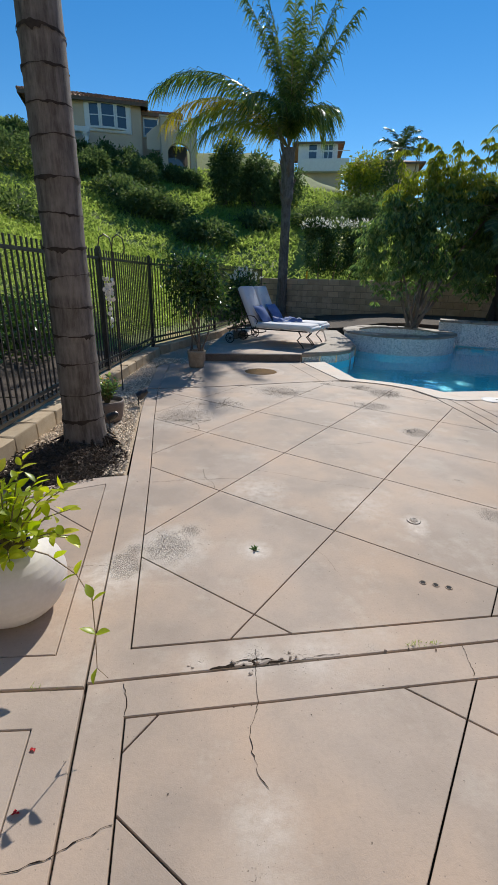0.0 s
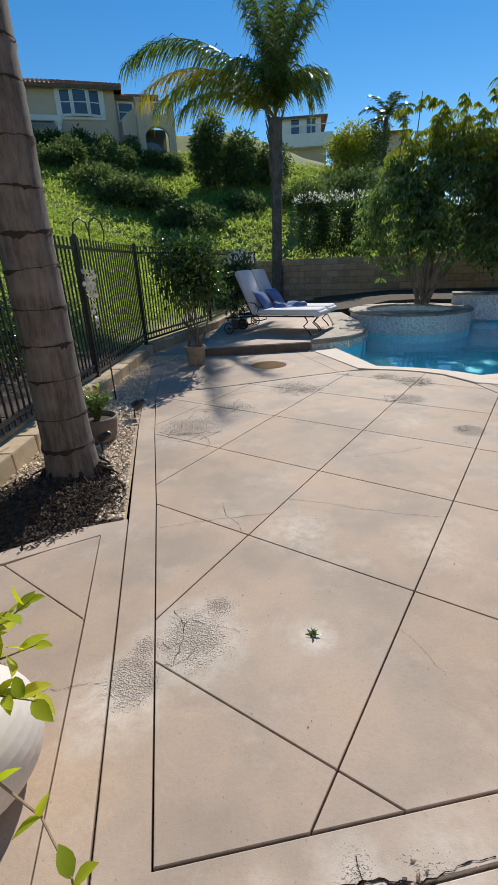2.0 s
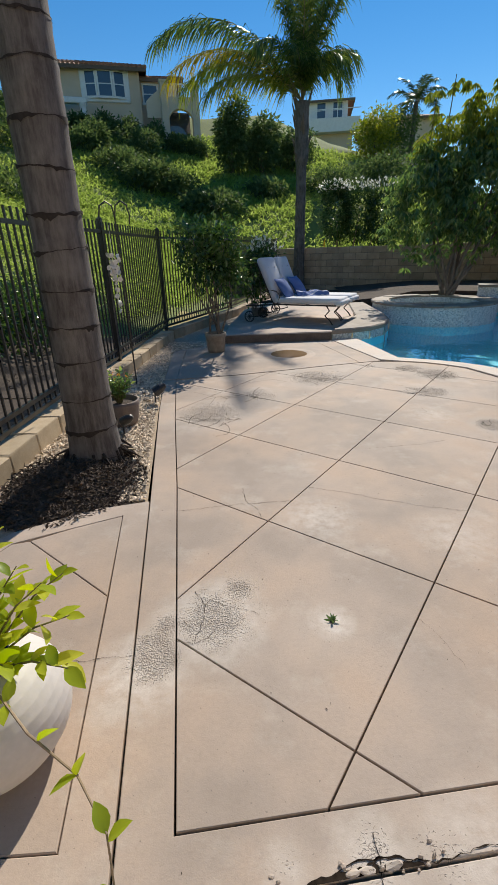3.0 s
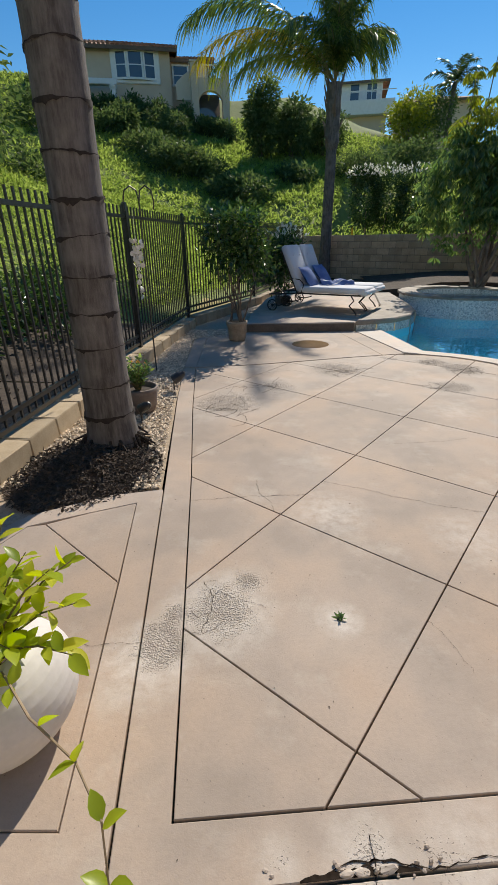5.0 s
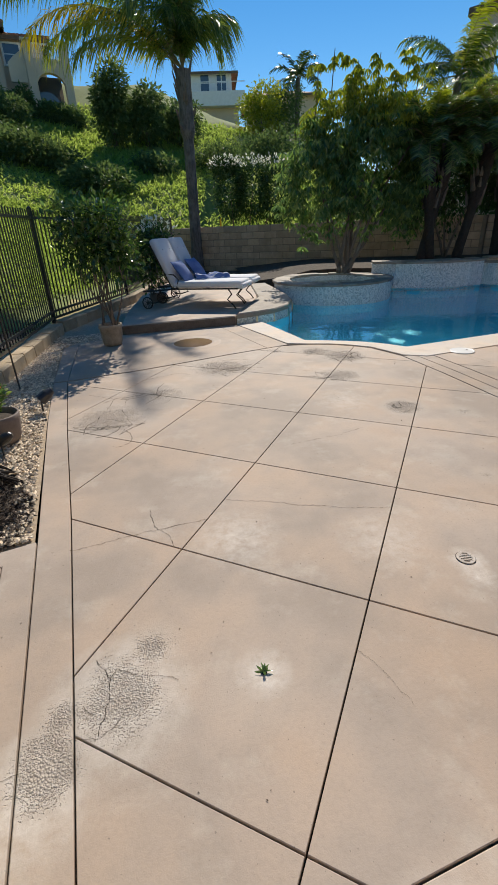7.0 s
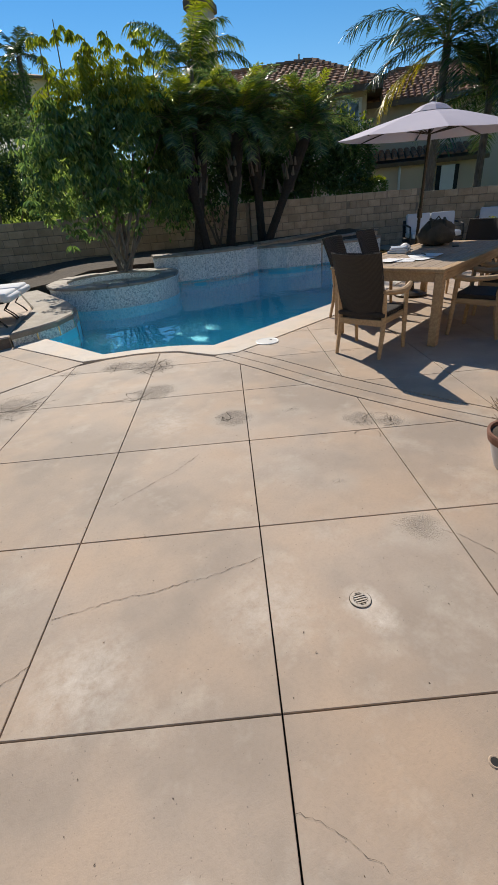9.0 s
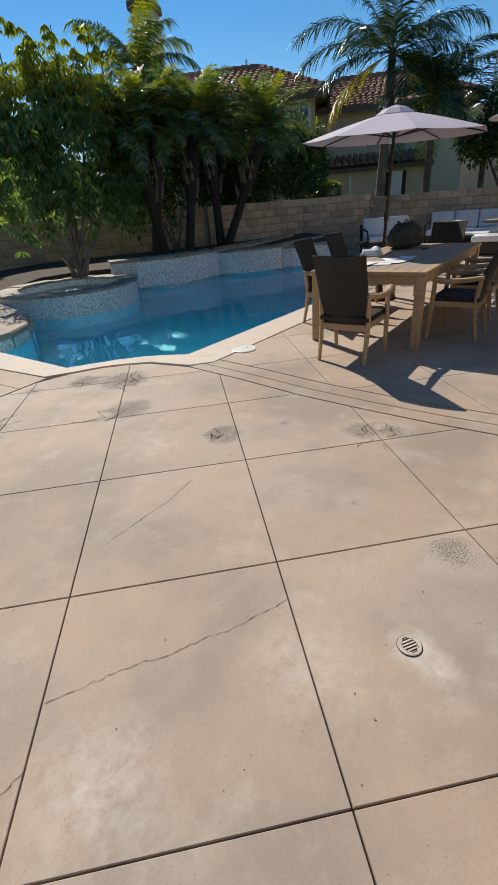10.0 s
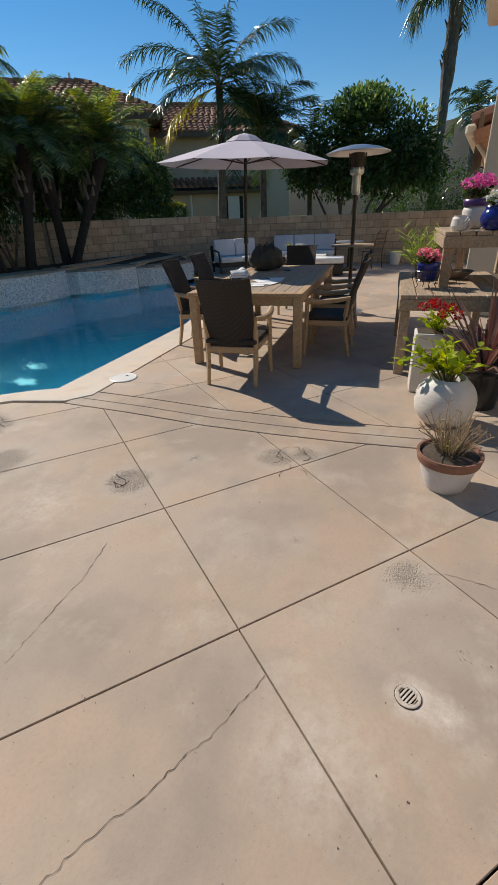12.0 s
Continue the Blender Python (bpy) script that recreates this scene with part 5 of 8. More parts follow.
for x, y, h, w, n, m in ((-1.0, 33.2, 5.0, 1.1, 4200, "leaf_hill"), (0.9, 34.0, 3.4, 1.3, 3600, "leaf_hill"), (3.0, 35.5, 2.8, 1.6, 2800, "leaf_hill"), (9.6, 40, 4.0, 1.8, 2600, "leaf_tip"), (11.5, 42, 4.0, 2.2, 3000, "leaf_hill"), (-9.8, 20.5, 5.6, 2.4, 6000, "leaf_hill"), (-13.0, 24.0, 6.0, 3.0, 5000, "leaf_dark"), (-10.5, 17.0, 4.5, 2.2, 4000, "leaf_hill")):
    z = on_hill(x, y)
    leafy_tree("hillside_tree", "dense evergreen tree at the top of the hillside", "tree", (x, y, z - 0.3), [((x, y, z + h * 0.3), (w, w, h * 0.3)), ((x + 0.3, y, z + h * 0.62), (w * 0.8, w * 0.8, h * 0.3)), ((x - 0.3 * w, y, z + h * 0.5), (w * 0.7, w * 0.7, h * 0.25))], n, (0.26, 0.13), m, 4, 0.1, 0.4)

for k, (u, v, sx, sz) in enumerate(((-6.5, -3.4, 1.5, 1.5), (-4.6, -3.2, 1.2, 1.3), (-2.9, -2.9, 1.0, 1.1), (-1.2, -2.8, 1.1, 1.3), (0.6, -3.0, 1.1, 1.5), (2.2, -3.2, 1.0, 1.3), (3.6, -3.6, 1.0, 1.2), (5.2, -3.8, 1.1, 1.2), (1.2, -5.2, 1.8, 1.5), (-1.5, -5.6, 1.6, 1.4))):
    x, y = -9.4 + 0.974 * u - 0.228 * v, 39.9 + 0.228 * u + 0.974 * v
    z = on_hill(x, y)
    rr = random.Random(k + 90)
    leafy_tree("hillside_bush", "grey-green rounded bush before the hilltop house", "bush", (x, y, z - 0.2), [((x + rr.uniform(-0.4, 0.4) * sx, y + rr.uniform(-0.2, 0.2) * sx, z + sz * rr.uniform(0.25, 0.6)), (sx * rr.uniform(0.5, 0.75), sx * 0.55, sz * rr.uniform(0.45, 0.65))) for _ in range(4)],
               1500, (0.24, 0.11), "leaf_hill", 3, 0.06, 0.55)
for k, y in enumerate((0.6, 1.7, 2.9, 4.0, 5.2, 6.3, 7.5, 8.6)):
    x = -4.5 + 0.12 * y - 0.25 * (k % 2)
    z = on_hill(x, y)
    leafy_tree("slope_shrub", "low dark green shrub at the foot of the slope", "shrub", (x, y, z - 0.1), [((x, y, z + 0.35), (0.6, 0.75, 0.5)), ((x - 0.5, y + 0.4, z + 0.6), (0.55, 0.6, 0.45)), ((x - 0.4, y - 0.4, z + 0.5), (0.5, 0.55, 0.4))],
               1700, (0.1, 0.05), "leaf_mid", 3, 0.02, 0.45)

# ground cover over the hill
def hill_cover():
    n = 90000
    x, y = RNG.uniform(-24, 13, n), RNG.uniform(1, 41, n)
    near = RNG.random(n) < 0.45
    y = np.where(near, RNG.uniform(2, 24, n), y)
    x = np.where(near, RNG.uniform(-14, 7, n), x)
    base = []
    for a, b in zip(x.tolist(), y.tolist()):
        d = away(a, b)
        if d > (3.0 if b < 9 and a > -6 else 1.7) and noise.noise(Vector((a * 0.35, b * 0.35, 5))) > -0.5:
            base.append((a, b, hill_height(a, b)))
    base = np.array(base)
    k = len(base)
    c = np.repeat(base, 4, 0) + RNG.normal(size=(k * 4, 3)) * (0.12, 0.12, 0.05)
    w = RNG.normal(size=(k * 4, 3)) * (0.7, 0.7, 0.3) + (0, -0.15, 0.6)
    dist = np.hypot(c[:, 0], c[:, 1])
    s = np.clip(dist / 26, 0.45, 1.2) * RNG.uniform(0.7, 1.3, k * 4)
    tagged(leaves("ground_cover", c, w, 0.22 * s, 0.075 * s, M["leaf_cover"]), "low bright green ground cover on the slope", "ground cover", kind="stuff")


hill_cover()


# ---- houses ----
def frame_at(origin, angle):
    return pose(*origin, 0, 0, angle)


def window(parent, size, m, panes=(2, 2), name="window"):
    """A framed window with its panes, in a wall's own axes: x along, y out."""
    w, h = size
    bm = bmesh.new()
    for x, z, a, b in ((0, h / 2, w + 0.16, 0.12), (0, -h / 2, w + 0.2, 0.14), (-w / 2, 0, 0.12, h), (w / 2, 0, 0.12, h)):
        box(bm, (a, 0.12, b), m @ pose(x, 0, z), 0.01)
    win = part(name, bm, M["trim"], parent, "white window frame")
    for k in range(1, panes[0]):
        part("mullion", boxed((0.09, 0.1, h), m @ pose(-w / 2 + w * k / panes[0], 0, 0)), M["trim"], win)
    for k in range(1, panes[1]):
        part("sash_bar", boxed((w, 0.09, 0.06), m @ pose(0, 0.002, -h / 2 + h * k / panes[1])), M["trim"], win)
    part("pane", boxed((w - 0.02, 0.03, h - 0.02), m @ pose(0, -0.02, 0)), M["glass"], win)
    return win


def hip_roof(parent, w, d, z, rise, over=0.5, m=None, mat="tile", rows=12, tiles=True):
    """A hipped roof with rolled tiles laid in courses on its four faces."""
    m = m or Matrix()
    W, D = w / 2 + over, d / 2 + over
    ridge = max(0.1, W - D)
    eave = [Vector((-W, -D, z)), Vector((W, -D, z)), Vector((W, D, z)), Vector((-W, D, z))]
    top = [Vector((-ridge, 0, z + rise)), Vector((ridge, 0, z + rise))]
    bm = bmesh.new()
    e, t = [bm.verts.new(m @ p) for p in eave], [bm.verts.new(m @ p) for p in top]
    for f in ((e[0], e[1], t[1], t[0]), (e[1], e[2], t[1]), (e[2], e[3], t[0], t[1]), (e[3], e[0], t[0])):
        bm.faces.new(f)
    bm.faces.new(e[::-1])
    roof = part("roof", bm, M["tile"], parent, "brown clay tile hip roof")
    f = bmesh.new()
    for a, b in zip(eave, eave[1:] + eave[:1]):
        mid, run = (a + b) / 2, b - a
        box(f, (run.length + 0.02, 0.06, 0.22), m @ Matrix.Translation(mid - Vector((0, 0, 0.1))) @ pose(0, 0, 0, 0, 0, math.degrees(math.atan2(run.y, run.x))))
    part("fascia", f, M["fascia"], roof, "brown eave board")
    if not tiles:
        return roof
    verts, faces = [], []
    for quad in ((eave[0], eave[1], top[1], top[0]), (eave[1], eave[2], top[1], top[1]), (eave[3], eave[0], top[0], top[0])):
        a, b, c, dd = quad
        for r in range(rows):
            f0, f1 = r / rows, min(1.0, (r + 1.15) / rows)
            l0, r0, l1, r1 = a.lerp(dd, f0), b.lerp(c, f0), a.lerp(dd, f1), b.lerp(c, f1)
            n = max(1, int((r0 - l0).length / 0.3))
            nn = (b - a).cross(dd - a).normalized()
            for k in range(n):
                for p0, p1, lift in ((l0.lerp(r0, (k + 0.1) / n), l0.lerp(r0, (k + 0.9) / n), 0.1),):
                    q0, q1 = l1.lerp(r1, (k + 0.15) / n), l1.lerp(r1, (k + 0.85) / n)
                    base = len(verts)
                    pm, qm = (p0 + p1) / 2, (q0 + q1) / 2
                    verts += [m @ v for v in (p0 + nn * 0.02, p0.lerp(pm, 0.4) + nn * lift, pm.lerp(p1, 0.6) + nn * lift, p1 + nn * 0.02, q0 + nn * 0.01, q0.lerp(qm, 0.4) + nn * 0.05, qm.lerp(q1, 0.6) + nn * 0.05, q1 + nn * 0.01)]
                    faces += [[base + i for i in q] for q in ((0, 1, 5, 4), (1, 2, 6, 5), (2, 3, 7, 6), (0, 3, 2, 1))]
    tagged(raw("roof_tiles", verts, faces, M["tile"], roof), kind="stuff")
    bm = bmesh.new()
    for a, b in ((eave[0], top[0]), (eave[1], top[1]), (top[0], top[1]), (eave[2], top[1]), (eave[3], top[0])):
        n = max(2, int((b - a).length / 0.4))
        for k in range(n):
            p, q = a.lerp(b, k / n), a.lerp(b, (k + 1.1) / n)
            tube(bm, [m @ (p + Vector((0, 0, 0.07))), m @ (q + Vector((0, 0, 0.05)))], [0.13, 0.1], 6)
    part("ridge_tiles", bm, M["tile"], roof)
    return roof


def hill_house():
    """The tan house on the hilltop: bay window, balcony over an arch, white pergola."""
    h = thing("hillside_house", "tan stucco two-storey house with balcony on the hilltop", "house", m=frame_at((-9.4, 39.9, 0.4), 13.2))
    z0 = 8.2
    part("wall", boxed((8.0, 7.0, 13.2 - z0), pose(-2.3, 3.5, (13.2 + z0) / 2)), M["stucco"], h)
    part("wall", boxed((3.4, 5.6, 12.9 - z0), pose(2.7, 3.6, (12.9 + z0) / 2)), M["stucco"], h)
    hip_roof(h, 8.0, 7.0, 13.25, 1.3, 0.5, pose(-2.3, 3.5, 0), rows=8)
    hip_roof(h, 3.6, 5.6, 12.95, 0.9, 0.4, pose(2.7, 3.6, 0), rows=6)
    # shallow bow window of three lights
    for x, y, a in ((-1.85, -0.14, 12), (-0.75, -0.28, 0), (0.35, -0.14, -12)):
        window(h, (0.98, 1.55), pose(x, y, 12.3, 0, 0, -a), (1, 2))
    part("bay", boxed((3.4, 0.5, 2.1), pose(-0.75, 0.12, 12.3), 0.05), M["trim"], h, "white bow window surround")
    window(h, (0.6, 0.75), pose(-4.6, -0.03, 12.9), (1, 2))
    window(h, (1.1, 1.2), pose(2.45, 0.75, 12.05), (1, 2))
    # balcony on an arched base
    b = part("balcony", boxed((0.5, 2.0, 12.15 - z0), pose(3.25, -0.9, (12.15 + z0) / 2), 0.02), M["stucco"], h, "stucco balcony over an arch")
    part("pillar", boxed((0.5, 0.6, 12.15 - z0), pose(5.45, -1.6, (12.15 + z0) / 2), 0.02), M["stucco"], b)
    for x in (3.25, 5.45):
        part("pillar_cap", boxed((0.64, 0.7, 0.12), pose(x, -1.6, 12.2), 0.02), M["stucco_light"], b)
    arch = bmesh.new()
    n = 12
    prev = None
    for k in range(n + 1):
        a = math.pi * k / n
        x, zz = 4.35 - 0.87 * math.cos(a), 9.85 + 0.75 * math.sin(a)
        row = [arch.verts.new(p) for p in ((x, -1.85, zz), (x, -1.85, 11.15), (x, -1.4, 11.15), (x, -1.4, zz))]
        if prev:
            for i in range(4):
                arch.faces.new((prev[i], prev[(i + 1) % 4], row[(i + 1) % 4], row[i]))
        prev = row
    part("arch", arch, M["stucco"], b)
    part("balcony_floor", boxed((2.5, 2.0, 0.25), pose(4.35, -0.8, 11.2), 0.02), M["stucco"], b)
    # Dark panel added behind the arch to stand for the balcony's deep shade.
    part("arch_shade_panel", boxed((1.8, 0.1, 2.4), pose(4.35, 0.5, 9.7)), M["glass"], b, "dark glass panel added for the deep shade under the arch")
    part("rail", boxed((1.75, 0.08, 0.08), pose(4.35, -1.75, 12.05)), M["trim"], b, "white balcony railing")
    for k in range(14):
        part("baluster", boxed((0.035, 0.035, 0.75), pose(3.58 + 1.55 * k / 13, -1.75, 11.68)), M["trim"], b)
    stair = bmesh.new()
    prev = None
    for x, top in ((2.0, 11.2), (2.4, 11.55), (3.0, 11.95)):
        row = [stair.verts.new(p) for p in ((x, -0.9, 10.2), (x, -0.9, top), (x, -0.7, top), (x, -0.7, 10.2))]
        if prev:
            for i in range(4):
                stair.faces.new((prev[i], prev[(i + 1) % 4], row[(i + 1) % 4], row[i]))
        else:
            stair.faces.new(row)
        prev = row
    part("stair_wall", stair, M["stucco_light"], b, "sloping stucco stair wall")
    g = part("pergola", boxed((4.2, 0.5, 0.35), pose(-4.2, -1.2, 11.0), 0.04), M["trim"], h, "white pergola beam on columns")
    for x in (-6.0, -2.4):
        part("column", lathe(bmesh.new(), [(0.22, z0), (0.2, 10.6), (0.28, 10.75), (0.28, 10.85)], 12, pose(x, -1.2, 0)), M["trim"], g)


def far_houses():
    h = thing("white_house", "white house with glass balcony rail on the skyline", "house", m=frame_at((9.6, 60.0, 0), -8))
    part("wall", boxed((4.6, 8, 7.0), pose(-0.6, 4, 13.0)), M["trim"], h)
    part("balcony", boxed((5.6, 2.4, 1.3), pose(0.2, -0.6, 13.9), 0.03), M["trim"], h, "white balcony front")
    part("balcony_rail", boxed((5.6, 0.06, 0.07), pose(0.2, -1.8, 15.3)), M["trim"], h)
    part("base", boxed((5.0, 3, 5.0), pose(-0.2, 0.8, 10.8)), M["stucco"], h, "shaded base wall")
    window(h, (1.1, 1.5), pose(0.6, -0.05, 15.6), (2, 2))
    window(h, (1.0, 1.5), pose(-1.2, -0.05, 15.6), (1, 2))
    hip_roof(h, 5.0, 8, 16.5, 0.9, 0.5, pose(-0.6, 4, 0), tiles=False)
    h = thing("tan_house", "tan house roof showing over the hillside trees", "house", m=frame_at((17.0, 60.0, 0), -12))
    part("wall", boxed((8.0, 8, 6.0), pose(0, 4, 11.6)), M["stucco"], h)
    hip_roof(h, 8.0, 8, 14.6, 1.3, 0.6, pose(0, 4, 0), tiles=False)


def neighbour_house():
    """The house behind the garden wall, with a clay tile roof and a chimney."""
    h = thing("neighbour_house", "tan stucco house with brown clay tile roof behind the wall", "house", m=frame_at((18.0, 17.2, 0), -52))
    part("wall", boxed((9.2, 5.0, 5.35), pose(-3.4, 2.3, 2.67)), M["stucco"], h)
    hip_roof(h, 9.2, 5.0, 5.35, 1.6, 0.6, pose(-3.4, 2.3, 0), rows=12)
    window(h, (0.9, 1.3), pose(0.5, -0.22, 4.3), (2, 2))
    part("wall", boxed((8.0, 4.6, 5.1), pose(4.2, 4.9, 2.55)), M["stucco"], h)
    hip_roof(h, 8.0, 4.6, 5.1, 1.5, 0.5, pose(4.2, 4.9, 0), rows=11)
    # low wing with its own tiled eave, and a door
    part("wall", boxed((5.2, 2.0, 2.6), pose(3.5, 1.1, 1.3)), M["stucco"], h)
    r = part("porch_roof", boxed((5.6, 2.2, 0.16), pose(3.5, 0.9, 2.75, 14, 0, 0)), M["fascia"], h, "low tiled porch roof")
    verts, faces = [], []
    for rr in range(5):
        for k in range(19):
            x, y, z = 0.85 + k * 0.28, -0.2 + rr * 0.42, 2.68 + rr * 0.1
            base = len(verts)
            verts += [(x - 0.13, y, z), (x - 0.06, y, z + 0.1), (x + 0.06, y, z + 0.1), (x + 0.13, y, z), (x - 0.1, y + 0.46, z + 0.1), (x - 0.05, y + 0.46, z + 0.16), (x + 0.05, y + 0.46, z + 0.16), (x + 0.1, y + 0.46, z + 0.1)]
            faces += [[base + i for i in q] for q in ((0, 1, 5, 4), (1, 2, 6, 5), (2, 3, 7, 6), (0, 3, 2, 1))]
    tagged(raw("roof_tiles", verts, faces, M["tile"], r), kind="stuff")
    # Flat dark panel; the recess's shade is in its colour.
    door = part("door", boxed((0.9, 0.08, 2.1), pose(4.75, 0.06, 1.25), 0.01), M["dark"], h, "doorway painted dark for its shaded recess")
    part("pane", boxed((0.55, 0.03, 1.1), pose(4.75, 0.005, 1.75)), M["trim"], door, "pale curtained glass")
    part("downpipe", tube(bmesh.new(), [(2.75, 0.0, 0.2), (2.75, 0.0, 2.6)], 0.05, 8), M["trim"], h, "white rain downpipe")
    c = part("chimney", boxed((0.9, 0.9, 6.6), pose(-5.5, -0.65, 5.2), 0.02), M["stucco"], h, "tall stucco chimney")
    part("chimney_cap", boxed((1.1, 1.1, 0.3), pose(-5.5, -0.65, 8.6), 0.03), M["fascia"], c)
    part("vent_pipe", tube(bmesh.new(), [(-1.9, 2.3, 6.7), (-1.9, 2.3, 7.3)], [0.05, 0.05], 8), M["steel"], h, "grey roof vent pipe")


def own_house():
    """The house that the deck belongs to: a pale stucco corner with an eave and gutter."""
    h = thing("home", "pale stucco house corner with tiled eave and gutter", "house")
    part("wall", boxed((1.0, 6.0, 5.2), pose(8.15, -0.42, 2.6), 0.01), M["stucco_light"], h, "tall pale stucco wall")
    part("wall", boxed((7.0, 5.0, 2.55), pose(12.1, -0.05, 1.27), 0.01), M["stucco_light"], h)
    # Out-of-view rear wall, added to throw warm sunlight back into the shadows.
    part("wall", boxed((12.0, 0.3, 5.2), pose(1.64, -3.9, 2.6), 0.01), M["stucco_light"], h, "unseen long pale stucco rear wall, added to bounce warm light")
    roof = part("roof", boxed((7.4, 5.6, 0.14), pose(12.0, 0.1, 3.1, -16, 0, 0)), M["tile"], h, "tiled roof slope")
    part("gutter", boxed((7.3, 0.14, 0.14), pose(12.0, 2.86, 2.42), 0.03), M["stucco_light"], h, "pale rain gutter")
    part("fascia", boxed((7.3, 0.05, 0.22), pose(12.0, 2.74, 2.5)), M["fascia"], h)
    for k in range(24):
        bm = tube(bmesh.new(), [(8.8 + k * 0.29, 2.88, 2.56), (8.8 + k * 0.29, 2.3, 2.74)], [0.12, 0.1], 7)
        part("eave_tile", bm, M["terracotta"], roof)
    part("downpipe", tube(bmesh.new(), [(8.72, 2.85, 2.4), (8.72, 2.6, 2.1), (8.72, 2.53, 1.8), (8.72, 2.53, 0.05)], 0.04, 8), M["stucco_light"], h)
    for x in (9.6, 10.4):
        part("post", boxed((0.1, 0.1, 2.4), pose(x, 2.78, 1.2)), M["fascia"], h, "dark timber post")
    part("upper_eave", boxed((1.6, 6.0, 0.25), pose(8.15, -0.10, 3.78), 0.04), M["stucco_light"], h, "pale stucco eave")


hill_house()
far_houses()
neighbour_house()
own_house()
# far hillside beyond the houses
verts, faces = [], []
for k in range(41):
    a = radians(-12 + k * 1.6)
    hgt = 30 + 9 * noise.noise(Vector((k * 0.23, 1, 0))) + 5 * noise.noise(Vector((k * 0.7, 4, 0)))
    verts += [(190 * math.cos(a), 190 * math.sin(a), -2), (240 * math.cos(a), 240 * math.sin(a), hgt), (300 * math.cos(a), 300 * math.sin(a), -5)]
for k in range(40):
    for j in range(2):
        faces.append((3 * k + j, 3 * k + 3 + j, 3 * k + 4 + j, 3 * k + 1 + j))
tagged(raw("far_hill", verts, faces, M["mountain"], smooth=True), "distant dry brown hillside", "hill", kind="structure")


# ---- deck details ----
def crack(points, width=0.004, seed=1):
    """A wandering crack: a thin dark ragged gap in the slab."""
    rnd = random.Random(seed)
    fine = []
    for a, b in zip(points, points[1:]):
        n = max(2, int(math.dist(a, b) / 0.015))
        fine += [(a[0] + (b[0] - a[0]) * k / n + rnd.uniform(-0.004, 0.004), a[1] + (b[1] - a[1]) * k / n + rnd.uniform(-0.004, 0.004)) for k in range(n)]
    fine.append(points[-1])
    fine = [(x + 0.009 * noise.noise(Vector((9 * x, 9 * y, seed))) + 0.006 * noise.noise(Vector((40 * x, 40 * y, seed))), y + 0.009 * noise.noise(Vector((9 * x, 9 * y, seed + 50))) + 0.006 * noise.noise(Vector((40 * x, 40 * y, seed + 9)))) for x, y in fine]
    bm = bmesh.new()
    rows = []
    for k, (x, y) in enumerate(fine):
        x2, y2 = fine[min(k + 1, len(fine) - 1)]
        x1, y1 = fine[max(k - 1, 0)]
        d = Vector((y1 - y2, x2 - x1)).normalized() * width * rnd.uniform(0.06, 0.3)
        rows.append((bm.verts.new((x + d.x, y + d.y, 0.0022)), bm.verts.new((x - d.x, y - d.y, 0.0022))))
    for (a, b), (c, d) in zip(rows, rows[1:]):
        bm.faces.new((a, c, d, b))
    part("crack", bm, M["crack"], pavement)


for k, (pts, w) in enumerate((([(1.07, 2.78), (0.87, 2.83), (0.73, 2.89), (0.6, 2.93), (0.47, 3.0), (0.2, 3.1)], 0.0045), ([(1.4, 3.81), (1.14, 3.74), (0.95, 3.71), (0.71, 3.68)], 0.004),
                              ([(-0.64, 2.85), (-0.4, 2.89), (-0.16, 2.92), (0.07, 2.94)], 0.005), ([(-0.237, 3.109), (-0.219, 2.946), (-0.14, 2.839), (-0.128, 2.76)], 0.004),
                              ([(-0.486, 1.889), (-0.42, 1.869), (-0.392, 1.982), (-0.395, 2.071), (-0.446, 2.17)], 0.005), ([(-0.395, 2.071), (-0.372, 2.107), (-0.239, 2.054), (-0.151, 2.016)], 0.004), ([(-0.42, 1.869), (-0.36, 1.9), (-0.33, 1.96)], 0.003), ([(-0.392, 1.982), (-0.44, 1.95), (-0.47, 1.99)], 0.003),
                              ([(0.13, 1.24), (0.13, 1.15), (0.13, 1.01), (0.1, 0.9), (0.1, 0.82), (0.12, 0.76), (0.15, 0.7)], 0.006), ([(-0.57, 0.5), (-0.46, 0.53), (-0.4, 0.57), (-0.3, 0.61)], 0.008),
                              ([(-0.39, 1.08), (-0.36, 1.01), (-0.35, 0.94)], 0.007), ([(-1.0, 1.78), (-0.88, 1.8), (-0.63, 1.82)], 0.004), ([(1.83, 2.32), (1.86, 2.21), (1.84, 2.05)], 0.004),
                              ([(3.4, 5.4), (3.49, 4.8), (3.81, 4.47)], 0.006), ([(0.503, 1.978), (0.546, 1.916), (0.571, 1.842), (0.597, 1.742)], 0.002), ([(1.03, 1.27), (1.0, 1.11)], 0.005),
                              ([(0.02, 1.165), (0.1, 1.19), (0.19, 1.19), (0.27, 1.185), (0.48, 1.225)], 0.008), ([(0.07, 1.17), (0.14, 1.2), (0.22, 1.19)], 0.012),
                              ([(-0.8, 5.3), (-0.55, 5.1), (-0.6, 4.85)], 0.006), ([(-0.55, 5.1), (-0.2, 5.25)], 0.006), ([(0.4, 6.0), (0.75, 6.1), (1.0, 6.0)], 0.006), ([(-0.3, 5.6), (0.1, 5.75), (0.3, 5.6)], 0.006), ([(1.8, 6.2), (2.1, 6.0), (2.05, 5.75)], 0.006))):
    crack(pts, w, k)


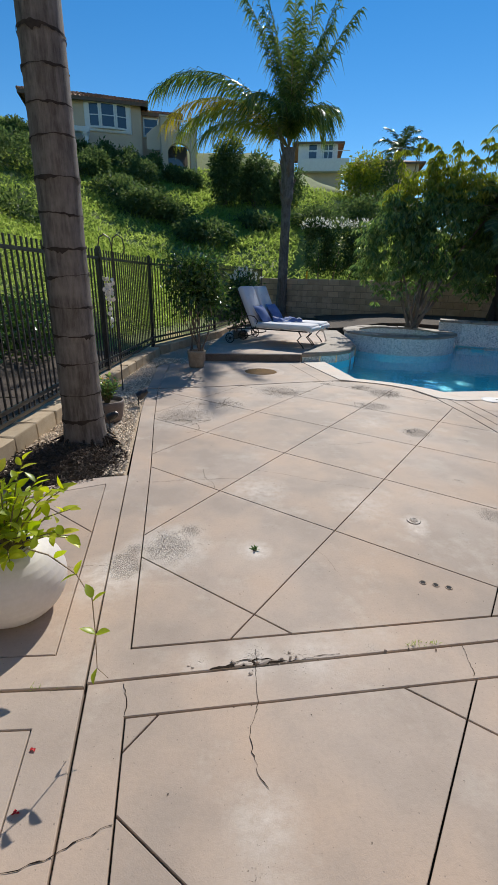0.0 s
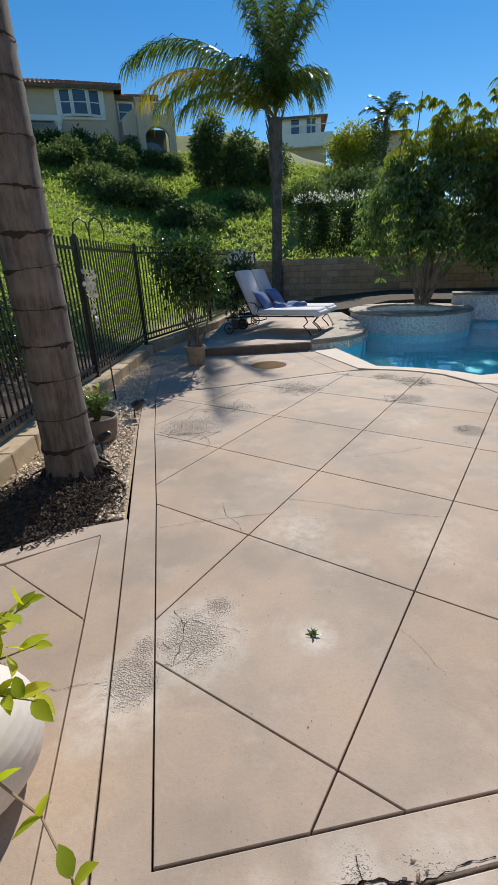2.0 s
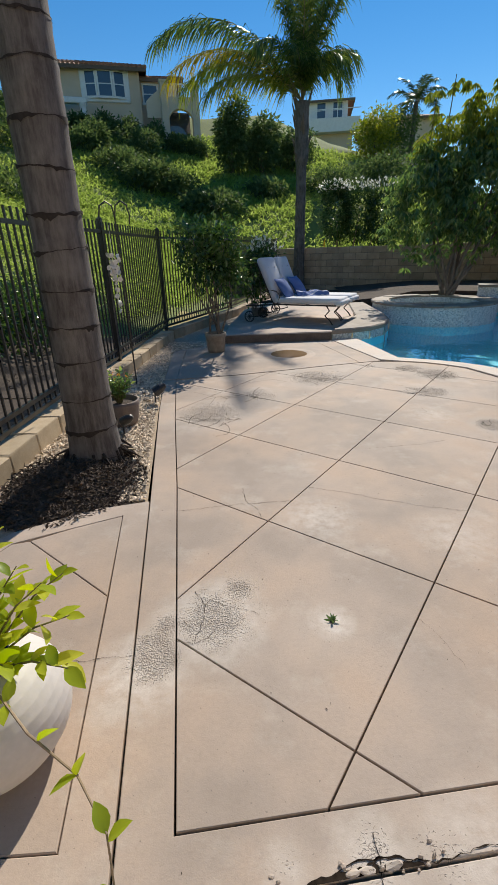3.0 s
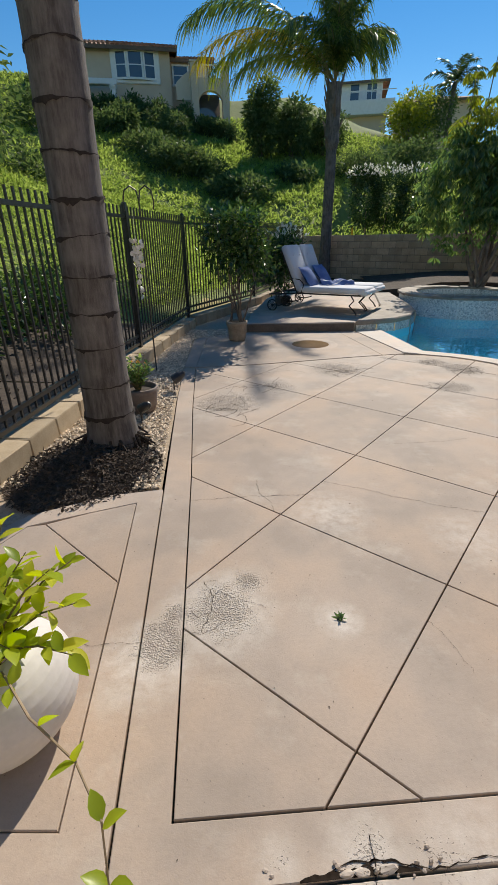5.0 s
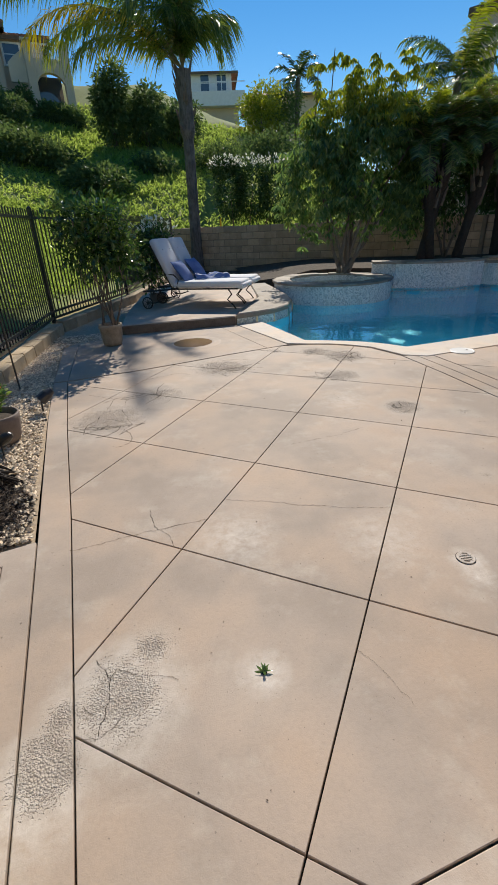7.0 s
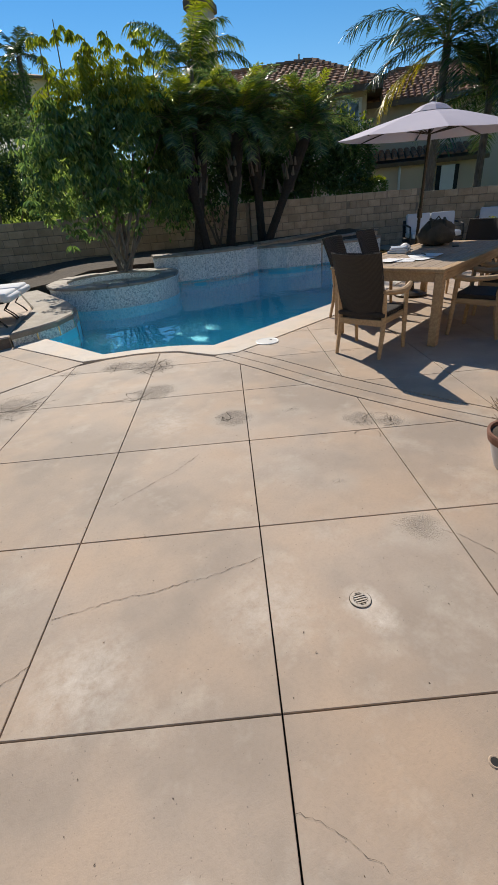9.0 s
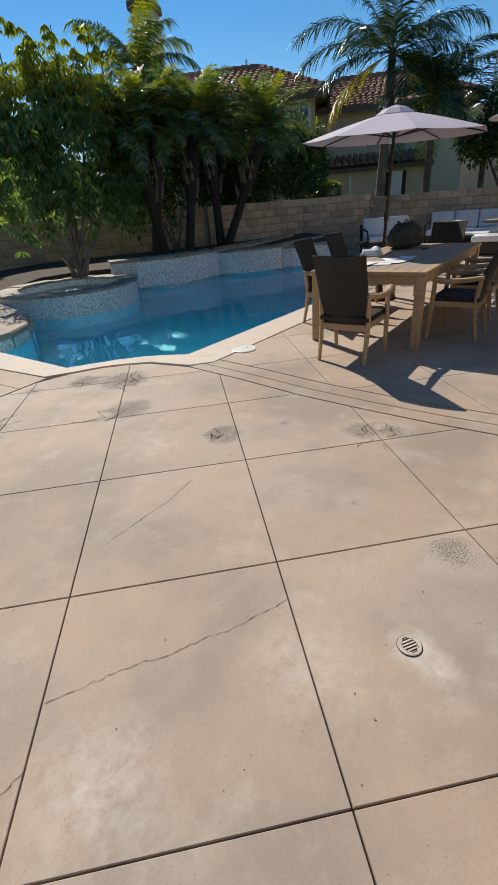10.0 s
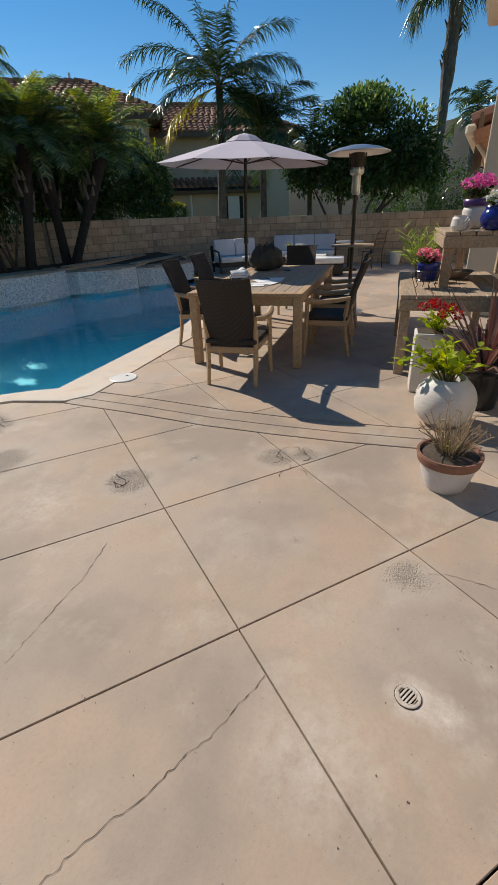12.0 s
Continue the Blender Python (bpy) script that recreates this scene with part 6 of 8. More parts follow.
def crazing(x, y, r, count, seed):
    """A web of short cracks in a worn place, each starting off an earlier one."""
    rnd = random.Random(seed)
    heads = [(x, y)]
    for k in range(count):
        px, py = rnd.choice(heads)
        a = rnd.uniform(0, 6.28)
        line = [(px, py)]
        for _ in range(rnd.randint(2, 4)):
            a += rnd.uniform(-0.7, 0.7)
            px, py = px + 0.25 * r * math.cos(a), py + 0.25 * r * math.sin(a)
            line.append((px, py))
        heads += [p for p in line if math.dist(p, (x, y)) < r]
        crack(line, rnd.choice((0.005, 0.008, 0.011)), seed + k)


for k, (x, y, r, count) in enumerate(((-0.6, 4.6, 0.4, 16), (-0.1, 5.1, 0.35, 10), (0.6, 5.75, 0.38, 14), (2.05, 5.75, 0.32, 12), (1.72, 5.1, 0.25, 9), (1.8, 6.1, 0.25, 9), (1.91, 4.1, 0.15, 9), (2.54, 3.35, 0.15, 8), (2.66, 3.2, 0.14, 6))):
    crazing(x, y, r, count, 200 + 20 * k)


def rubble():
    """Crumbs and broken edge where the border has spalled."""
    rnd = random.Random(2)
    for k in range(26):
        x = rnd.choice((rnd.uniform(-0.15, 0.95), rnd.gauss(0.16, 0.1)))
        y = 1.17 + 0.085 * x + rnd.gauss(0, 0.018)
        s = rnd.uniform(0.003, 0.008) if k > 5 else rnd.uniform(0.006, 0.01)
        bm = bmesh.new()
        bmesh.ops.create_icosphere(bm, subdivisions=1, radius=s, matrix=pose(x, y, s * 0.25, rnd.uniform(0, 90), rnd.uniform(0, 90), 0) @ Matrix.Diagonal((1.5, 1, 0.5, 1)))
        part("concrete_crumb", bm, M["deck"], pavement)


rubble()


def broken_edge():
    """The pocket broken out of the border's edge, with loose chunks in it."""
    rnd = random.Random(14)
    low, high = [], []
    bm = bmesh.new()
    for k in range(25):
        x = -0.06 + 0.3 * k / 24
        y = 1.083 + (x + 0.53) * 0.1272
        rise = (0.004 + 0.014 * math.sin(math.pi * k / 24) ** 0.6) * rnd.uniform(0.55, 1.1)
        low.append(bm.verts.new((x, y - 0.002, 0.0018)))
        high.append(bm.verts.new((x, y + rise, 0.0018)))
    for k in range(24):
        bm.faces.new((low[k], low[k + 1], high[k + 1], high[k]))
    part("broken_pocket", bm, M["crack"], pavement)
    for x, s in ((0.05, 0.018), (0.1, 0.02), (0.155, 0.021)):
        bm = bmesh.new()
        y = 1.083 + (x + 0.53) * 0.1272 + 0.006
        bmesh.ops.create_icosphere(bm, subdivisions=2, radius=s, matrix=pose(x, y, 0.0, rnd.uniform(-20, 20), rnd.uniform(-20, 20), 8) @ Matrix.Diagonal((1.5, 0.5, 0.35, 1)))
        for v in bm.verts:
            v.co += Vector((rnd.uniform(-0.002, 0.002), rnd.uniform(-0.002, 0.002), rnd.uniform(-0.0015, 0.0015)))
        part("concrete_chunk", bm, M["deck"], pavement)


broken_edge()


def drain(x, y, r=0.039):
    d = thing("floor_drain", "round slotted floor drain set in the concrete deck", "drain", m=pose(x, y, 0, 0, 0, -25))
    part("gap", lathe(bmesh.new(), [(r + 0.0058, 0.0022), (r + 0.001, 0.0022)], 32), M["crack"], d, "dark gap round the grate")
    part("rim", lathe(bmesh.new(), [(r + 0.004, 0.001), (r + 0.003, 0.005), (r, 0.006), (r - 0.011, 0.006), (r - 0.012, 0.003)], 32), M["deck"], d, "concrete-coloured grate rim")
    # A flat dark disc paints the shade down the well.
    part("well", lathe(bmesh.new(), [(r - 0.01, 0.0028), (0, 0.0028)], 32), M["crack"], d, "flat dark disc for the shaded drain well")
    for k in range(-3, 3):
        off = (k + 0.5) * 0.0115
        h = math.sqrt(max(0.0001, (r - 0.008) ** 2 - off ** 2))
        part("bar", boxed((2 * h, 0.0068, 0.003), pose(0, off, 0.0045), 0.0008), M["deck"], d)


drain(1.205, 2.315)
for x, y in ((1.02, 1.69), (1.08, 1.67), (1.14, 1.65)):
    h = thing("core_hole", "small round drilled hole in the concrete", "hole", "drilled holes", m=pose(x, y, 0))
    # Dark disc on the surface stands for the shaded bore.
    part("well", lathe(bmesh.new(), [(0.013, 0.003), (0, 0.003)], 18), M["dark"], h)
    part("rim", lathe(bmesh.new(), [(0.013, 0.003), (0.016, 0.004), (0.019, 0.001)], 18), M["deck"], h)
s = thing("skimmer_lid", "round white plastic skimmer lid beside the pool", "skimmer lid", m=pose(3.47, 5.5, 0))
part("lid", lathe(bmesh.new(), [(0.14, 0.001), (0.14, 0.008), (0.132, 0.012), (0.12, 0.009), (0, 0.011)], 36), M["plastic"], s)
# Finger hole's inner shade, painted as a dark disc.
part("finger_hole", lathe(bmesh.new(), [(0.014, 0.0125), (0, 0.0125)], 12, pose(0.06, 0, 0)), M["dark"], s)
s = thing("puddle", "shallow brown puddle in a round concrete recess", "puddle", m=pose(0.41, 7.16, 0))
part("wet_patch", lathe(bmesh.new(), [(0.27, 0.003), (0, 0.003)], 40), M["puddle"], s)
part("rim", lathe(bmesh.new(), [(0.27, 0.0025), (0.3, 0.006), (0.37, 0.004), (0.4, 0.001)], 40), M["deck"], s)
w = thing("weed", "small green weed growing from a hole in the deck", "weed", m=pose(0.147, 1.97, 0))
n = 15
a = RNG.random(n) * 6.28
# Dark disc paints the shaded hole that the weed grows from.
part("dark_spot", lathe(bmesh.new(), [(0.012, 0.003), (0, 0.003)], 12), M["dark"], w)
leaves("leaves", np.zeros((n, 3)) + (0, 0, 0.005), np.stack([np.cos(a), np.sin(a), RNG.uniform(0.1, 0.9, n)], 1), RNG.uniform(0.016, 0.036, n), 0.01, M["leaf_umbrella"], w, rich=True)
for x, y, s, g in ((0.82, 1.275, 0.018, 14), (0.9, 1.285, 0.015, 10), (-0.72, 1.06, 0.012, 9)):
    w = thing("grass_tuft", "tiny grass tuft in the deck joint", "grass", "joint weeds", m=pose(x, y, -0.005))
    leaves("blades", RNG.normal(size=(g, 3)) * (0.03, 0.006, 0.001), RNG.normal(size=(g, 3)) * (0.5, 0.4, 0.2) + (0, 0, 0.8), s * 1.6, 0.003, M["leaf_cover"], w)
for x, y, c in ((-0.62, 0.83, "petal_red"), (-0.59, 0.64, "petal_red"), (-0.7, 0.7, "petal_red")):
    p = thing("fallen_petal", "small red petal fallen on the concrete", "petal", "fallen petals", m=pose(x, y, 0.004))
    leaves("petal", np.zeros((3, 3)), RNG.normal(size=(3, 3)) * (1, 1, 0.15), 0.014, 0.011, M[c], p)


def litter():
    """Grit, seeds and crumbs strewn on the deck."""
    n = 300
    x, y = RNG.uniform(-0.9, 3.2, n), RNG.uniform(0.4, 5.5, n)
    s = RNG.uniform(0.0008, 0.0024, n)
    base = np.stack([x, y, np.full(n, 0.002)], 1)
    way = RNG.normal(size=(n, 3)) * (1, 1, 0.12)
    tagged(leaves("deck_litter", base, way, s * 4, s * 2, M["mulch"]), "dark grit and dry bits strewn on the deck", "litter", kind="stuff")


litter()


# ---- gravel and mulch along the fence ----
def pebbles(name, label, mat, count, where, size, flat=0.6):
    verts, faces = [], []
    shape = np.array([(1, 0, 0), (-1, 0, 0), (0, 1, 0), (0, -1, 0), (0, 0, 1), (0.55, 0.6, -0.4), (-0.5, -0.6, -0.4)], float)
    tri = [(0, 2, 4), (2, 1, 4), (1, 3, 4), (3, 0, 4), (0, 5, 2), (1, 6, 3)]
    for k in range(count):
        x, y, z = where()
        s = size * RNG.uniform(0.5, 1.4)
        a = RNG.random() * 6.28
        c, sn = math.cos(a), math.sin(a)
        v = shape * RNG.uniform(0.6, 1.25, (7, 3)) * s * (1.25, 0.9, flat)
        v = np.stack([v[:, 0] * c - v[:, 1] * sn + x, v[:, 0] * sn + v[:, 1] * c + y, v[:, 2] + z], 1)
        b = len(verts)
        verts += v.tolist()
        faces += [(p + b, q + b, r + b) for p, q, r in tri]
    return tagged(raw(name, verts, faces, M[mat]), label, "gravel", kind="stuff")


def border_x(y):
    return float(np.interp(y, [2.98, 4.74, 6.2, 7.53, 7.8], [-0.86, -1.12, -1.28, -1.42, -1.25]))


def curb_x(y):
    return float(np.interp(y, [2.0, 3.75, 6.35, 8.95, 10.9, 12.85], [-2.0, -1.93, -1.78, -1.6, -0.7, 0.2]))


def gravel_spot():
    while True:
        y = 3.0 + 5.4 * RNG.random() ** 1.2
        x = RNG.uniform(curb_x(y), border_x(y) if y < 7.7 else -0.65)
        if math.hypot(x + 1.36, y - 3.64) > 0.28:
            return x, y, -0.012 + 0.01 * RNG.random()


def mulch_spot():
    a, r = RNG.random() * 6.28, 0.6 * RNG.random() ** 0.55
    x, y = -1.42 + 0.85 * r * math.cos(a), 3.26 + 0.95 * r * math.sin(a)
    return min(x, border_x(max(y, 3.0)) - 0.02), y, 0.13 * math.exp(-((r / 0.36) ** 2)) - 0.02


pebbles("gravel", "pale tan pea gravel along the fence", "gravel", 9000, gravel_spot, 0.015)
# low mound of soil round the palm's foot
mound = bmesh.new()
rings = []
for r in (0.0, 0.12, 0.22, 0.34, 0.46, 0.58):
    rings.append([mound.verts.new((-1.42 + 0.85 * r * math.cos(a), 3.26 + 0.95 * r * math.sin(a), -0.026 + 0.12 * math.exp(-((r / 0.36) ** 2)) + 0.02 * noise.noise(Vector((6 * r * math.cos(a), 6 * r * math.sin(a), 0))))) for a in (2 * math.pi * k / 28 for k in range(28))])
for ra, rb in zip(rings, rings[1:]):
    for k in range(28):
        mound.faces.new((ra[k], rb[k], rb[(k + 1) % 28], ra[(k + 1) % 28]))
for v in mound.verts:
    v.co.x = min(v.co.x, border_x(max(v.co.y, 3.0)) - 0.012)
    if v.co.y < 3.0:
        v.co.y = max(v.co.y, 2.62 + 0.4 * max(0, v.co.x + 1.5))
tagged(part("soil_mound", mound, M["soil"], smooth=True), "dark soil mound round the palm's foot", "soil", kind="structure")
n = 7500
pts = np.array([mulch_spot() for _ in range(n)])
ok = (pts[:, 1] > 2.62 + 0.4 * np.maximum(0, pts[:, 0] + 1.5))
pts = pts[ok]
tagged(leaves("mulch", pts, RNG.normal(size=(len(pts), 3)) * (1, 1, 0.35), RNG.uniform(0.025, 0.06, len(pts)), RNG.uniform(0.008, 0.02, len(pts)), M["mulch"]), "dark shredded bark mulch round the palm", "mulch", kind="stuff")
far = np.array([(x, y, max(-0.02, hill_height(x, y) + 0.03)) for x, y in ((RNG.uniform(-5.2, -2.0), RNG.uniform(0, 9.5)) for _ in range(5200)) if away(x, y) > 0.1])
tagged(leaves("mulch", far, RNG.normal(size=(len(far), 3)) * (1, 1, 0.4), RNG.uniform(0.04, 0.11, len(far)), 0.03, M["mulch"]), "dry leaf litter behind the fence", "leaf litter", kind="stuff")


# ---- pots and plants ----
def ribbed(profile, amp, pitch):
    """A profile with fine turned grooves."""
    out = []
    for (r0, z0), (r1, z1) in zip(profile, profile[1:]):
        n = max(1, int(math.dist((r0, z0), (r1, z1)) / (pitch / 2)))
        out += [(r0 + (r1 - r0) * k / n + (amp if k % 2 else 0), z0 + (z1 - z0) * k / n) for k in range(n)]
    out.append(profile[-1])
    return out


def globe(r, h, mouth):
    """A round-bellied pot's outline, base to lip and down inside."""
    p = [(0, 0), (r * 0.5, 0.0)]
    for k in range(1, 13):
        a = -1.15 + 2.15 * k / 12
        p.append((max(mouth, r * math.cos(a) ** 0.8), h * 0.5 + h * 0.5 * math.sin(a) / math.sin(1.15)))
    return p


def pot(name, label, m, profile, mat, soil_z, soil_r, sides=40, inner=True):
    ob = thing(name, label, "plant pot", m=m)
    part("bowl", lathe(bmesh.new(), profile, sides), M[mat], ob, smooth=True)
    part("soil", lathe(bmesh.new(), [(soil_r, soil_z), (soil_r * 0.6, soil_z + 0.012), (0, soil_z + 0.016)], 24), M["soil"], ob, "dark potting soil")
    return ob


def sprays(parent_name, label, category, root, shoots, leaf, mat, per=9, seed=1, rich=True):
    """A leafy plant: bent shoots with leaves along them. shoots: tip offsets from the root."""
    rnd = random.Random(seed)
    ob = thing(parent_name, label, category, m=pose(*root))
    bm = bmesh.new()
    bases, ways, sizes = [], [], []
    for t in shoots:
        tip = Vector(t)
        mid = tip * 0.5 + Vector((0, 0, tip.length * 0.16))
        pts = [Vector((tip.x * 0.1, tip.y * 0.1, 0)), mid * 0.6, mid + (tip - mid) * 0.3, tip]
        tube(bm, pts, [0.005, 0.004, 0.003, 0.0015], 5)
        for k in range(per):
            f = 0.25 + 0.75 * (k + rnd.random() * 0.5) / per
            i = min(2, int(f * 3))
            p = pts[i].lerp(pts[i + 1], f * 3 - i)
            a = k * 2.4 + rnd.random()
            d = (pts[i + 1] - pts[i]).normalized()
            bases.append(tuple(p))
            ways.append((math.cos(a) + d.x * 0.9, math.sin(a) + d.y * 0.9, d.z * 0.9 + rnd.uniform(-0.3, 0.5)))
            sizes.append(rnd.uniform(0.7, 1.2))
    part("stem", bm, M["stem"], ob, "thin green stems")
    s = np.array(sizes)
    leaves("leaves", bases, ways, leaf[0] * s, leaf[1] * s, M[mat], ob, rich=rich)
    return ob


def fan(n, reach, rise, seed, flat=0.0):
    rnd = random.Random(seed)
    out = []
    for k in range(n):
        a, r = 2.4 * k + rnd.random(), reach * (0.25 + 0.75 * rnd.random())
        out.append((r * math.cos(a), r * math.sin(a), rise * rnd.uniform(0.45, 1.0) - flat * r))
    return out


def blossoms(parent, heads, r, petals, mat, name="blossom"):
    """Flower heads: balls of small petals."""
    for h in heads:
        c = np.zeros((petals, 3)) + h
        d = unit(RNG.normal(size=(petals, 3)))
        leaves(name, c + d * r * 0.55, d + 0.5 * RNG.normal(size=(petals, 3)), r * 0.7, r * 0.6, M[mat], parent)


white = globe(0.228, 0.345, 0.10)
wp = pot("ribbed_pot", "round white ribbed ceramic pot on the deck", pose(-0.975, 1.49, 0), [*ribbed(white, 0.0014, 0.008), (0.106, 0.35), (0.096, 0.352)], "white_pot", 0.3, 0.088, 56)
part("inner_glaze", lathe(bmesh.new(), [(0.096, 0.352), (0.091, 0.348), (0.088, 0.32), (0.086, 0.295)], 40), M["blue_pot"], wp, "dark blue glazed inside")
sprays("lime_shrub", "yellow-green shrub growing in the white ribbed pot", "plant", (-0.975, 1.49, 0.3), [*fan(13, 0.2, 0.4, 4), (0.3, -0.05, 0.12), (0.33, -0.1, 0.16), (0.26, 0.14, 0.28), (0.3, 0.02, 0.22), (0.18, -0.12, 0.2), (0.08, 0.12, 0.42), (-0.05, 0.1, 0.4), (0.22, 0.06, 0.3), (0.12, -0.2, 0.1), (0.0, -0.2, 0.18)], (0.074, 0.036), "leaf_lime", 11, 3)
# one long shoot arches out of the pot and hangs over the deck
v = thing("trailing_shoot", "long leafy shoot arching out of the white pot over the deck", "plant", m=pose(-0.955, 1.5, 0.3))
line = [Vector(p) for p in ((0.03, -0.04, 0.0), (0.15, -0.16, 0.13), (0.3, -0.3, 0.2), (0.42, -0.36, 0.16), (0.497, -0.44, 0.12), (0.515, -0.495, 0.014), (0.52, -0.53, -0.1), (0.56, -0.545, -0.13))]
part("stem", tube(bmesh.new(), line, [0.0035, 0.0032, 0.003, 0.0027, 0.0024, 0.002, 0.0016, 0.0012], 6), M["twig"], v, "thin brown stem")
bases, ways = [], []
for k, (f, way) in enumerate(((1.2, (0.2, 0.7, 0.7)), (1.25, (0.3, -0.8, 0.2)), (2.2, (0.8, 0.3, 0.6)), (3.0, (0.2, 0.3, 1.0)), (3.0, (-0.9, -0.4, -0.1)), (4.0, (-0.4, 0.5, 0.6)), (4.1, (0.5, 0.2, 0.5)), (5.0, (-0.8, 0.1, 0.5)), (5.0, (0.8, -0.1, 0.5)), (6.0, (-0.3, -0.2, -0.7)))):
    i = int(f)
    bases.append(tuple(line[i].lerp(line[min(i + 1, 7)], f - i)))
    ways.append(way)
leaves("leaves", bases, ways, 0.058, 0.033, M["leaf_lime"], v, rich=True)

p = pot("flower_pot", "weathered brown round pot on the gravel", pose(-1.36, 4.4, -0.02), [(0, 0), (0.12, 0), (0.145, 0.06), (0.165, 0.2), (0.17, 0.24), (0.155, 0.245), (0.145, 0.2)], "grey_pot", 0.2, 0.15, 28)
f = sprays("flower_plant", "small leafy plant with orange and yellow flowers", "plant", (-1.36, 4.4, 0.18), fan(26, 0.2, 0.3, 7), (0.055, 0.026), "leaf_umbrella", 11, 8)
blossoms(f, [(0.02, 0.0, 0.27), (0.08, 0.03, 0.25), (-0.05, 0.06, 0.27), (0.0, -0.07, 0.25)], 0.014, 14, "petal_orange")
blossoms(f, [(-0.13, -0.03, 0.1), (-0.1, -0.1, 0.08)], 0.02, 12, "petal_red")
p = pot("carved_pot", "carved stone pot at the corner of the deck", pose(-0.7, 7.48, 0), [(0, 0), (0.12, 0), (0.135, 0.05), (0.15, 0.22), (0.165, 0.25), (0.165, 0.29), (0.145, 0.29), (0.135, 0.24)], "stone_pot", 0.25, 0.14, 26)
pot("plain_pot", "dark glazed pot by the fence", pose(0.05, 10.6, 0.0), [(0, 0), (0.13, 0), (0.17, 0.25), (0.18, 0.28), (0.16, 0.28), (0.15, 0.22)], "grey_pot", 0.22, 0.155, 22)
for x, y, s, ang in ((-1.17, 4.98, 1.0, 30), (-1.28, 4.13, 0.8, -20)):
    g = thing("path_light", "small black hooded garden spot light on a stake", "garden light", "path lights", m=pose(x, y, -0.02, 0, 0, ang))
    part("stake", tube(bmesh.new(), [(0, 0, 0), (0, 0, 0.1), (0.02, 0, 0.16)], 0.008, 8), M["metal"], g)
    part("hood", lathe(bmesh.new(), [(0.0, 0.1), (0.03, 0.085), (0.05, 0.03), (0.055, -0.05), (0.045, -0.05), (0.0, 0.05)], 16, pose(0.04, 0, 0.15, 0, 60, 0) @ Matrix.Diagonal((s, s, s, 1))), M["metal"], g, "black spotlight hood")
# crook with the shell wind chime
k = thing("shepherd_hook", "black double shepherd's hook standing in the gravel", "plant hook", m=pose(-1.55, 5.75, 0))
part("pole", tube(bmesh.new(), [(0, 0, -0.02), (0, 0, 1.75)], 0.009, 8), M["metal"], k)
for s in (-1, 1):
    part("crook", tube(bmesh.new(), [(0, 0, 1.55), (0, 0, 1.8), (0.02 * s, 0, 1.9), (0.08 * s, -0.01, 1.94), (0.14 * s, -0.02, 1.9), (0.16 * s, -0.02, 1.8), (0.15 * s, -0.02, 1.72)], 0.008, 8), M["metal"], k)
c = thing("wind_chime", "white capiz shell wind chime hanging from the hook", "wind chime", m=pose(-1.62, 5.72, 0))
part("cord", tube(bmesh.new(), [(0, 0, 1.72), (0, 0, 0.86)], 0.002, 5), M["shell"], c)
rnd = random.Random(6)
z = 1.42
while z > 0.84:
    wide = 0.075 if z > 1.18 else 0.02
    for j in range(7 if z > 1.18 else 2):
        a = rnd.uniform(0, 6.28)
        part("shell", lathe(bmesh.new(), [(0, -0.003), (0.024, -0.001), (0.028, 0), (0.024, 0.001), (0, 0.003)], 10, pose(wide * rnd.random() * math.cos(a), wide * rnd.random() * math.sin(a), z + rnd.uniform(-0.02, 0.02), rnd.uniform(50, 130), 0, rnd.uniform(0, 180))), M["shell"], c)
    z -= 0.055 if z > 1.18 else 0.07
st = thing("marker_stake", "yellow marker stake at the foot of the hill", "stake", m=pose(2.75, 18.9, 0.3))
part("stake", boxed((0.06, 0.03, 1.5), pose(0, 0, 0.75)), M["yellow"], st)


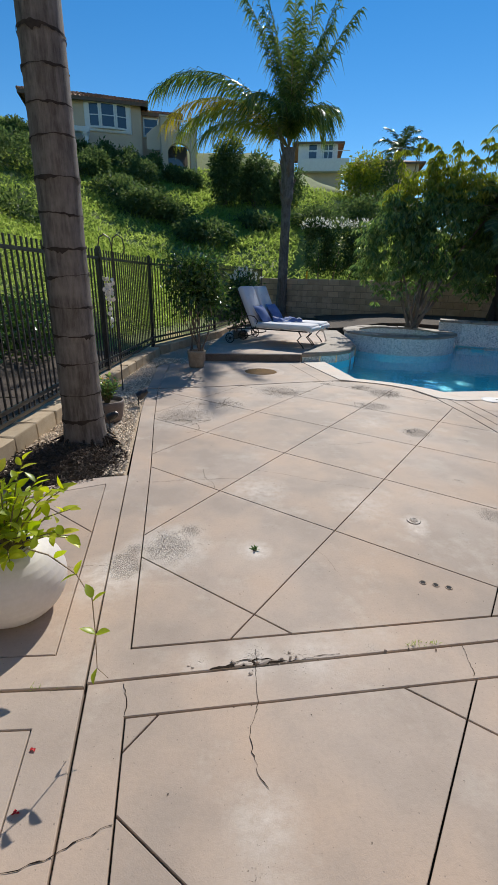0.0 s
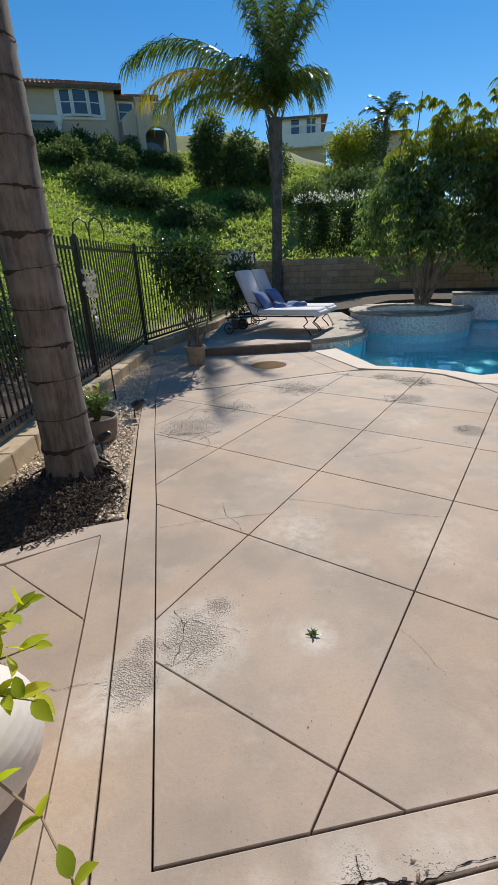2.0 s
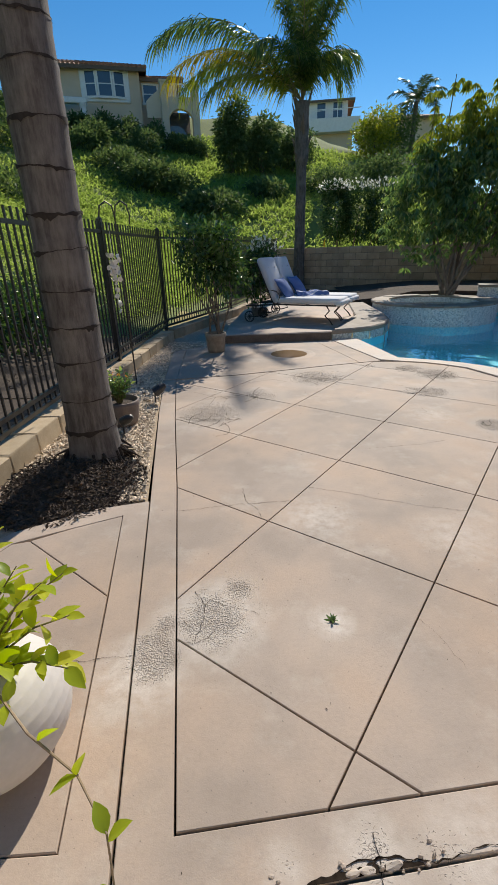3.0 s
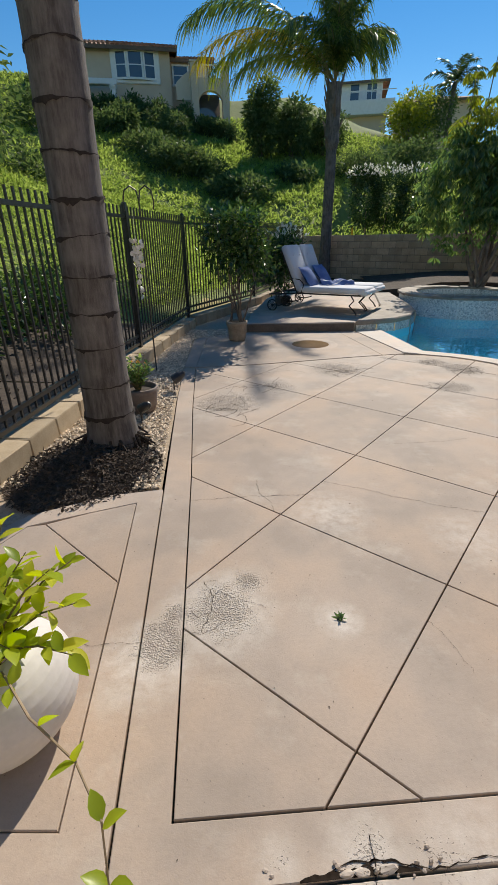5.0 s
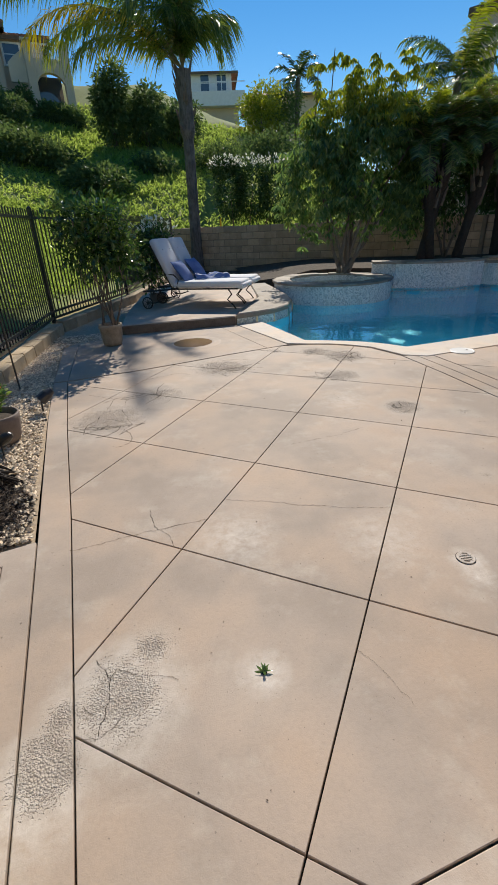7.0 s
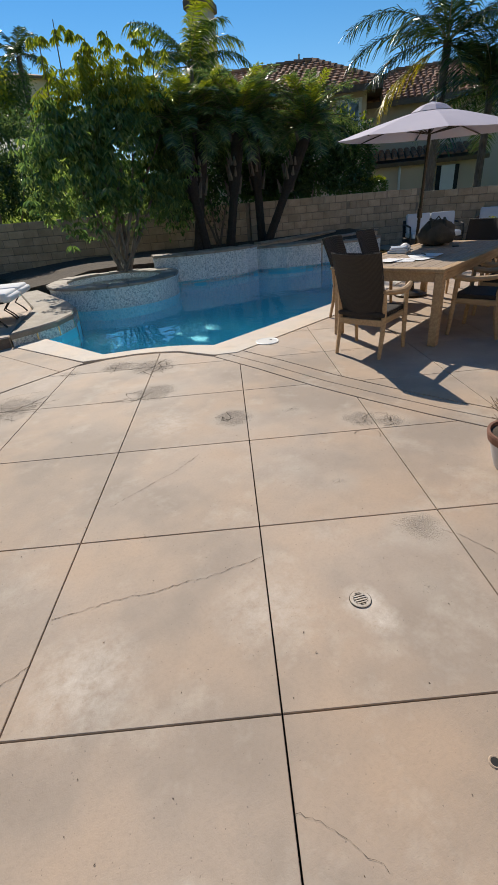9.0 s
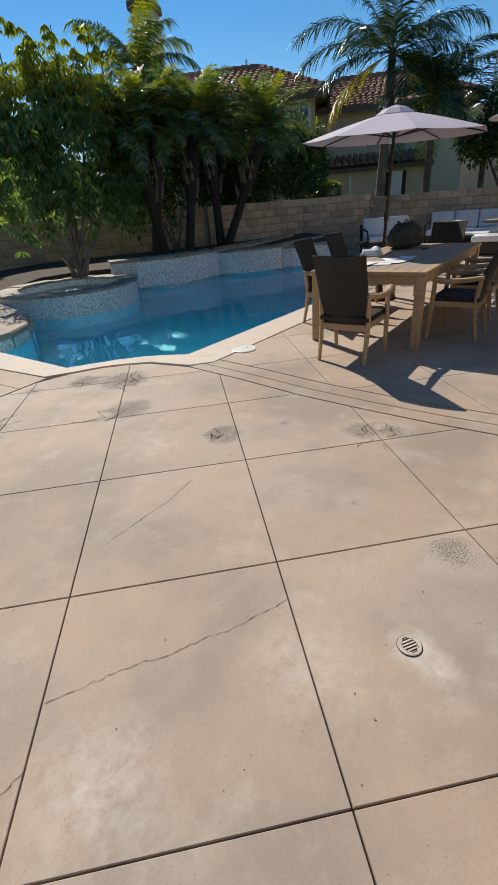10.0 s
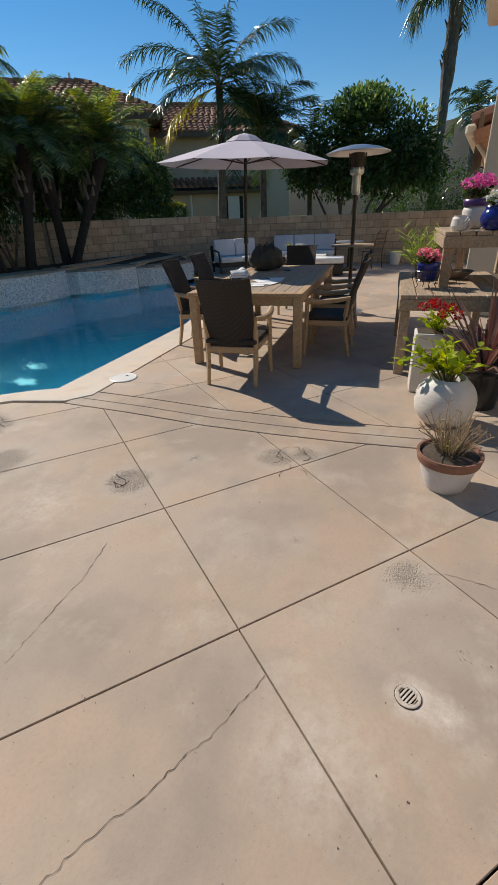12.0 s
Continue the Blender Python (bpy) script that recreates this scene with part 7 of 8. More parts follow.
# ---- sun loungers ----
def lounger(m, make_pillow=True):
    """Wrought iron chaise on wheels with a tufted cushion, foot towards +x."""
    ob = thing("sun_lounger", "wrought iron chaise lounger with grey-white cushion and raised back", "sun lounger", "sun loungers", m=m)
    fr = bmesh.new()
    for s in (-0.29, 0.29):
        tube(fr, [(-0.92, s, 0.3), (-0.3, s, 0.34), (0.9, s, 0.34)], 0.014, 8)
        tube(fr, [(-0.33, s, 0.34), (-0.68, s, 1.08)], 0.013, 8)
    for x in (-0.9, -0.3, 0.3, 0.9):
        tube(fr, [(x, -0.29, 0.34 if x > -0.5 else 0.3), (x, 0.29, 0.34 if x > -0.5 else 0.3)], 0.012, 8)
    part("frame", fr, M["bronze"], ob, "dark wrought iron frame")
    for s in (-0.29, 0.29):
        part("leg", tube(bmesh.new(), [(0.72, s, 0.34), (0.78, s, 0.25), (0.7, s, 0.16), (0.8, s, 0.07), (0.85, s, 0.0)], [0.014, 0.014, 0.013, 0.012, 0.014], 8), M["bronze"], ob)
        part("leg", tube(bmesh.new(), [(-0.55, s, 0.33), (-0.62, s, 0.22), (-0.55, s, 0.14), (-0.7, s, 0.1), (-0.85, s, 0.1)], 0.012, 8), M["bronze"], ob)
        arm = [(-0.25, s, 0.34), (-0.2, s, 0.5), (-0.28, s, 0.58), (-0.42, s, 0.6), (-0.55, s, 0.55), (-0.5, s, 0.48)]
        part("armrest", tube(bmesh.new(), arm, 0.011, 8), M["bronze"], ob, "scrolled iron armrest")
        w = part("wheel", tube(bmesh.new(), [(-0.85 + 0.1 * math.cos(a), s * 1.06, 0.1 + 0.1 * math.sin(a)) for a in (2 * math.pi * k / 20 for k in range(21))], 0.011, 6), M["bronze"], ob, "spoked iron wheel")
        bm = bmesh.new()
        for k in range(6):
            a = math.pi * k / 6
            tube(bm, [(-0.85 + 0.095 * math.cos(a), s * 1.06, 0.1 + 0.095 * math.sin(a)), (-0.85 - 0.095 * math.cos(a), s * 1.06, 0.1 - 0.095 * math.sin(a))], 0.005, 5)
        part("spokes", bm, M["bronze"], w)
    part("seat_cushion", boxed((1.28, 0.6, 0.11), pose(0.33, 0, 0.41), 0.04, 3), M["seat_white"], ob, smooth=True)
    part("foot_roll", boxed((0.16, 0.6, 0.09), pose(0.93, 0, 0.38), 0.03, 2), M["seat_white"], ob, smooth=True)
    back = part("back_cushion", boxed((0.86, 0.6, 0.12), pose(-0.47, 0, 0.77, 0, 66, 0), 0.045, 3), M["cushion"], ob, "tufted grey back cushion", smooth=True)
    for u in (-0.22, 0.1):
        for side in (-0.14, 0.14):
            bm = bmesh.new()
            bmesh.ops.create_icosphere(bm, subdivisions=1, radius=0.014, matrix=Matrix.Translation(pose(-0.47, 0, 0.77, 0, 66, 0) @ Vector((u, side, 0.064))))
            part("tuft", bm, M["cushion"], back)
    return ob


l1 = lounger(pose(0.73, 9.5, 0.142, 0, 0, -27))
copy_thing(l1, pose(1.04, 10.12, 0.142, 0, 0, -27))


def pillow(m, label, mat="blue"):
    ob = thing("pillow", label, "pillow", "blue pillows", m=m)
    bm = bmesh.new()
    n = 9
    top, bot = {}, {}
    for i in range(n):
        for j in range(n):
            x, y = (i / (n - 1) - 0.5), (j / (n - 1) - 0.5)
            h = 0.075 * (1 - (2 * abs(x)) ** 3) * (1 - (2 * abs(y)) ** 3)
            k = 1 - 0.08 * math.cos(math.pi * x) * math.cos(math.pi * y)
            top[i, j] = bm.verts.new((0.42 * x * (1.06 - 0.1 * (1 - abs(2 * y))), 0.42 * y * (1.06 - 0.1 * (1 - abs(2 * x))), h + 0.004))
            bot[i, j] = bm.verts.new((0.42 * x * (1.06 - 0.1 * (1 - abs(2 * y))), 0.42 * y * (1.06 - 0.1 * (1 - abs(2 * x))), -h))
    for i in range(n - 1):
        for j in range(n - 1):
            bm.faces.new((top[i, j], top[i + 1, j], top[i + 1, j + 1], top[i, j + 1]))
            bm.faces.new((bot[i, j], bot[i, j + 1], bot[i + 1, j + 1], bot[i + 1, j]))
    part("cover", bm, M[mat], ob, smooth=True)
    return ob


pillow(pose(0.535, 9.6, 0.76, 0, 52, -27), "blue square pillow leaning on the lounger's back")
pillow(pose(0.845, 10.22, 0.76, 0, 52, -31), "blue square pillow leaning on the lounger's back")
t = thing("towel", "rumpled blue and white striped towel on the lounger", "towel", m=pose(1.07, 9.64, 0.63, 0, 0, 3))
bm = bmesh.new()
grid = {}
for i in range(26):
    for j in range(16):
        x, y = i / 25 - 0.5, j / 15 - 0.5
        zz = 0.05 + 0.05 * noise.noise(Vector((x * 6, y * 7, 1))) + 0.04 * math.sin(9 * x + 5 * y) * (1 - abs(2 * x))
        grid[i, j] = bm.verts.new((0.62 * x, 0.34 * y + 0.03 * math.sin(8 * x), max(-0.02, zz - 0.1 * abs(2 * y) ** 3)))
for i in range(25):
    for j in range(15):
        f = bm.faces.new((grid[i, j], grid[i + 1, j], grid[i + 1, j + 1], grid[i, j + 1]))
        f.material_index = 1 if j % 4 == 0 else 0
part("cloth", bm, [M["blue"], M["cushion"]], t, smooth=True)


# ---- dining set ----
TA = 10.4


def dining_chair(m):
    """Armchair with a woven high back and teak legs and arms, facing +x."""
    ob = thing("dining_chair", "dark woven wicker armchair with light teak legs and arms", "chair", "dining chairs", m=m)
    for s in (-1, 1):
        part("rear_leg", tube(bmesh.new(), [(-0.26, 0.235 * s, 0), (-0.215, 0.235 * s, 0.22), (-0.2, 0.235 * s, 0.42), (-0.225, 0.24 * s, 0.62)], [0.02, 0.025, 0.026, 0.02], 4), M["teak"], ob)
        part("front_leg", tube(bmesh.new(), [(0.235, 0.27 * s, 0), (0.215, 0.27 * s, 0.3), (0.205, 0.27 * s, 0.61)], [0.02, 0.025, 0.024], 4), M["teak"], ob)
        arm = [(-0.25, 0.25 * s, 0.64), (-0.1, 0.272 * s, 0.615), (0.08, 0.285 * s, 0.6), (0.2, 0.285 * s, 0.615), (0.27, 0.28 * s, 0.64)]
        bm = tube(bmesh.new(), arm, [0.02, 0.026, 0.03, 0.032, 0.026], 8)
        part("armrest", bm, M["teak"], ob, "curved teak armrest")
        part("side_rail", boxed((0.42, 0.025, 0.055), pose(0.0, 0.25 * s, 0.37), 0.004), M["teak"], ob)
    part("front_rail", boxed((0.025, 0.5, 0.055), pose(0.205, 0, 0.37), 0.004), M["teak"], ob)
    part("back_rail", boxed((0.025, 0.46, 0.06), pose(-0.21, 0, 0.34), 0.004), M["teak"], ob)
    part("seat", boxed((0.46, 0.5, 0.05), pose(0.0, 0, 0.42), 0.015, 2), M["wicker"], ob, "dark woven seat")
    bm = bmesh.new()
    n, mrows = 12, 12
    front, rear = [], []
    for i in range(mrows + 1):
        zz = 0.36 + 0.62 * i / mrows
        x0 = -0.205 - 0.2 * (i / mrows) ** 1.4
        half = 0.225 + 0.02 * i / mrows
        fr, re = [], []
        for j in range(n + 1):
            y = -half + 2 * half * j / n
            curve = 0.035 * (2 * y / (2 * half)) ** 2
            dip = 0.012 * (2 * y / (2 * half)) ** 2 * (1 if i == mrows else 0)
            fr.append(bm.verts.new((x0 + curve + 0.016, y, zz + dip)))
            re.append(bm.verts.new((x0 + curve - 0.016, y, zz + dip)))
        front.append(fr)
        rear.append(re)
    for i in range(mrows):
        for j in range(n):
            bm.faces.new((front[i][j], front[i][j + 1], front[i + 1][j + 1], front[i + 1][j]))
            bm.faces.new((rear[i][j + 1], rear[i][j], rear[i + 1][j], rear[i + 1][j + 1]))
        bm.faces.new((front[i][0], front[i + 1][0], rear[i + 1][0], rear[i][0]))
        bm.faces.new((front[i][n], rear[i][n], rear[i + 1][n], front[i + 1][n]))
    for j in range(n):
        bm.faces.new((front[mrows][j], front[mrows][j + 1], rear[mrows][j + 1], rear[mrows][j]))
        bm.faces.new((front[0][j + 1], front[0][j], rear[0][j], rear[0][j + 1]))
    back = part("backrest", bm, M["wicker"], ob, "dark woven high back")
    edge = bmesh.new()
    for j in range(24):
        y = -0.24 + 0.48 * j / 23
        tube(edge, [(-0.405 + 0.035 * (y / 0.245) ** 2, y, 0.975 + 0.012 * (y / 0.245) ** 2), (-0.4 + 0.035 * (y / 0.245) ** 2, y + 0.012, 0.993)], 0.009, 5)
    part("woven_edge", edge, M["wicker"], back)
    return ob


chair = dining_chair(pose(3.92, 4.37, 0, 0, 0, 11))
for x, y, a in ((5.16, 3.84, 100), (6.12, 4.03, 98), (5.06, 5.48, -76), (5.95, 5.66, -80), (7.2, 5.0, 191)):
    copy_thing(chair, pose(x, y, 0, 0, 0, a))


def dining_table():
    ob = thing("dining_table", "long light teak dining table with square legs and weathered top", "table", m=pose(5.56, 4.71, 0, 0, 0, TA))
    L, W = 2.66, 1.22
    n = 8
    for k in range(n):
        part("top_board", boxed((L - 0.24, (W - 0.16) / n - 0.003, 0.03), pose(0, -W / 2 + 0.08 + (W - 0.16) * (k + 0.5) / n, 0.745), 0.003), M["teak_top"], ob)
    for s in (-1, 1):
        part("edge_board", boxed((L, 0.078, 0.034), pose(0, s * (W / 2 - 0.04), 0.745), 0.004), M["teak"], ob)
        part("end_board", boxed((0.115, W - 0.16, 0.034), pose(s * (L / 2 - 0.06), 0, 0.745), 0.004), M["teak"], ob)
        part("apron", boxed((L - 0.2, 0.025, 0.09), pose(0, s * (W / 2 - 0.05), 0.68)), M["teak"], ob)
        part("apron", boxed((0.025, W - 0.2, 0.09), pose(s * (L / 2 - 0.05), 0, 0.68)), M["teak"], ob)
        for q in (-1, 1):
            leg = part("leg", boxed((0.085, 0.085, 0.725), pose(s * (L / 2 - 0.055), q * (W / 2 - 0.055), 0.3655), 0.006), M["teak"], ob)
    return ob


dining_table()
TM = pose(5.56, 4.71, 0.763, 0, 0, TA)


def on_table(x, y, a=0, z=0.0):
    return TM @ pose(x, y, z, 0, 0, a)


for k, (w, d, h, z) in enumerate(((0.3, 0.22, 0.028, 0.014), (0.28, 0.21, 0.022, 0.04), (0.24, 0.2, 0.012, 0.058))):
    b = thing("book", "hardback book in a small stack on the table", "book", "stacked books", m=on_table(-0.02, 0.44, 12 + 7 * k, z))
    part("cover", boxed((w, d, h), None, 0.003), M["book"], b)
    part("pages", boxed((w - 0.008, d - 0.012, h * 0.7), pose(-0.006, -0.008, 0)), M["paper"], b, "white page edges")
for k, (x, y, a) in enumerate(((-0.75, 0.02, 10), (-0.62, -0.1, -15), (-0.48, 0.0, 30), (-0.85, 0.18, -8), (-0.4, -0.12, 5))):
    b = thing("paper_sheet", "loose white sheet of paper on the table", "paper", "loose papers", m=on_table(x, y, a, 0.004 + 0.003 * k))
    part("sheet", boxed((0.28, 0.2, 0.002)), M["paper"], b)
p = thing("pen", "dark pen lying across the papers", "pen", m=on_table(-0.4, -0.03, 40, 0.024))
part("barrel", tube(bmesh.new(), [(-0.07, 0, 0), (0.07, 0, 0)], 0.005, 8), M["metal"], p)
p = thing("phone", "black phone lying on the table", "phone", m=on_table(0.62, -0.05, 20, 0.006))
part("body", boxed((0.16, 0.08, 0.009), None, 0.003), M["metal"], p)
p = thing("napkin", "crumpled pale cloth on the table", "cloth", m=on_table(0.26, 0.47, 0, 0.03))
bm = bmesh.new()
bmesh.ops.create_icosphere(bm, subdivisions=3, radius=0.09, matrix=Matrix.Diagonal((1, 0.7, 0.6, 1)))
for v in bm.verts:
    v.co *= 1 + 0.5 * noise.noise(v.co * 14)
    v.co.z = max(v.co.z, -0.026)
part("cloth", bm, M["paper"], p, smooth=True)


def backpack():
    ob = thing("backpack", "dark brown canvas backpack lying on the table", "bag", m=on_table(0.85, 0.3, 25, 0.0) @ Matrix.Diagonal((1.25, 1.25, 1.1, 1)))
    bm = bmesh.new()
    bmesh.ops.create_icosphere(bm, subdivisions=4, radius=0.2, matrix=pose(0, 0, 0.13) @ Matrix.Diagonal((1.35, 0.95, 0.72, 1)))
    for v in bm.verts:
        v.co += v.normal * (0.05 * noise.noise(v.co * 7) + 0.02 * noise.noise(v.co * 18))
        v.co.z = max(v.co.z, 0.004)
    part("body", bm, M["canvas_bag"], ob, smooth=True)
    bm = bmesh.new()
    bmesh.ops.create_icosphere(bm, subdivisions=3, radius=0.11, matrix=pose(0.2, -0.1, 0.1) @ Matrix.Diagonal((0.8, 0.9, 0.8, 1)))
    for v in bm.verts:
        v.co += v.normal * 0.03 * noise.noise(v.co * 11)
        v.co.z = max(v.co.z, 0.004)
    part("pocket", bm, M["canvas_bag"], ob, "bulging front pocket", smooth=True)
    for s in (-0.07, 0.07):
        part("strap", tube(bmesh.new(), [(-0.2, s, 0.12), (-0.1, s, 0.27), (0.05, s, 0.29), (0.16, s - 0.04, 0.22), (0.24, s - 0.06, 0.1)], 0.016, 6), M["canvas_bag"], ob)
    part("handle", tube(bmesh.new(), [(-0.06, -0.04, 0.26), (-0.05, 0.0, 0.32), (-0.04, 0.04, 0.26)], 0.01, 6), M["canvas_bag"], ob)


backpack()


def umbrella():
    ob = thing("patio_umbrella", "open lilac-grey patio umbrella with dark pole beside the table", "umbrella")
    base, top = Vector((6.56, 5.62, 0.0)), Vector((6.53, 5.52, 2.45))
    axis = (top - base).normalized()
    part("pole", tube(bmesh.new(), [base + axis * 0.06, top], 0.022, 12), M["bronze"], ob, "dark metal pole")
    part("base", lathe(bmesh.new(), [(0, 0), (0.24, 0), (0.25, 0.03), (0.2, 0.06), (0.06, 0.09), (0.04, 0.22), (0.03, 0.22)], 28, Matrix.Translation(base)), M["bronze"], ob)
    part("crank", boxed((0.07, 0.05, 0.13), Matrix.Translation(base + axis * 1.15), 0.01), M["bronze"], ob)
    q = axis.to_track_quat("Z", "Y").to_matrix().to_4x4()
    m = Matrix.Translation(base + axis * 2.09) @ q @ pose(0, 0, 0, 0, 0, -32)
    n, R, H = 8, 1.21, 0.26
    bm = bmesh.new()
    rows = []
    for k in range(n * 4):
        a = 2 * math.pi * k / (n * 4)
        f = (k % 4) / 4
        flat = math.cos(math.pi / n) / math.cos((f - 0.5) * 2 * math.pi / n)
        row = []
        for i in range(7):
            r = 0.16 + (R - 0.16) * i / 6
            sag = -0.012 * math.sin(math.pi * f) * (i / 6) ** 1.5
            row.append(bm.verts.new(m @ Vector((r * flat * math.cos(a), r * flat * math.sin(a), H * (1 - (i / 6) ** 1.15) + sag))))
        rows.append(row)
    for k in range(n * 4):
        a, b = rows[k], rows[(k + 1) % (n * 4)]
        for i in range(6):
            bm.faces.new((a[i], a[i + 1], b[i + 1], b[i]))
    can = part("canopy", bm, M["canvas"], ob, "lilac-grey fabric canopy")
    mod = can.modifiers.new("thickness", "SOLIDIFY")
    mod.thickness = 0.004
    bm = bmesh.new()
    lathe(bm, [(0.27, H - 0.015), (0.16, H + 0.05), (0.03, H + 0.085), (0, H + 0.1)], 8, m)
    part("vent", bm, M["canvas"], can, "small vent cap")
    hub = m @ Vector((0, 0, 0.02))
    for k in range(n):
        a = 2 * math.pi * k / n
        tip = m @ Vector((R * 0.99 * math.cos(a), R * 0.99 * math.sin(a), -0.004))
        top_in = m @ Vector((0.06 * math.cos(a), 0.06 * math.sin(a), H - 0.02))
        mid = m @ Vector((R * 0.52 * math.cos(a), R * 0.52 * math.sin(a), H * (1 - 0.47) - 0.03))
        rib = part("rib", tube(bmesh.new(), [top_in, mid, tip], 0.009, 6), M["bronze"], ob, "dark rib")
        part("strut", tube(bmesh.new(), [m @ Vector((0, 0, 0.0)), mid], 0.008, 6), M["bronze"], rib)
    part("finial", lathe(bmesh.new(), [(0.02, 0), (0.03, 0.03), (0, 0.07)], 12, m @ pose(0, 0, H + 0.08)), M["bronze"], ob)


umbrella()


def heater():
    ob = thing("patio_heater", "tall steel patio heater with domed reflector", "patio heater", m=pose(7.36, 4.19, 0))
    part("base", lathe(bmesh.new(), [(0, 0), (0.22, 0), (0.22, 0.04), (0.14, 0.07), (0.12, 0.3), (0.08, 0.34), (0.03, 0.35)], 28), M["plastic"], ob, "pale round base")
    part("pole", tube(bmesh.new(), [(0, 0, 0.3), (0, 0, 1.78)], 0.03, 14), M["bronze"], ob, "dark pole")
    part("shelf", lathe(bmesh.new(), [(0.03, 0.98), (0.32, 0.99), (0.32, 1.01), (0.03, 1.01)], 28), M["oldwood"], ob, "round pole table")
    part("burner", lathe(bmesh.new(), [(0.05, 1.66), (0.062, 1.7), (0.062, 1.9), (0.1, 1.93), (0.1, 1.99), (0.085, 2.0)], 24), M["steel"], ob, "steel burner head")
    bm = bmesh.new()
    for k in range(28):
        a = 2 * math.pi * k / 28
        tube(bm, [(0.1 * math.cos(a), 0.1 * math.sin(a), 1.97), (0.12 * math.cos(a), 0.12 * math.sin(a), 2.17)], 0.004, 4)
    lathe(bm, [(0.085, 1.98), (0.09, 2.17), (0.05, 2.18)], 20)
    part("grille", bm, M["bronze"], ob, "dark wire flame guard")
    part("reflector", lathe(bmesh.new(), [(0.43, 2.165), (0.44, 2.175), (0.3, 2.225), (0.12, 2.26), (0, 2.27), (0.12, 2.25), (0.3, 2.215), (0.43, 2.165)], 36), M["steel"], ob, "domed steel reflector")


heater()


# ---- sofas at the wall ----
def sofa(m, width, seats, group="patio sofas"):
    ob = thing("patio_sofa", "dark-framed outdoor sofa with pale grey cushions by the wall", "sofa", group, m=m)
    part("base", boxed((0.72, width, 0.12), pose(0, 0, 0.22), 0.01), M["wicker_far"], ob, "dark frame")
    part("back_frame", boxed((0.06, width, 0.42), pose(-0.38, 0, 0.5, 0, -8, 0), 0.01), M["wicker_far"], ob)
    for s in (-1, 1):
        for x in (-0.32, 0.32):
            part("leg", boxed((0.05, 0.05, 0.17), pose(x, s * (width / 2 - 0.04), 0.085)), M["wicker_far"], ob)
        part("armrest", tube(bmesh.new(), [(-0.36, s * width / 2, 0.62), (0.0, s * width / 2, 0.6), (0.3, s * width / 2, 0.57), (0.36, s * width / 2, 0.4), (0.34, s * width / 2, 0.2)], 0.025, 8), M["wicker_far"], ob)
    w = (width - 0.08) / seats
    for k in range(seats):
        y = -width / 2 + 0.04 + w * (k + 0.5)
        part("seat_cushion", boxed((0.66, w - 0.01, 0.14), pose(0.04, y, 0.35), 0.035, 3), M["seat_white"], ob, smooth=True)
        part("back_cushion", boxed((0.15, w - 0.015, 0.46), pose(-0.26, y, 0.64, 0, -12, 0), 0.04, 3), M["cushion"], ob, smooth=True)
    return ob


sofa(pose(12.5, 8.88, 0, 0, 0, 230), 1.4, 2)
sofa(pose(14.25, 7.5, 0, 0, 0, 195), 2.0, 3)
tb = thing("coffee_table", "low white patio table before the sofa", "table", m=pose(12.6, 6.8, 0, 0, 0, 12))
part("top", boxed((0.6, 1.1, 0.04), pose(0, 0, 0.42), 0.008), M["trim"], tb)
for x in (-0.25, 0.25):
    for y in (-0.5, 0.5):
        part("leg", boxed((0.05, 0.05, 0.4), pose(x, y, 0.2)), M["trim"], tb)
ot = thing("ottoman", "pale cushioned patio ottoman", "ottoman", m=pose(12.1, 6.0, 0, 0, 0, 15))
part("base", boxed((0.6, 0.75, 0.26), pose(0, 0, 0.15), 0.02), M["wicker_far"], ot)
part("cushion", boxed((0.62, 0.77, 0.14), pose(0, 0, 0.36), 0.04, 3), M["seat_white"], ot, smooth=True)
vs = thing("vase", "small white vase of yellow flowers", "vase", m=pose(12.35, 7.2, 0.44))
part("body", lathe(bmesh.new(), [(0, 0), (0.06, 0), (0.07, 0.08), (0.06, 0.18), (0.065, 0.2), (0.05, 0.2)], 18), M["white_pot"], vs)
blossoms(vs, [(0, 0, 0.27), (0.07, 0.03, 0.25), (-0.06, 0.05, 0.26), (0.02, -0.07, 0.24)], 0.05, 24, "leaf_tip", "flowers")
ln = thing("lantern", "small white lantern on the low table", "lantern", m=pose(12.45, 6.95, 0.44))
for x in (-0.07, 0.07):
    for y in (-0.07, 0.07):
        part("post", boxed((0.02, 0.02, 0.26), pose(x, y, 0.13)), M["trim"], ln)
part("top", boxed((0.18, 0.18, 0.03), pose(0, 0, 0.27), 0.006), M["trim"], ln)
part("base", boxed((0.18, 0.18, 0.03), pose(0, 0, 0.015), 0.006), M["trim"], ln)
part("candle", lathe(bmesh.new(), [(0, 0.03), (0.05, 0.03), (0.05, 0.18), (0, 0.18)], 14), M["paper"], ln)
rt = thing("bistro_table", "round pale bistro table on a pedestal", "table", m=pose(13.1, 5.75, 0))
part("top", lathe(bmesh.new(), [(0, 0.72), (0.36, 0.72), (0.37, 0.735), (0.36, 0.75), (0, 0.75)], 28), M["white_pot"], rt)
part("pedestal", lathe(bmesh.new(), [(0, 0), (0.24, 0), (0.22, 0.04), (0.04, 0.1), (0.035, 0.7), (0.1, 0.72)], 16), M["bronze"], rt)


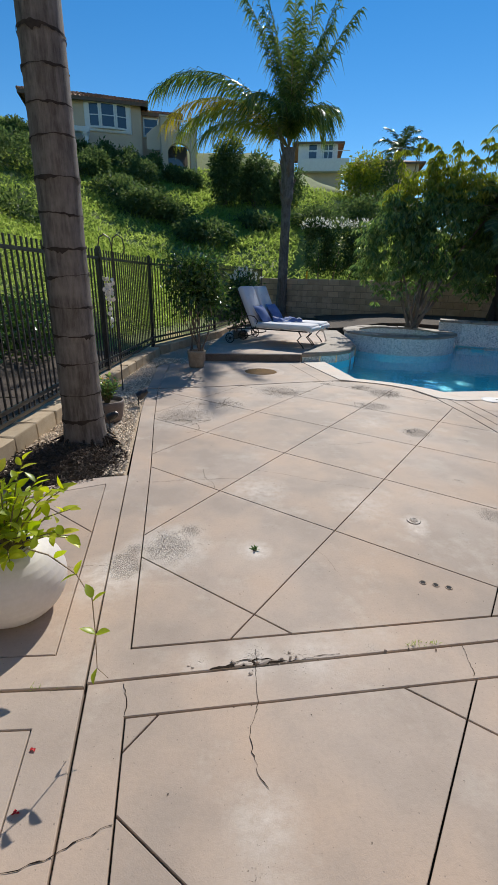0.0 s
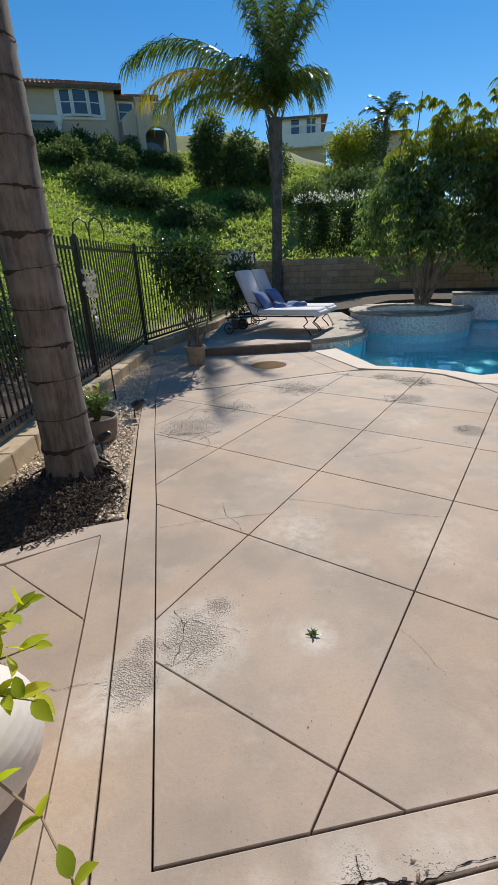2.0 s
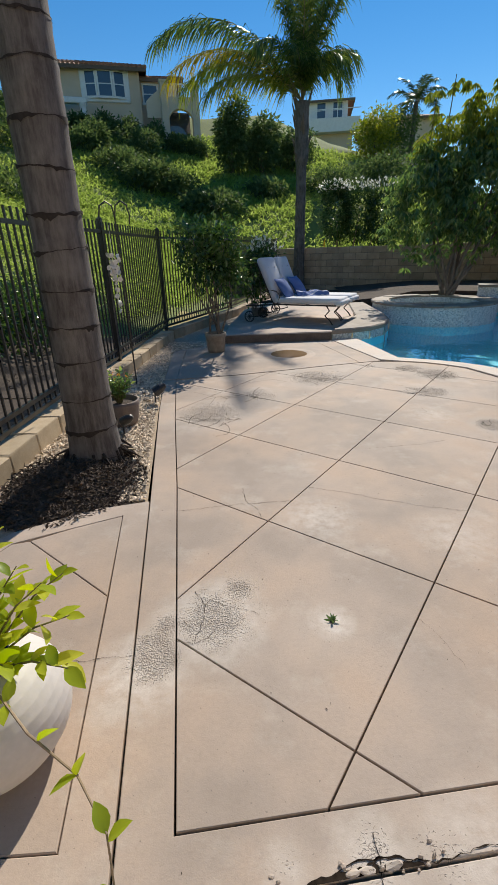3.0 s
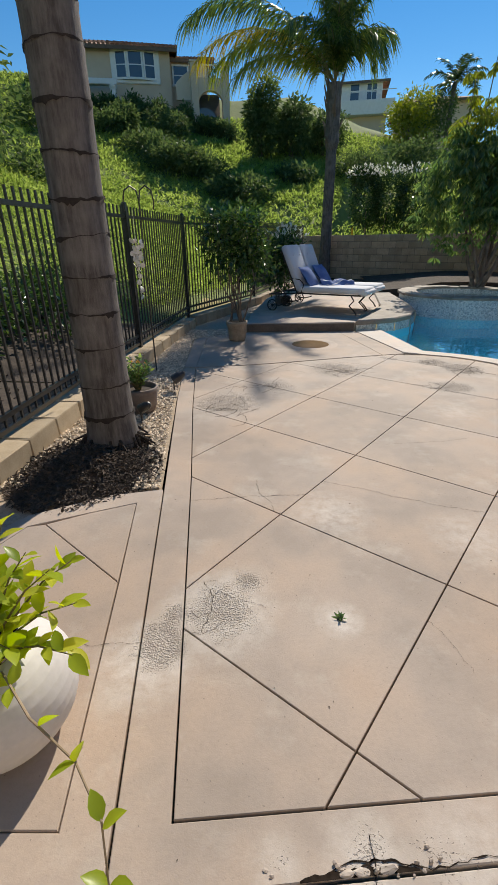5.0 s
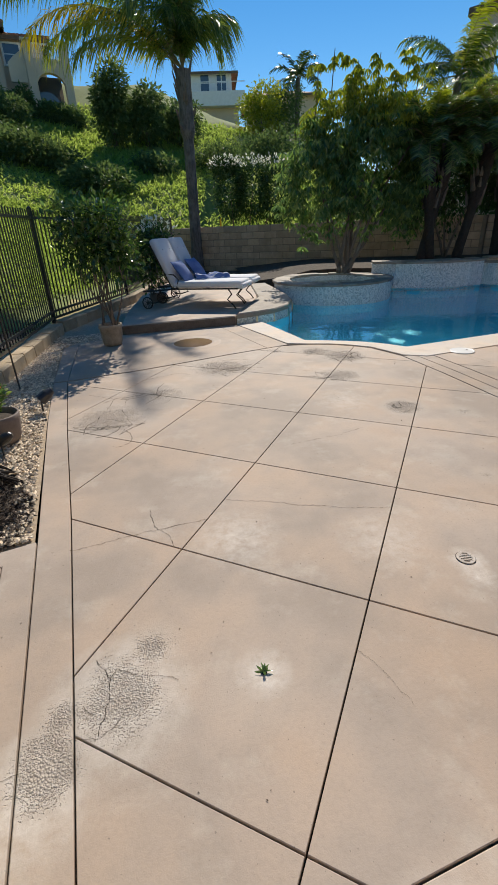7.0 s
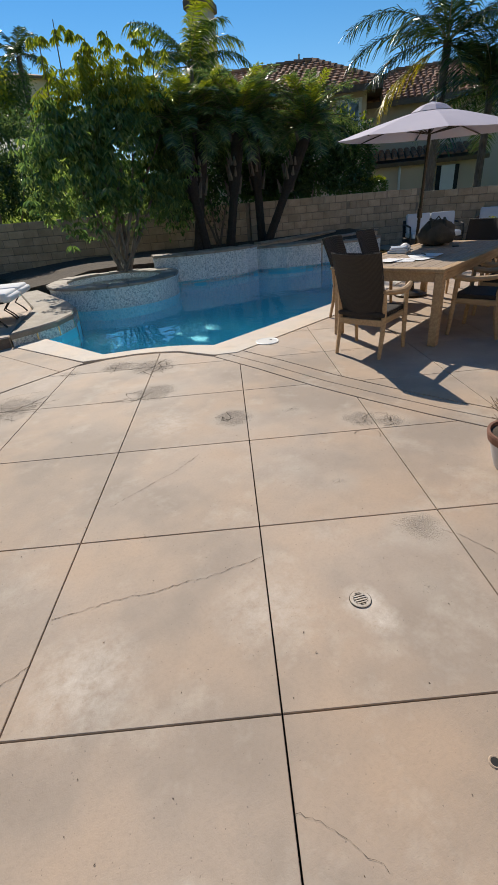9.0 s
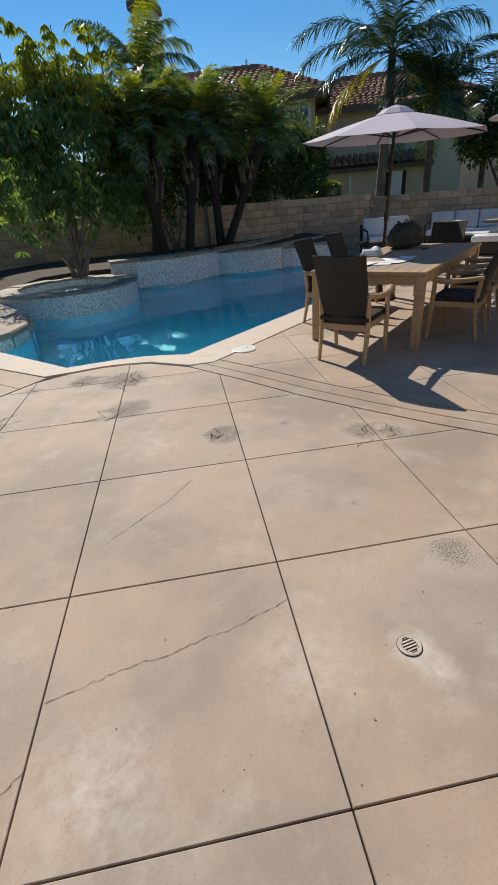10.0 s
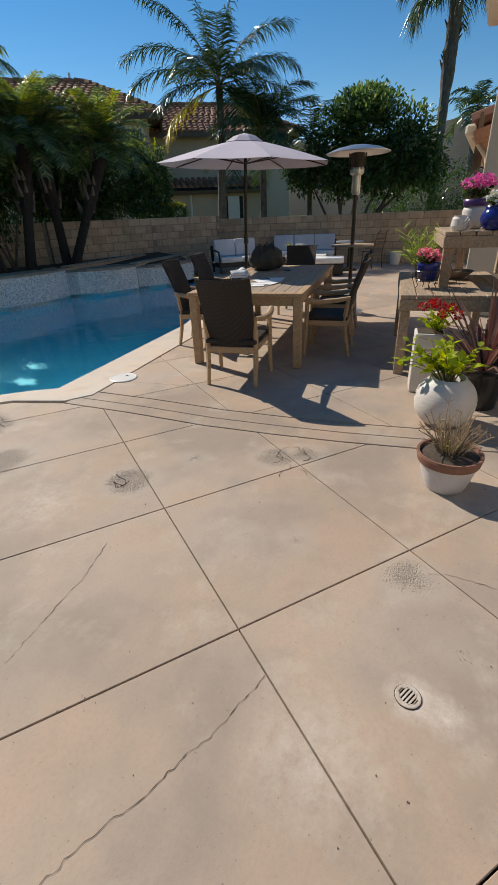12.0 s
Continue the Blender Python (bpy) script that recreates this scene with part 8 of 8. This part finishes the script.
def bistro_chair(m):
    ob = thing("bistro_chair", "dark curved wooden side chair by the wall", "chair", m=m)
    for x, y in ((-0.18, -0.18), (-0.18, 0.18), (0.18, -0.18), (0.18, 0.18)):
        part("leg", tube(bmesh.new(), [(x * 1.15, y * 1.15, 0), (x, y, 0.44)], [0.014, 0.02], 7), M["fascia"], ob)
    part("seat", boxed((0.42, 0.42, 0.04), pose(0, 0, 0.45), 0.015), M["fascia"], ob)
    for s in (-1, 1):
        part("back_post", tube(bmesh.new(), [(-0.19, 0.18 * s, 0.45), (-0.26, 0.19 * s, 0.75), (-0.3, 0.16 * s, 0.92), (-0.38, 0.14 * s, 0.97)], 0.015, 7), M["fascia"], ob)
    for z in (0.62, 0.76, 0.88):
        part("slat", boxed((0.02, 0.36, 0.05), pose(-0.25 - 0.1 * (z - 0.62), 0, z)), M["fascia"], ob)


bistro_chair(pose(13.75, 5.25, 0, 0, 0, 60))
bk = thing("bucket", "small white plastic bucket against the wall", "bucket", m=pose(14.75, 4.78, 0))
part("body", lathe(bmesh.new(), [(0, 0), (0.13, 0), (0.16, 0.3), (0.17, 0.31), (0.17, 0.34), (0.15, 0.33), (0.12, 0.03), (0, 0.03)], 22), M["plastic"], bk)
part("handle", tube(bmesh.new(), [(0.16 * math.cos(a), 0.16, 0.3 - 0.14 * math.sin(a)) for a in (math.pi * k / 8 for k in range(9))], 0.005, 6), M["steel"], bk)


# ---- potting bench and its pots ----
BA = 10.0


def bench(m, size, height, name, label):
    ob = thing(name, label, "bench", "potting bench tiers", m=m)
    L, W = size
    n = round(W / 0.14)
    for k in range(n):
        part("board", boxed((L, W / n - 0.008, 0.035), pose(L / 2, -W * (k + 0.5) / n, height - 0.018), 0.004), M["oldwood"], ob)
    for x in (0.06, L - 0.06):
        part("beam", boxed((0.045, W, 0.1), pose(x - 0.04 if x < 0.5 else x, -W / 2, height - 0.088), 0.004), M["oldwood"], ob)
        for y in (-0.06, -W + 0.06):
            part("leg", boxed((0.09, 0.09, height - 0.036), pose(x + 0.03 if x < 0.5 else x - 0.05, y, (height - 0.036) / 2), 0.005), M["oldwood"], ob)
    for y in (-0.02, -W + 0.02):
        part("side_beam", boxed((L - 0.1, 0.04, 0.1), pose(L / 2, y, height - 0.09), 0.004), M["oldwood"], ob)
    return ob


bench(pose(4.5, 2.98, 0, 0, 0, BA), (1.75, 1.0), 0.76, "potting_bench", "grey weathered timber bench holding flower pots")
bench(pose(4.98, 2.72, 0.762, 0, 0, BA), (1.25, 0.8), 0.49, "potting_shelf", "weathered timber shelf standing on the bench")


def flower_bunch(name, label, root, mat, r=0.12, h=0.14, n=11, green="leaf_mid", head=0.045):
    f = sprays(name, label, "plant", root, fan(14, r, h, n), (0.055, 0.04), green, 7, n)
    rnd = random.Random(n)
    heads = [(r * 0.85 * math.cos(2.4 * k) * math.sqrt(k / n), r * 0.85 * math.sin(2.4 * k) * math.sqrt(k / n), h * (1.1 - 0.25 * k / n) + rnd.uniform(-0.02, 0.03)) for k in range(n)]
    blossoms(f, heads, head, 34, mat)
    return f


pot("blue_pot", "round glossy cobalt blue pot on the shelf", pose(5.16, 2.33, 1.255), [*globe(0.125, 0.19, 0.095), (0.1, 0.195), (0.085, 0.19), (0.08, 0.15)], "blue_pot", 0.16, 0.085, 32)
flower_bunch("white_flowers", "creamy white flowers in the blue pot", (5.16, 2.33, 1.41), "petal_lit_white", 0.1, 0.1, 9)
pot("purple_pot", "white pot with purple rim on the shelf", pose(5.5, 2.52, 1.255), [(0, 0), (0.075, 0), (0.11, 0.06), (0.115, 0.16), (0.1, 0.2), (0.085, 0.2)], "white_pot", 0.17, 0.085, 28)
pt = pot("inner_pot", "purple flower pot set in a white planter", pose(5.5, 2.52, 1.455), [(0.085, 0), (0.115, 0.0), (0.125, 0.06), (0.11, 0.06), (0.1, 0.03)], "purple", 0.04, 0.1, 26)
flower_bunch("magenta_geranium", "magenta geranium in bloom above the purple pot", (5.5, 2.52, 1.49), "petal_magenta", 0.16, 0.17, 12)
for x, y, s in ((5.12, 2.62, 1.0), (5.3, 2.6, 0.85)):
    c = thing("ceramic_jug", "small white ceramic watering jug on the shelf", "jug", "white jugs", m=pose(x, y, 1.255, 0, 0, 40) @ Matrix.Diagonal((s, s, s, 1)))
    part("body", lathe(bmesh.new(), [(0, 0), (0.06, 0), (0.075, 0.04), (0.065, 0.1), (0.05, 0.12), (0.055, 0.13), (0.045, 0.12)], 20), M["white_pot"], c)
    part("handle", tube(bmesh.new(), [(0.05, 0, 0.11), (0.1, 0, 0.11), (0.11, 0, 0.06), (0.065, 0, 0.03)], 0.008, 7), M["white_pot"], c)
    part("spout", tube(bmesh.new(), [(-0.06, 0, 0.04), (-0.1, 0, 0.09), (-0.12, 0, 0.11)], [0.016, 0.011, 0.012], 7), M["white_pot"], c)
ws = thing("wire_stand", "black wire plant stand on the bench", "plant stand", m=pose(4.95, 2.82, 0.763))
bm = bmesh.new()
for zz, rr in ((0.16, 0.115), (0.08, 0.1)):
    tube(bm, [(rr * math.cos(a), rr * math.sin(a), zz) for a in (2 * math.pi * k / 24 for k in range(25))], 0.005, 5)
part("ring", bm, M["metal"], ws)
for k in range(14):
    a = 2 * math.pi * k / 14
    part("wire", tube(bmesh.new(), [(0.115 * math.cos(a), 0.115 * math.sin(a), 0.16), (0.1 * math.cos(a), 0.1 * math.sin(a), 0.08), (0.06 * math.cos(a), 0.06 * math.sin(a), 0.06)], 0.003, 4), M["metal"], ws)
for k in range(4):
    a = 2 * math.pi * k / 4 + 0.4
    part("foot", tube(bmesh.new(), [(0.1 * math.cos(a), 0.1 * math.sin(a), 0.08), (0.08 * math.cos(a), 0.08 * math.sin(a), 0.03), (0.1 * math.cos(a), 0.1 * math.sin(a), 0.0)], 0.004, 5), M["metal"], ws)
pot("dark_blue_pot", "dark blue glazed pot in the wire stand", pose(4.95, 2.82, 0.83), [(0, 0), (0.08, 0), (0.105, 0.14), (0.112, 0.16), (0.098, 0.16), (0.09, 0.12)], "blue_pot", 0.12, 0.095, 26)
flower_bunch("pink_geranium", "bright pink geranium in the wire stand", (4.95, 2.82, 0.95), "petal_pink", 0.125, 0.12, 9, "leaf_mid", 0.038)
bw = thing("shallow_bowl", "grey shallow bowl on the bench", "bowl", m=pose(5.7, 2.6, 0.763))
part("body", lathe(bmesh.new(), [(0, 0), (0.08, 0), (0.16, 0.07), (0.17, 0.08), (0.155, 0.075), (0.07, 0.015), (0, 0.015)], 26), M["grey_pot"], bw)
tp = thing("terracotta_pot", "small terracotta pot lying on the bench", "plant pot", m=pose(5.35, 2.76, 0.85, 90, 0, 40))
part("body", lathe(bmesh.new(), [(0, -0.08), (0.06, -0.08), (0.085, 0.06), (0.095, 0.06), (0.095, 0.1), (0.08, 0.1), (0.055, -0.07), (0, -0.07)], 22), M["terracotta"], tp)
g = sprays("grassy_plant", "spiky yellow-green plant behind the bench", "plant", (5.9, 3.0, 0.76), fan(26, 0.28, 0.5, 30), (0.16, 0.012), "leaf_cover", 8, 30, rich=False)

wp = thing("tall_planter", "tall square white planter box", "planter", m=pose(4.22, 2.66, 0, 0, 0, BA))
part("body", boxed((0.24, 0.24, 0.52), pose(0, 0, 0.26), 0.015, 2), M["white_pot"], wp)
part("soil", boxed((0.2, 0.2, 0.02), pose(0, 0, 0.515)), M["soil"], wp)
flower_bunch("red_geranium", "red geranium with fresh green leaves in the white planter", (4.2, 2.6, 0.5), "petal_red", 0.2, 0.22, 8, "leaf_lime", 0.04)
pot("white_globe_pot", "round white ceramic pot with leafy plant", pose(3.52, 2.43, 0), [*ribbed(globe(0.215, 0.36, 0.12), 0.002, 0.014), (0.125, 0.365), (0.105, 0.36), (0.1, 0.3)], "white_pot", 0.31, 0.1, 44)
sprays("leafy_plant", "lime-green leafy plant spreading from the round pot", "plant", (3.52, 2.43, 0.31), [*fan(15, 0.22, 0.34, 12), (-0.05, 0.36, 0.16), (0.02, 0.42, 0.1), (-0.1, 0.3, 0.24), (0.0, 0.33, 0.3)], (0.08, 0.045), "leaf_lime", 9, 13)


def cordyline(m):
    ob = thing("cordyline", "spiky reddish-brown cordyline with sword leaves", "plant", m=m)
    n = 95
    a, e = RNG.random(n) * 6.28, RNG.uniform(0.35, 1.45, n)
    way = np.stack([np.cos(a) * np.cos(e), np.sin(a) * np.cos(e), np.sin(e)], 1)
    side = unit(np.cross(way, (0.0, 0.0, 1.0)))
    v, f = strips(np.zeros((n, 3)) + (0, 0, 0.28), way, side, RNG.uniform(0.5, 0.98, n), np.full(n, 0.024), RNG.uniform(0.05, 0.45, n))
    raw("leaves", v.tolist(), f, M["leaf_red"], ob)
    part("pot", lathe(bmesh.new(), [(0, 0), (0.13, 0), (0.17, 0.26), (0.18, 0.29), (0.16, 0.29), (0, 0.26)], 24), M["metal"], ob, "black pot")


cordyline(pose(3.98, 2.2, 0))
bp = thing("patterned_pot", "black and white patterned barrel pot beside the bench", "plant pot", m=pose(4.62, 1.98, 0))
part("body", lathe(bmesh.new(), [(0, 0), (0.2, 0), (0.25, 0.2), (0.26, 0.5), (0.2, 0.78), (0.17, 0.8), (0.15, 0.75)], 30), M["metal"], bp)
rnd = random.Random(9)
bm = bmesh.new()
for k in range(120):
    a, zz = rnd.uniform(0, 6.28), rnd.uniform(0.08, 0.72)
    r = float(np.interp(zz, [0, 0.2, 0.5, 0.78], [0.2, 0.25, 0.26, 0.2])) + 0.003
    box(bm, (0.006, rnd.uniform(0.02, 0.05), rnd.uniform(0.012, 0.03)), pose(r * math.cos(a), r * math.sin(a), zz, rnd.uniform(-40, 40), 0, math.degrees(a)))
part("pattern", bm, M["white_pot"], bp, "white brush marks")
rp = pot("dry_plant_pot", "pale ribbed flower pot with terracotta rim", pose(2.61, 2.33, 0), [*ribbed([(0.0, 0), (0.105, 0.0), (0.13, 0.07), (0.155, 0.17)], 0.0025, 0.018), (0.16, 0.172)], "ribbed_pot", 0.208, 0.158, 44)
part("rim", lathe(bmesh.new(), [(0.158, 0.17), (0.168, 0.172), (0.178, 0.215), (0.176, 0.228), (0.162, 0.226), (0.156, 0.2), (0.15, 0.17)], 44), M["terracotta"], rp, "terracotta rim")
dp = sprays("dry_plant", "bare dried plant with a few green shoots", "plant", (2.61, 2.33, 0.21), fan(6, 0.1, 0.1, 40), (0.025, 0.012), "leaf_lime", 4, 40)
bm = bmesh.new()
rnd = random.Random(41)
for k in range(62):
    a, r = rnd.uniform(0, 6.28), rnd.uniform(0.04, 0.2)
    h = rnd.uniform(0.08, 0.24) if k else 0.36
    p0, p1 = Vector((r * 0.3 * math.cos(a), r * 0.3 * math.sin(a), 0)), Vector((r * math.cos(a), r * math.sin(a), h))
    mid = p0.lerp(p1, 0.5) + Vector((rnd.uniform(-0.02, 0.02), rnd.uniform(-0.02, 0.02), 0.02))
    tube(bm, [p0, mid, p1], [0.0034, 0.0028, 0.0018], 5)
    for j in range(3):
        q = mid.lerp(p1, rnd.random())
        tube(bm, [q, q + Vector((rnd.uniform(-0.035, 0.035), rnd.uniform(-0.035, 0.035), rnd.uniform(0.01, 0.04)))], [0.002, 0.0013], 4)
part("twig", bm, M["twig"], dp, "dry brown twigs")
# pool return fitting on the raised wall
pr = thing("pool_fitting", "small white pool return fitting on the mosaic wall", "pool fitting", m=pose(5.62, 11.38, -0.06, 90, 0, -40))
part("ring", lathe(bmesh.new(), [(0.05, 0), (0.085, 0.0), (0.085, 0.03), (0.05, 0.05), (0.03, 0.03)], 20), M["plastic"], pr)


# wall lantern on the house and a leaning screen by the bench
w = thing("wall_lantern", "black carriage lantern on the house wall", "lantern", m=pose(9.3, 2.62, 1.75))
part("bracket", tube(bmesh.new(), [(0, -0.1, 0.2), (0, 0.06, 0.26), (0, 0.14, 0.2)], 0.012, 8), M["metal"], w)
part("cap", lathe(bmesh.new(), [(0.1, 0.1), (0.02, 0.18), (0, 0.2)], 6, pose(0, 0.14, 0)), M["metal"], w)
part("cage", lathe(bmesh.new(), [(0.05, -0.14), (0.08, 0.1), (0.07, 0.1), (0.045, -0.13)], 6, pose(0, 0.14, 0)), M["metal"], w)
part("pane", lathe(bmesh.new(), [(0.04, -0.12), (0.065, 0.09)], 6, pose(0, 0.14, 0)), M["trim"], w, "frosted lantern glass")

block_wall("wall_back", *WALL_BACK, -0.1, 1.5, "tan slump block garden wall behind the pool")
block_wall("wall_middle", *WALL_MID, -0.1, 1.5, "tan slump block garden wall behind the pool")
block_wall("wall_corner", *WALL_TURN, -0.3, 1.5, "tan slump block garden wall beside the patio")
block_wall("wall_right", *WALL_RIGHT, -0.2, 1.4, "tan slump block garden wall behind the patio sofas")
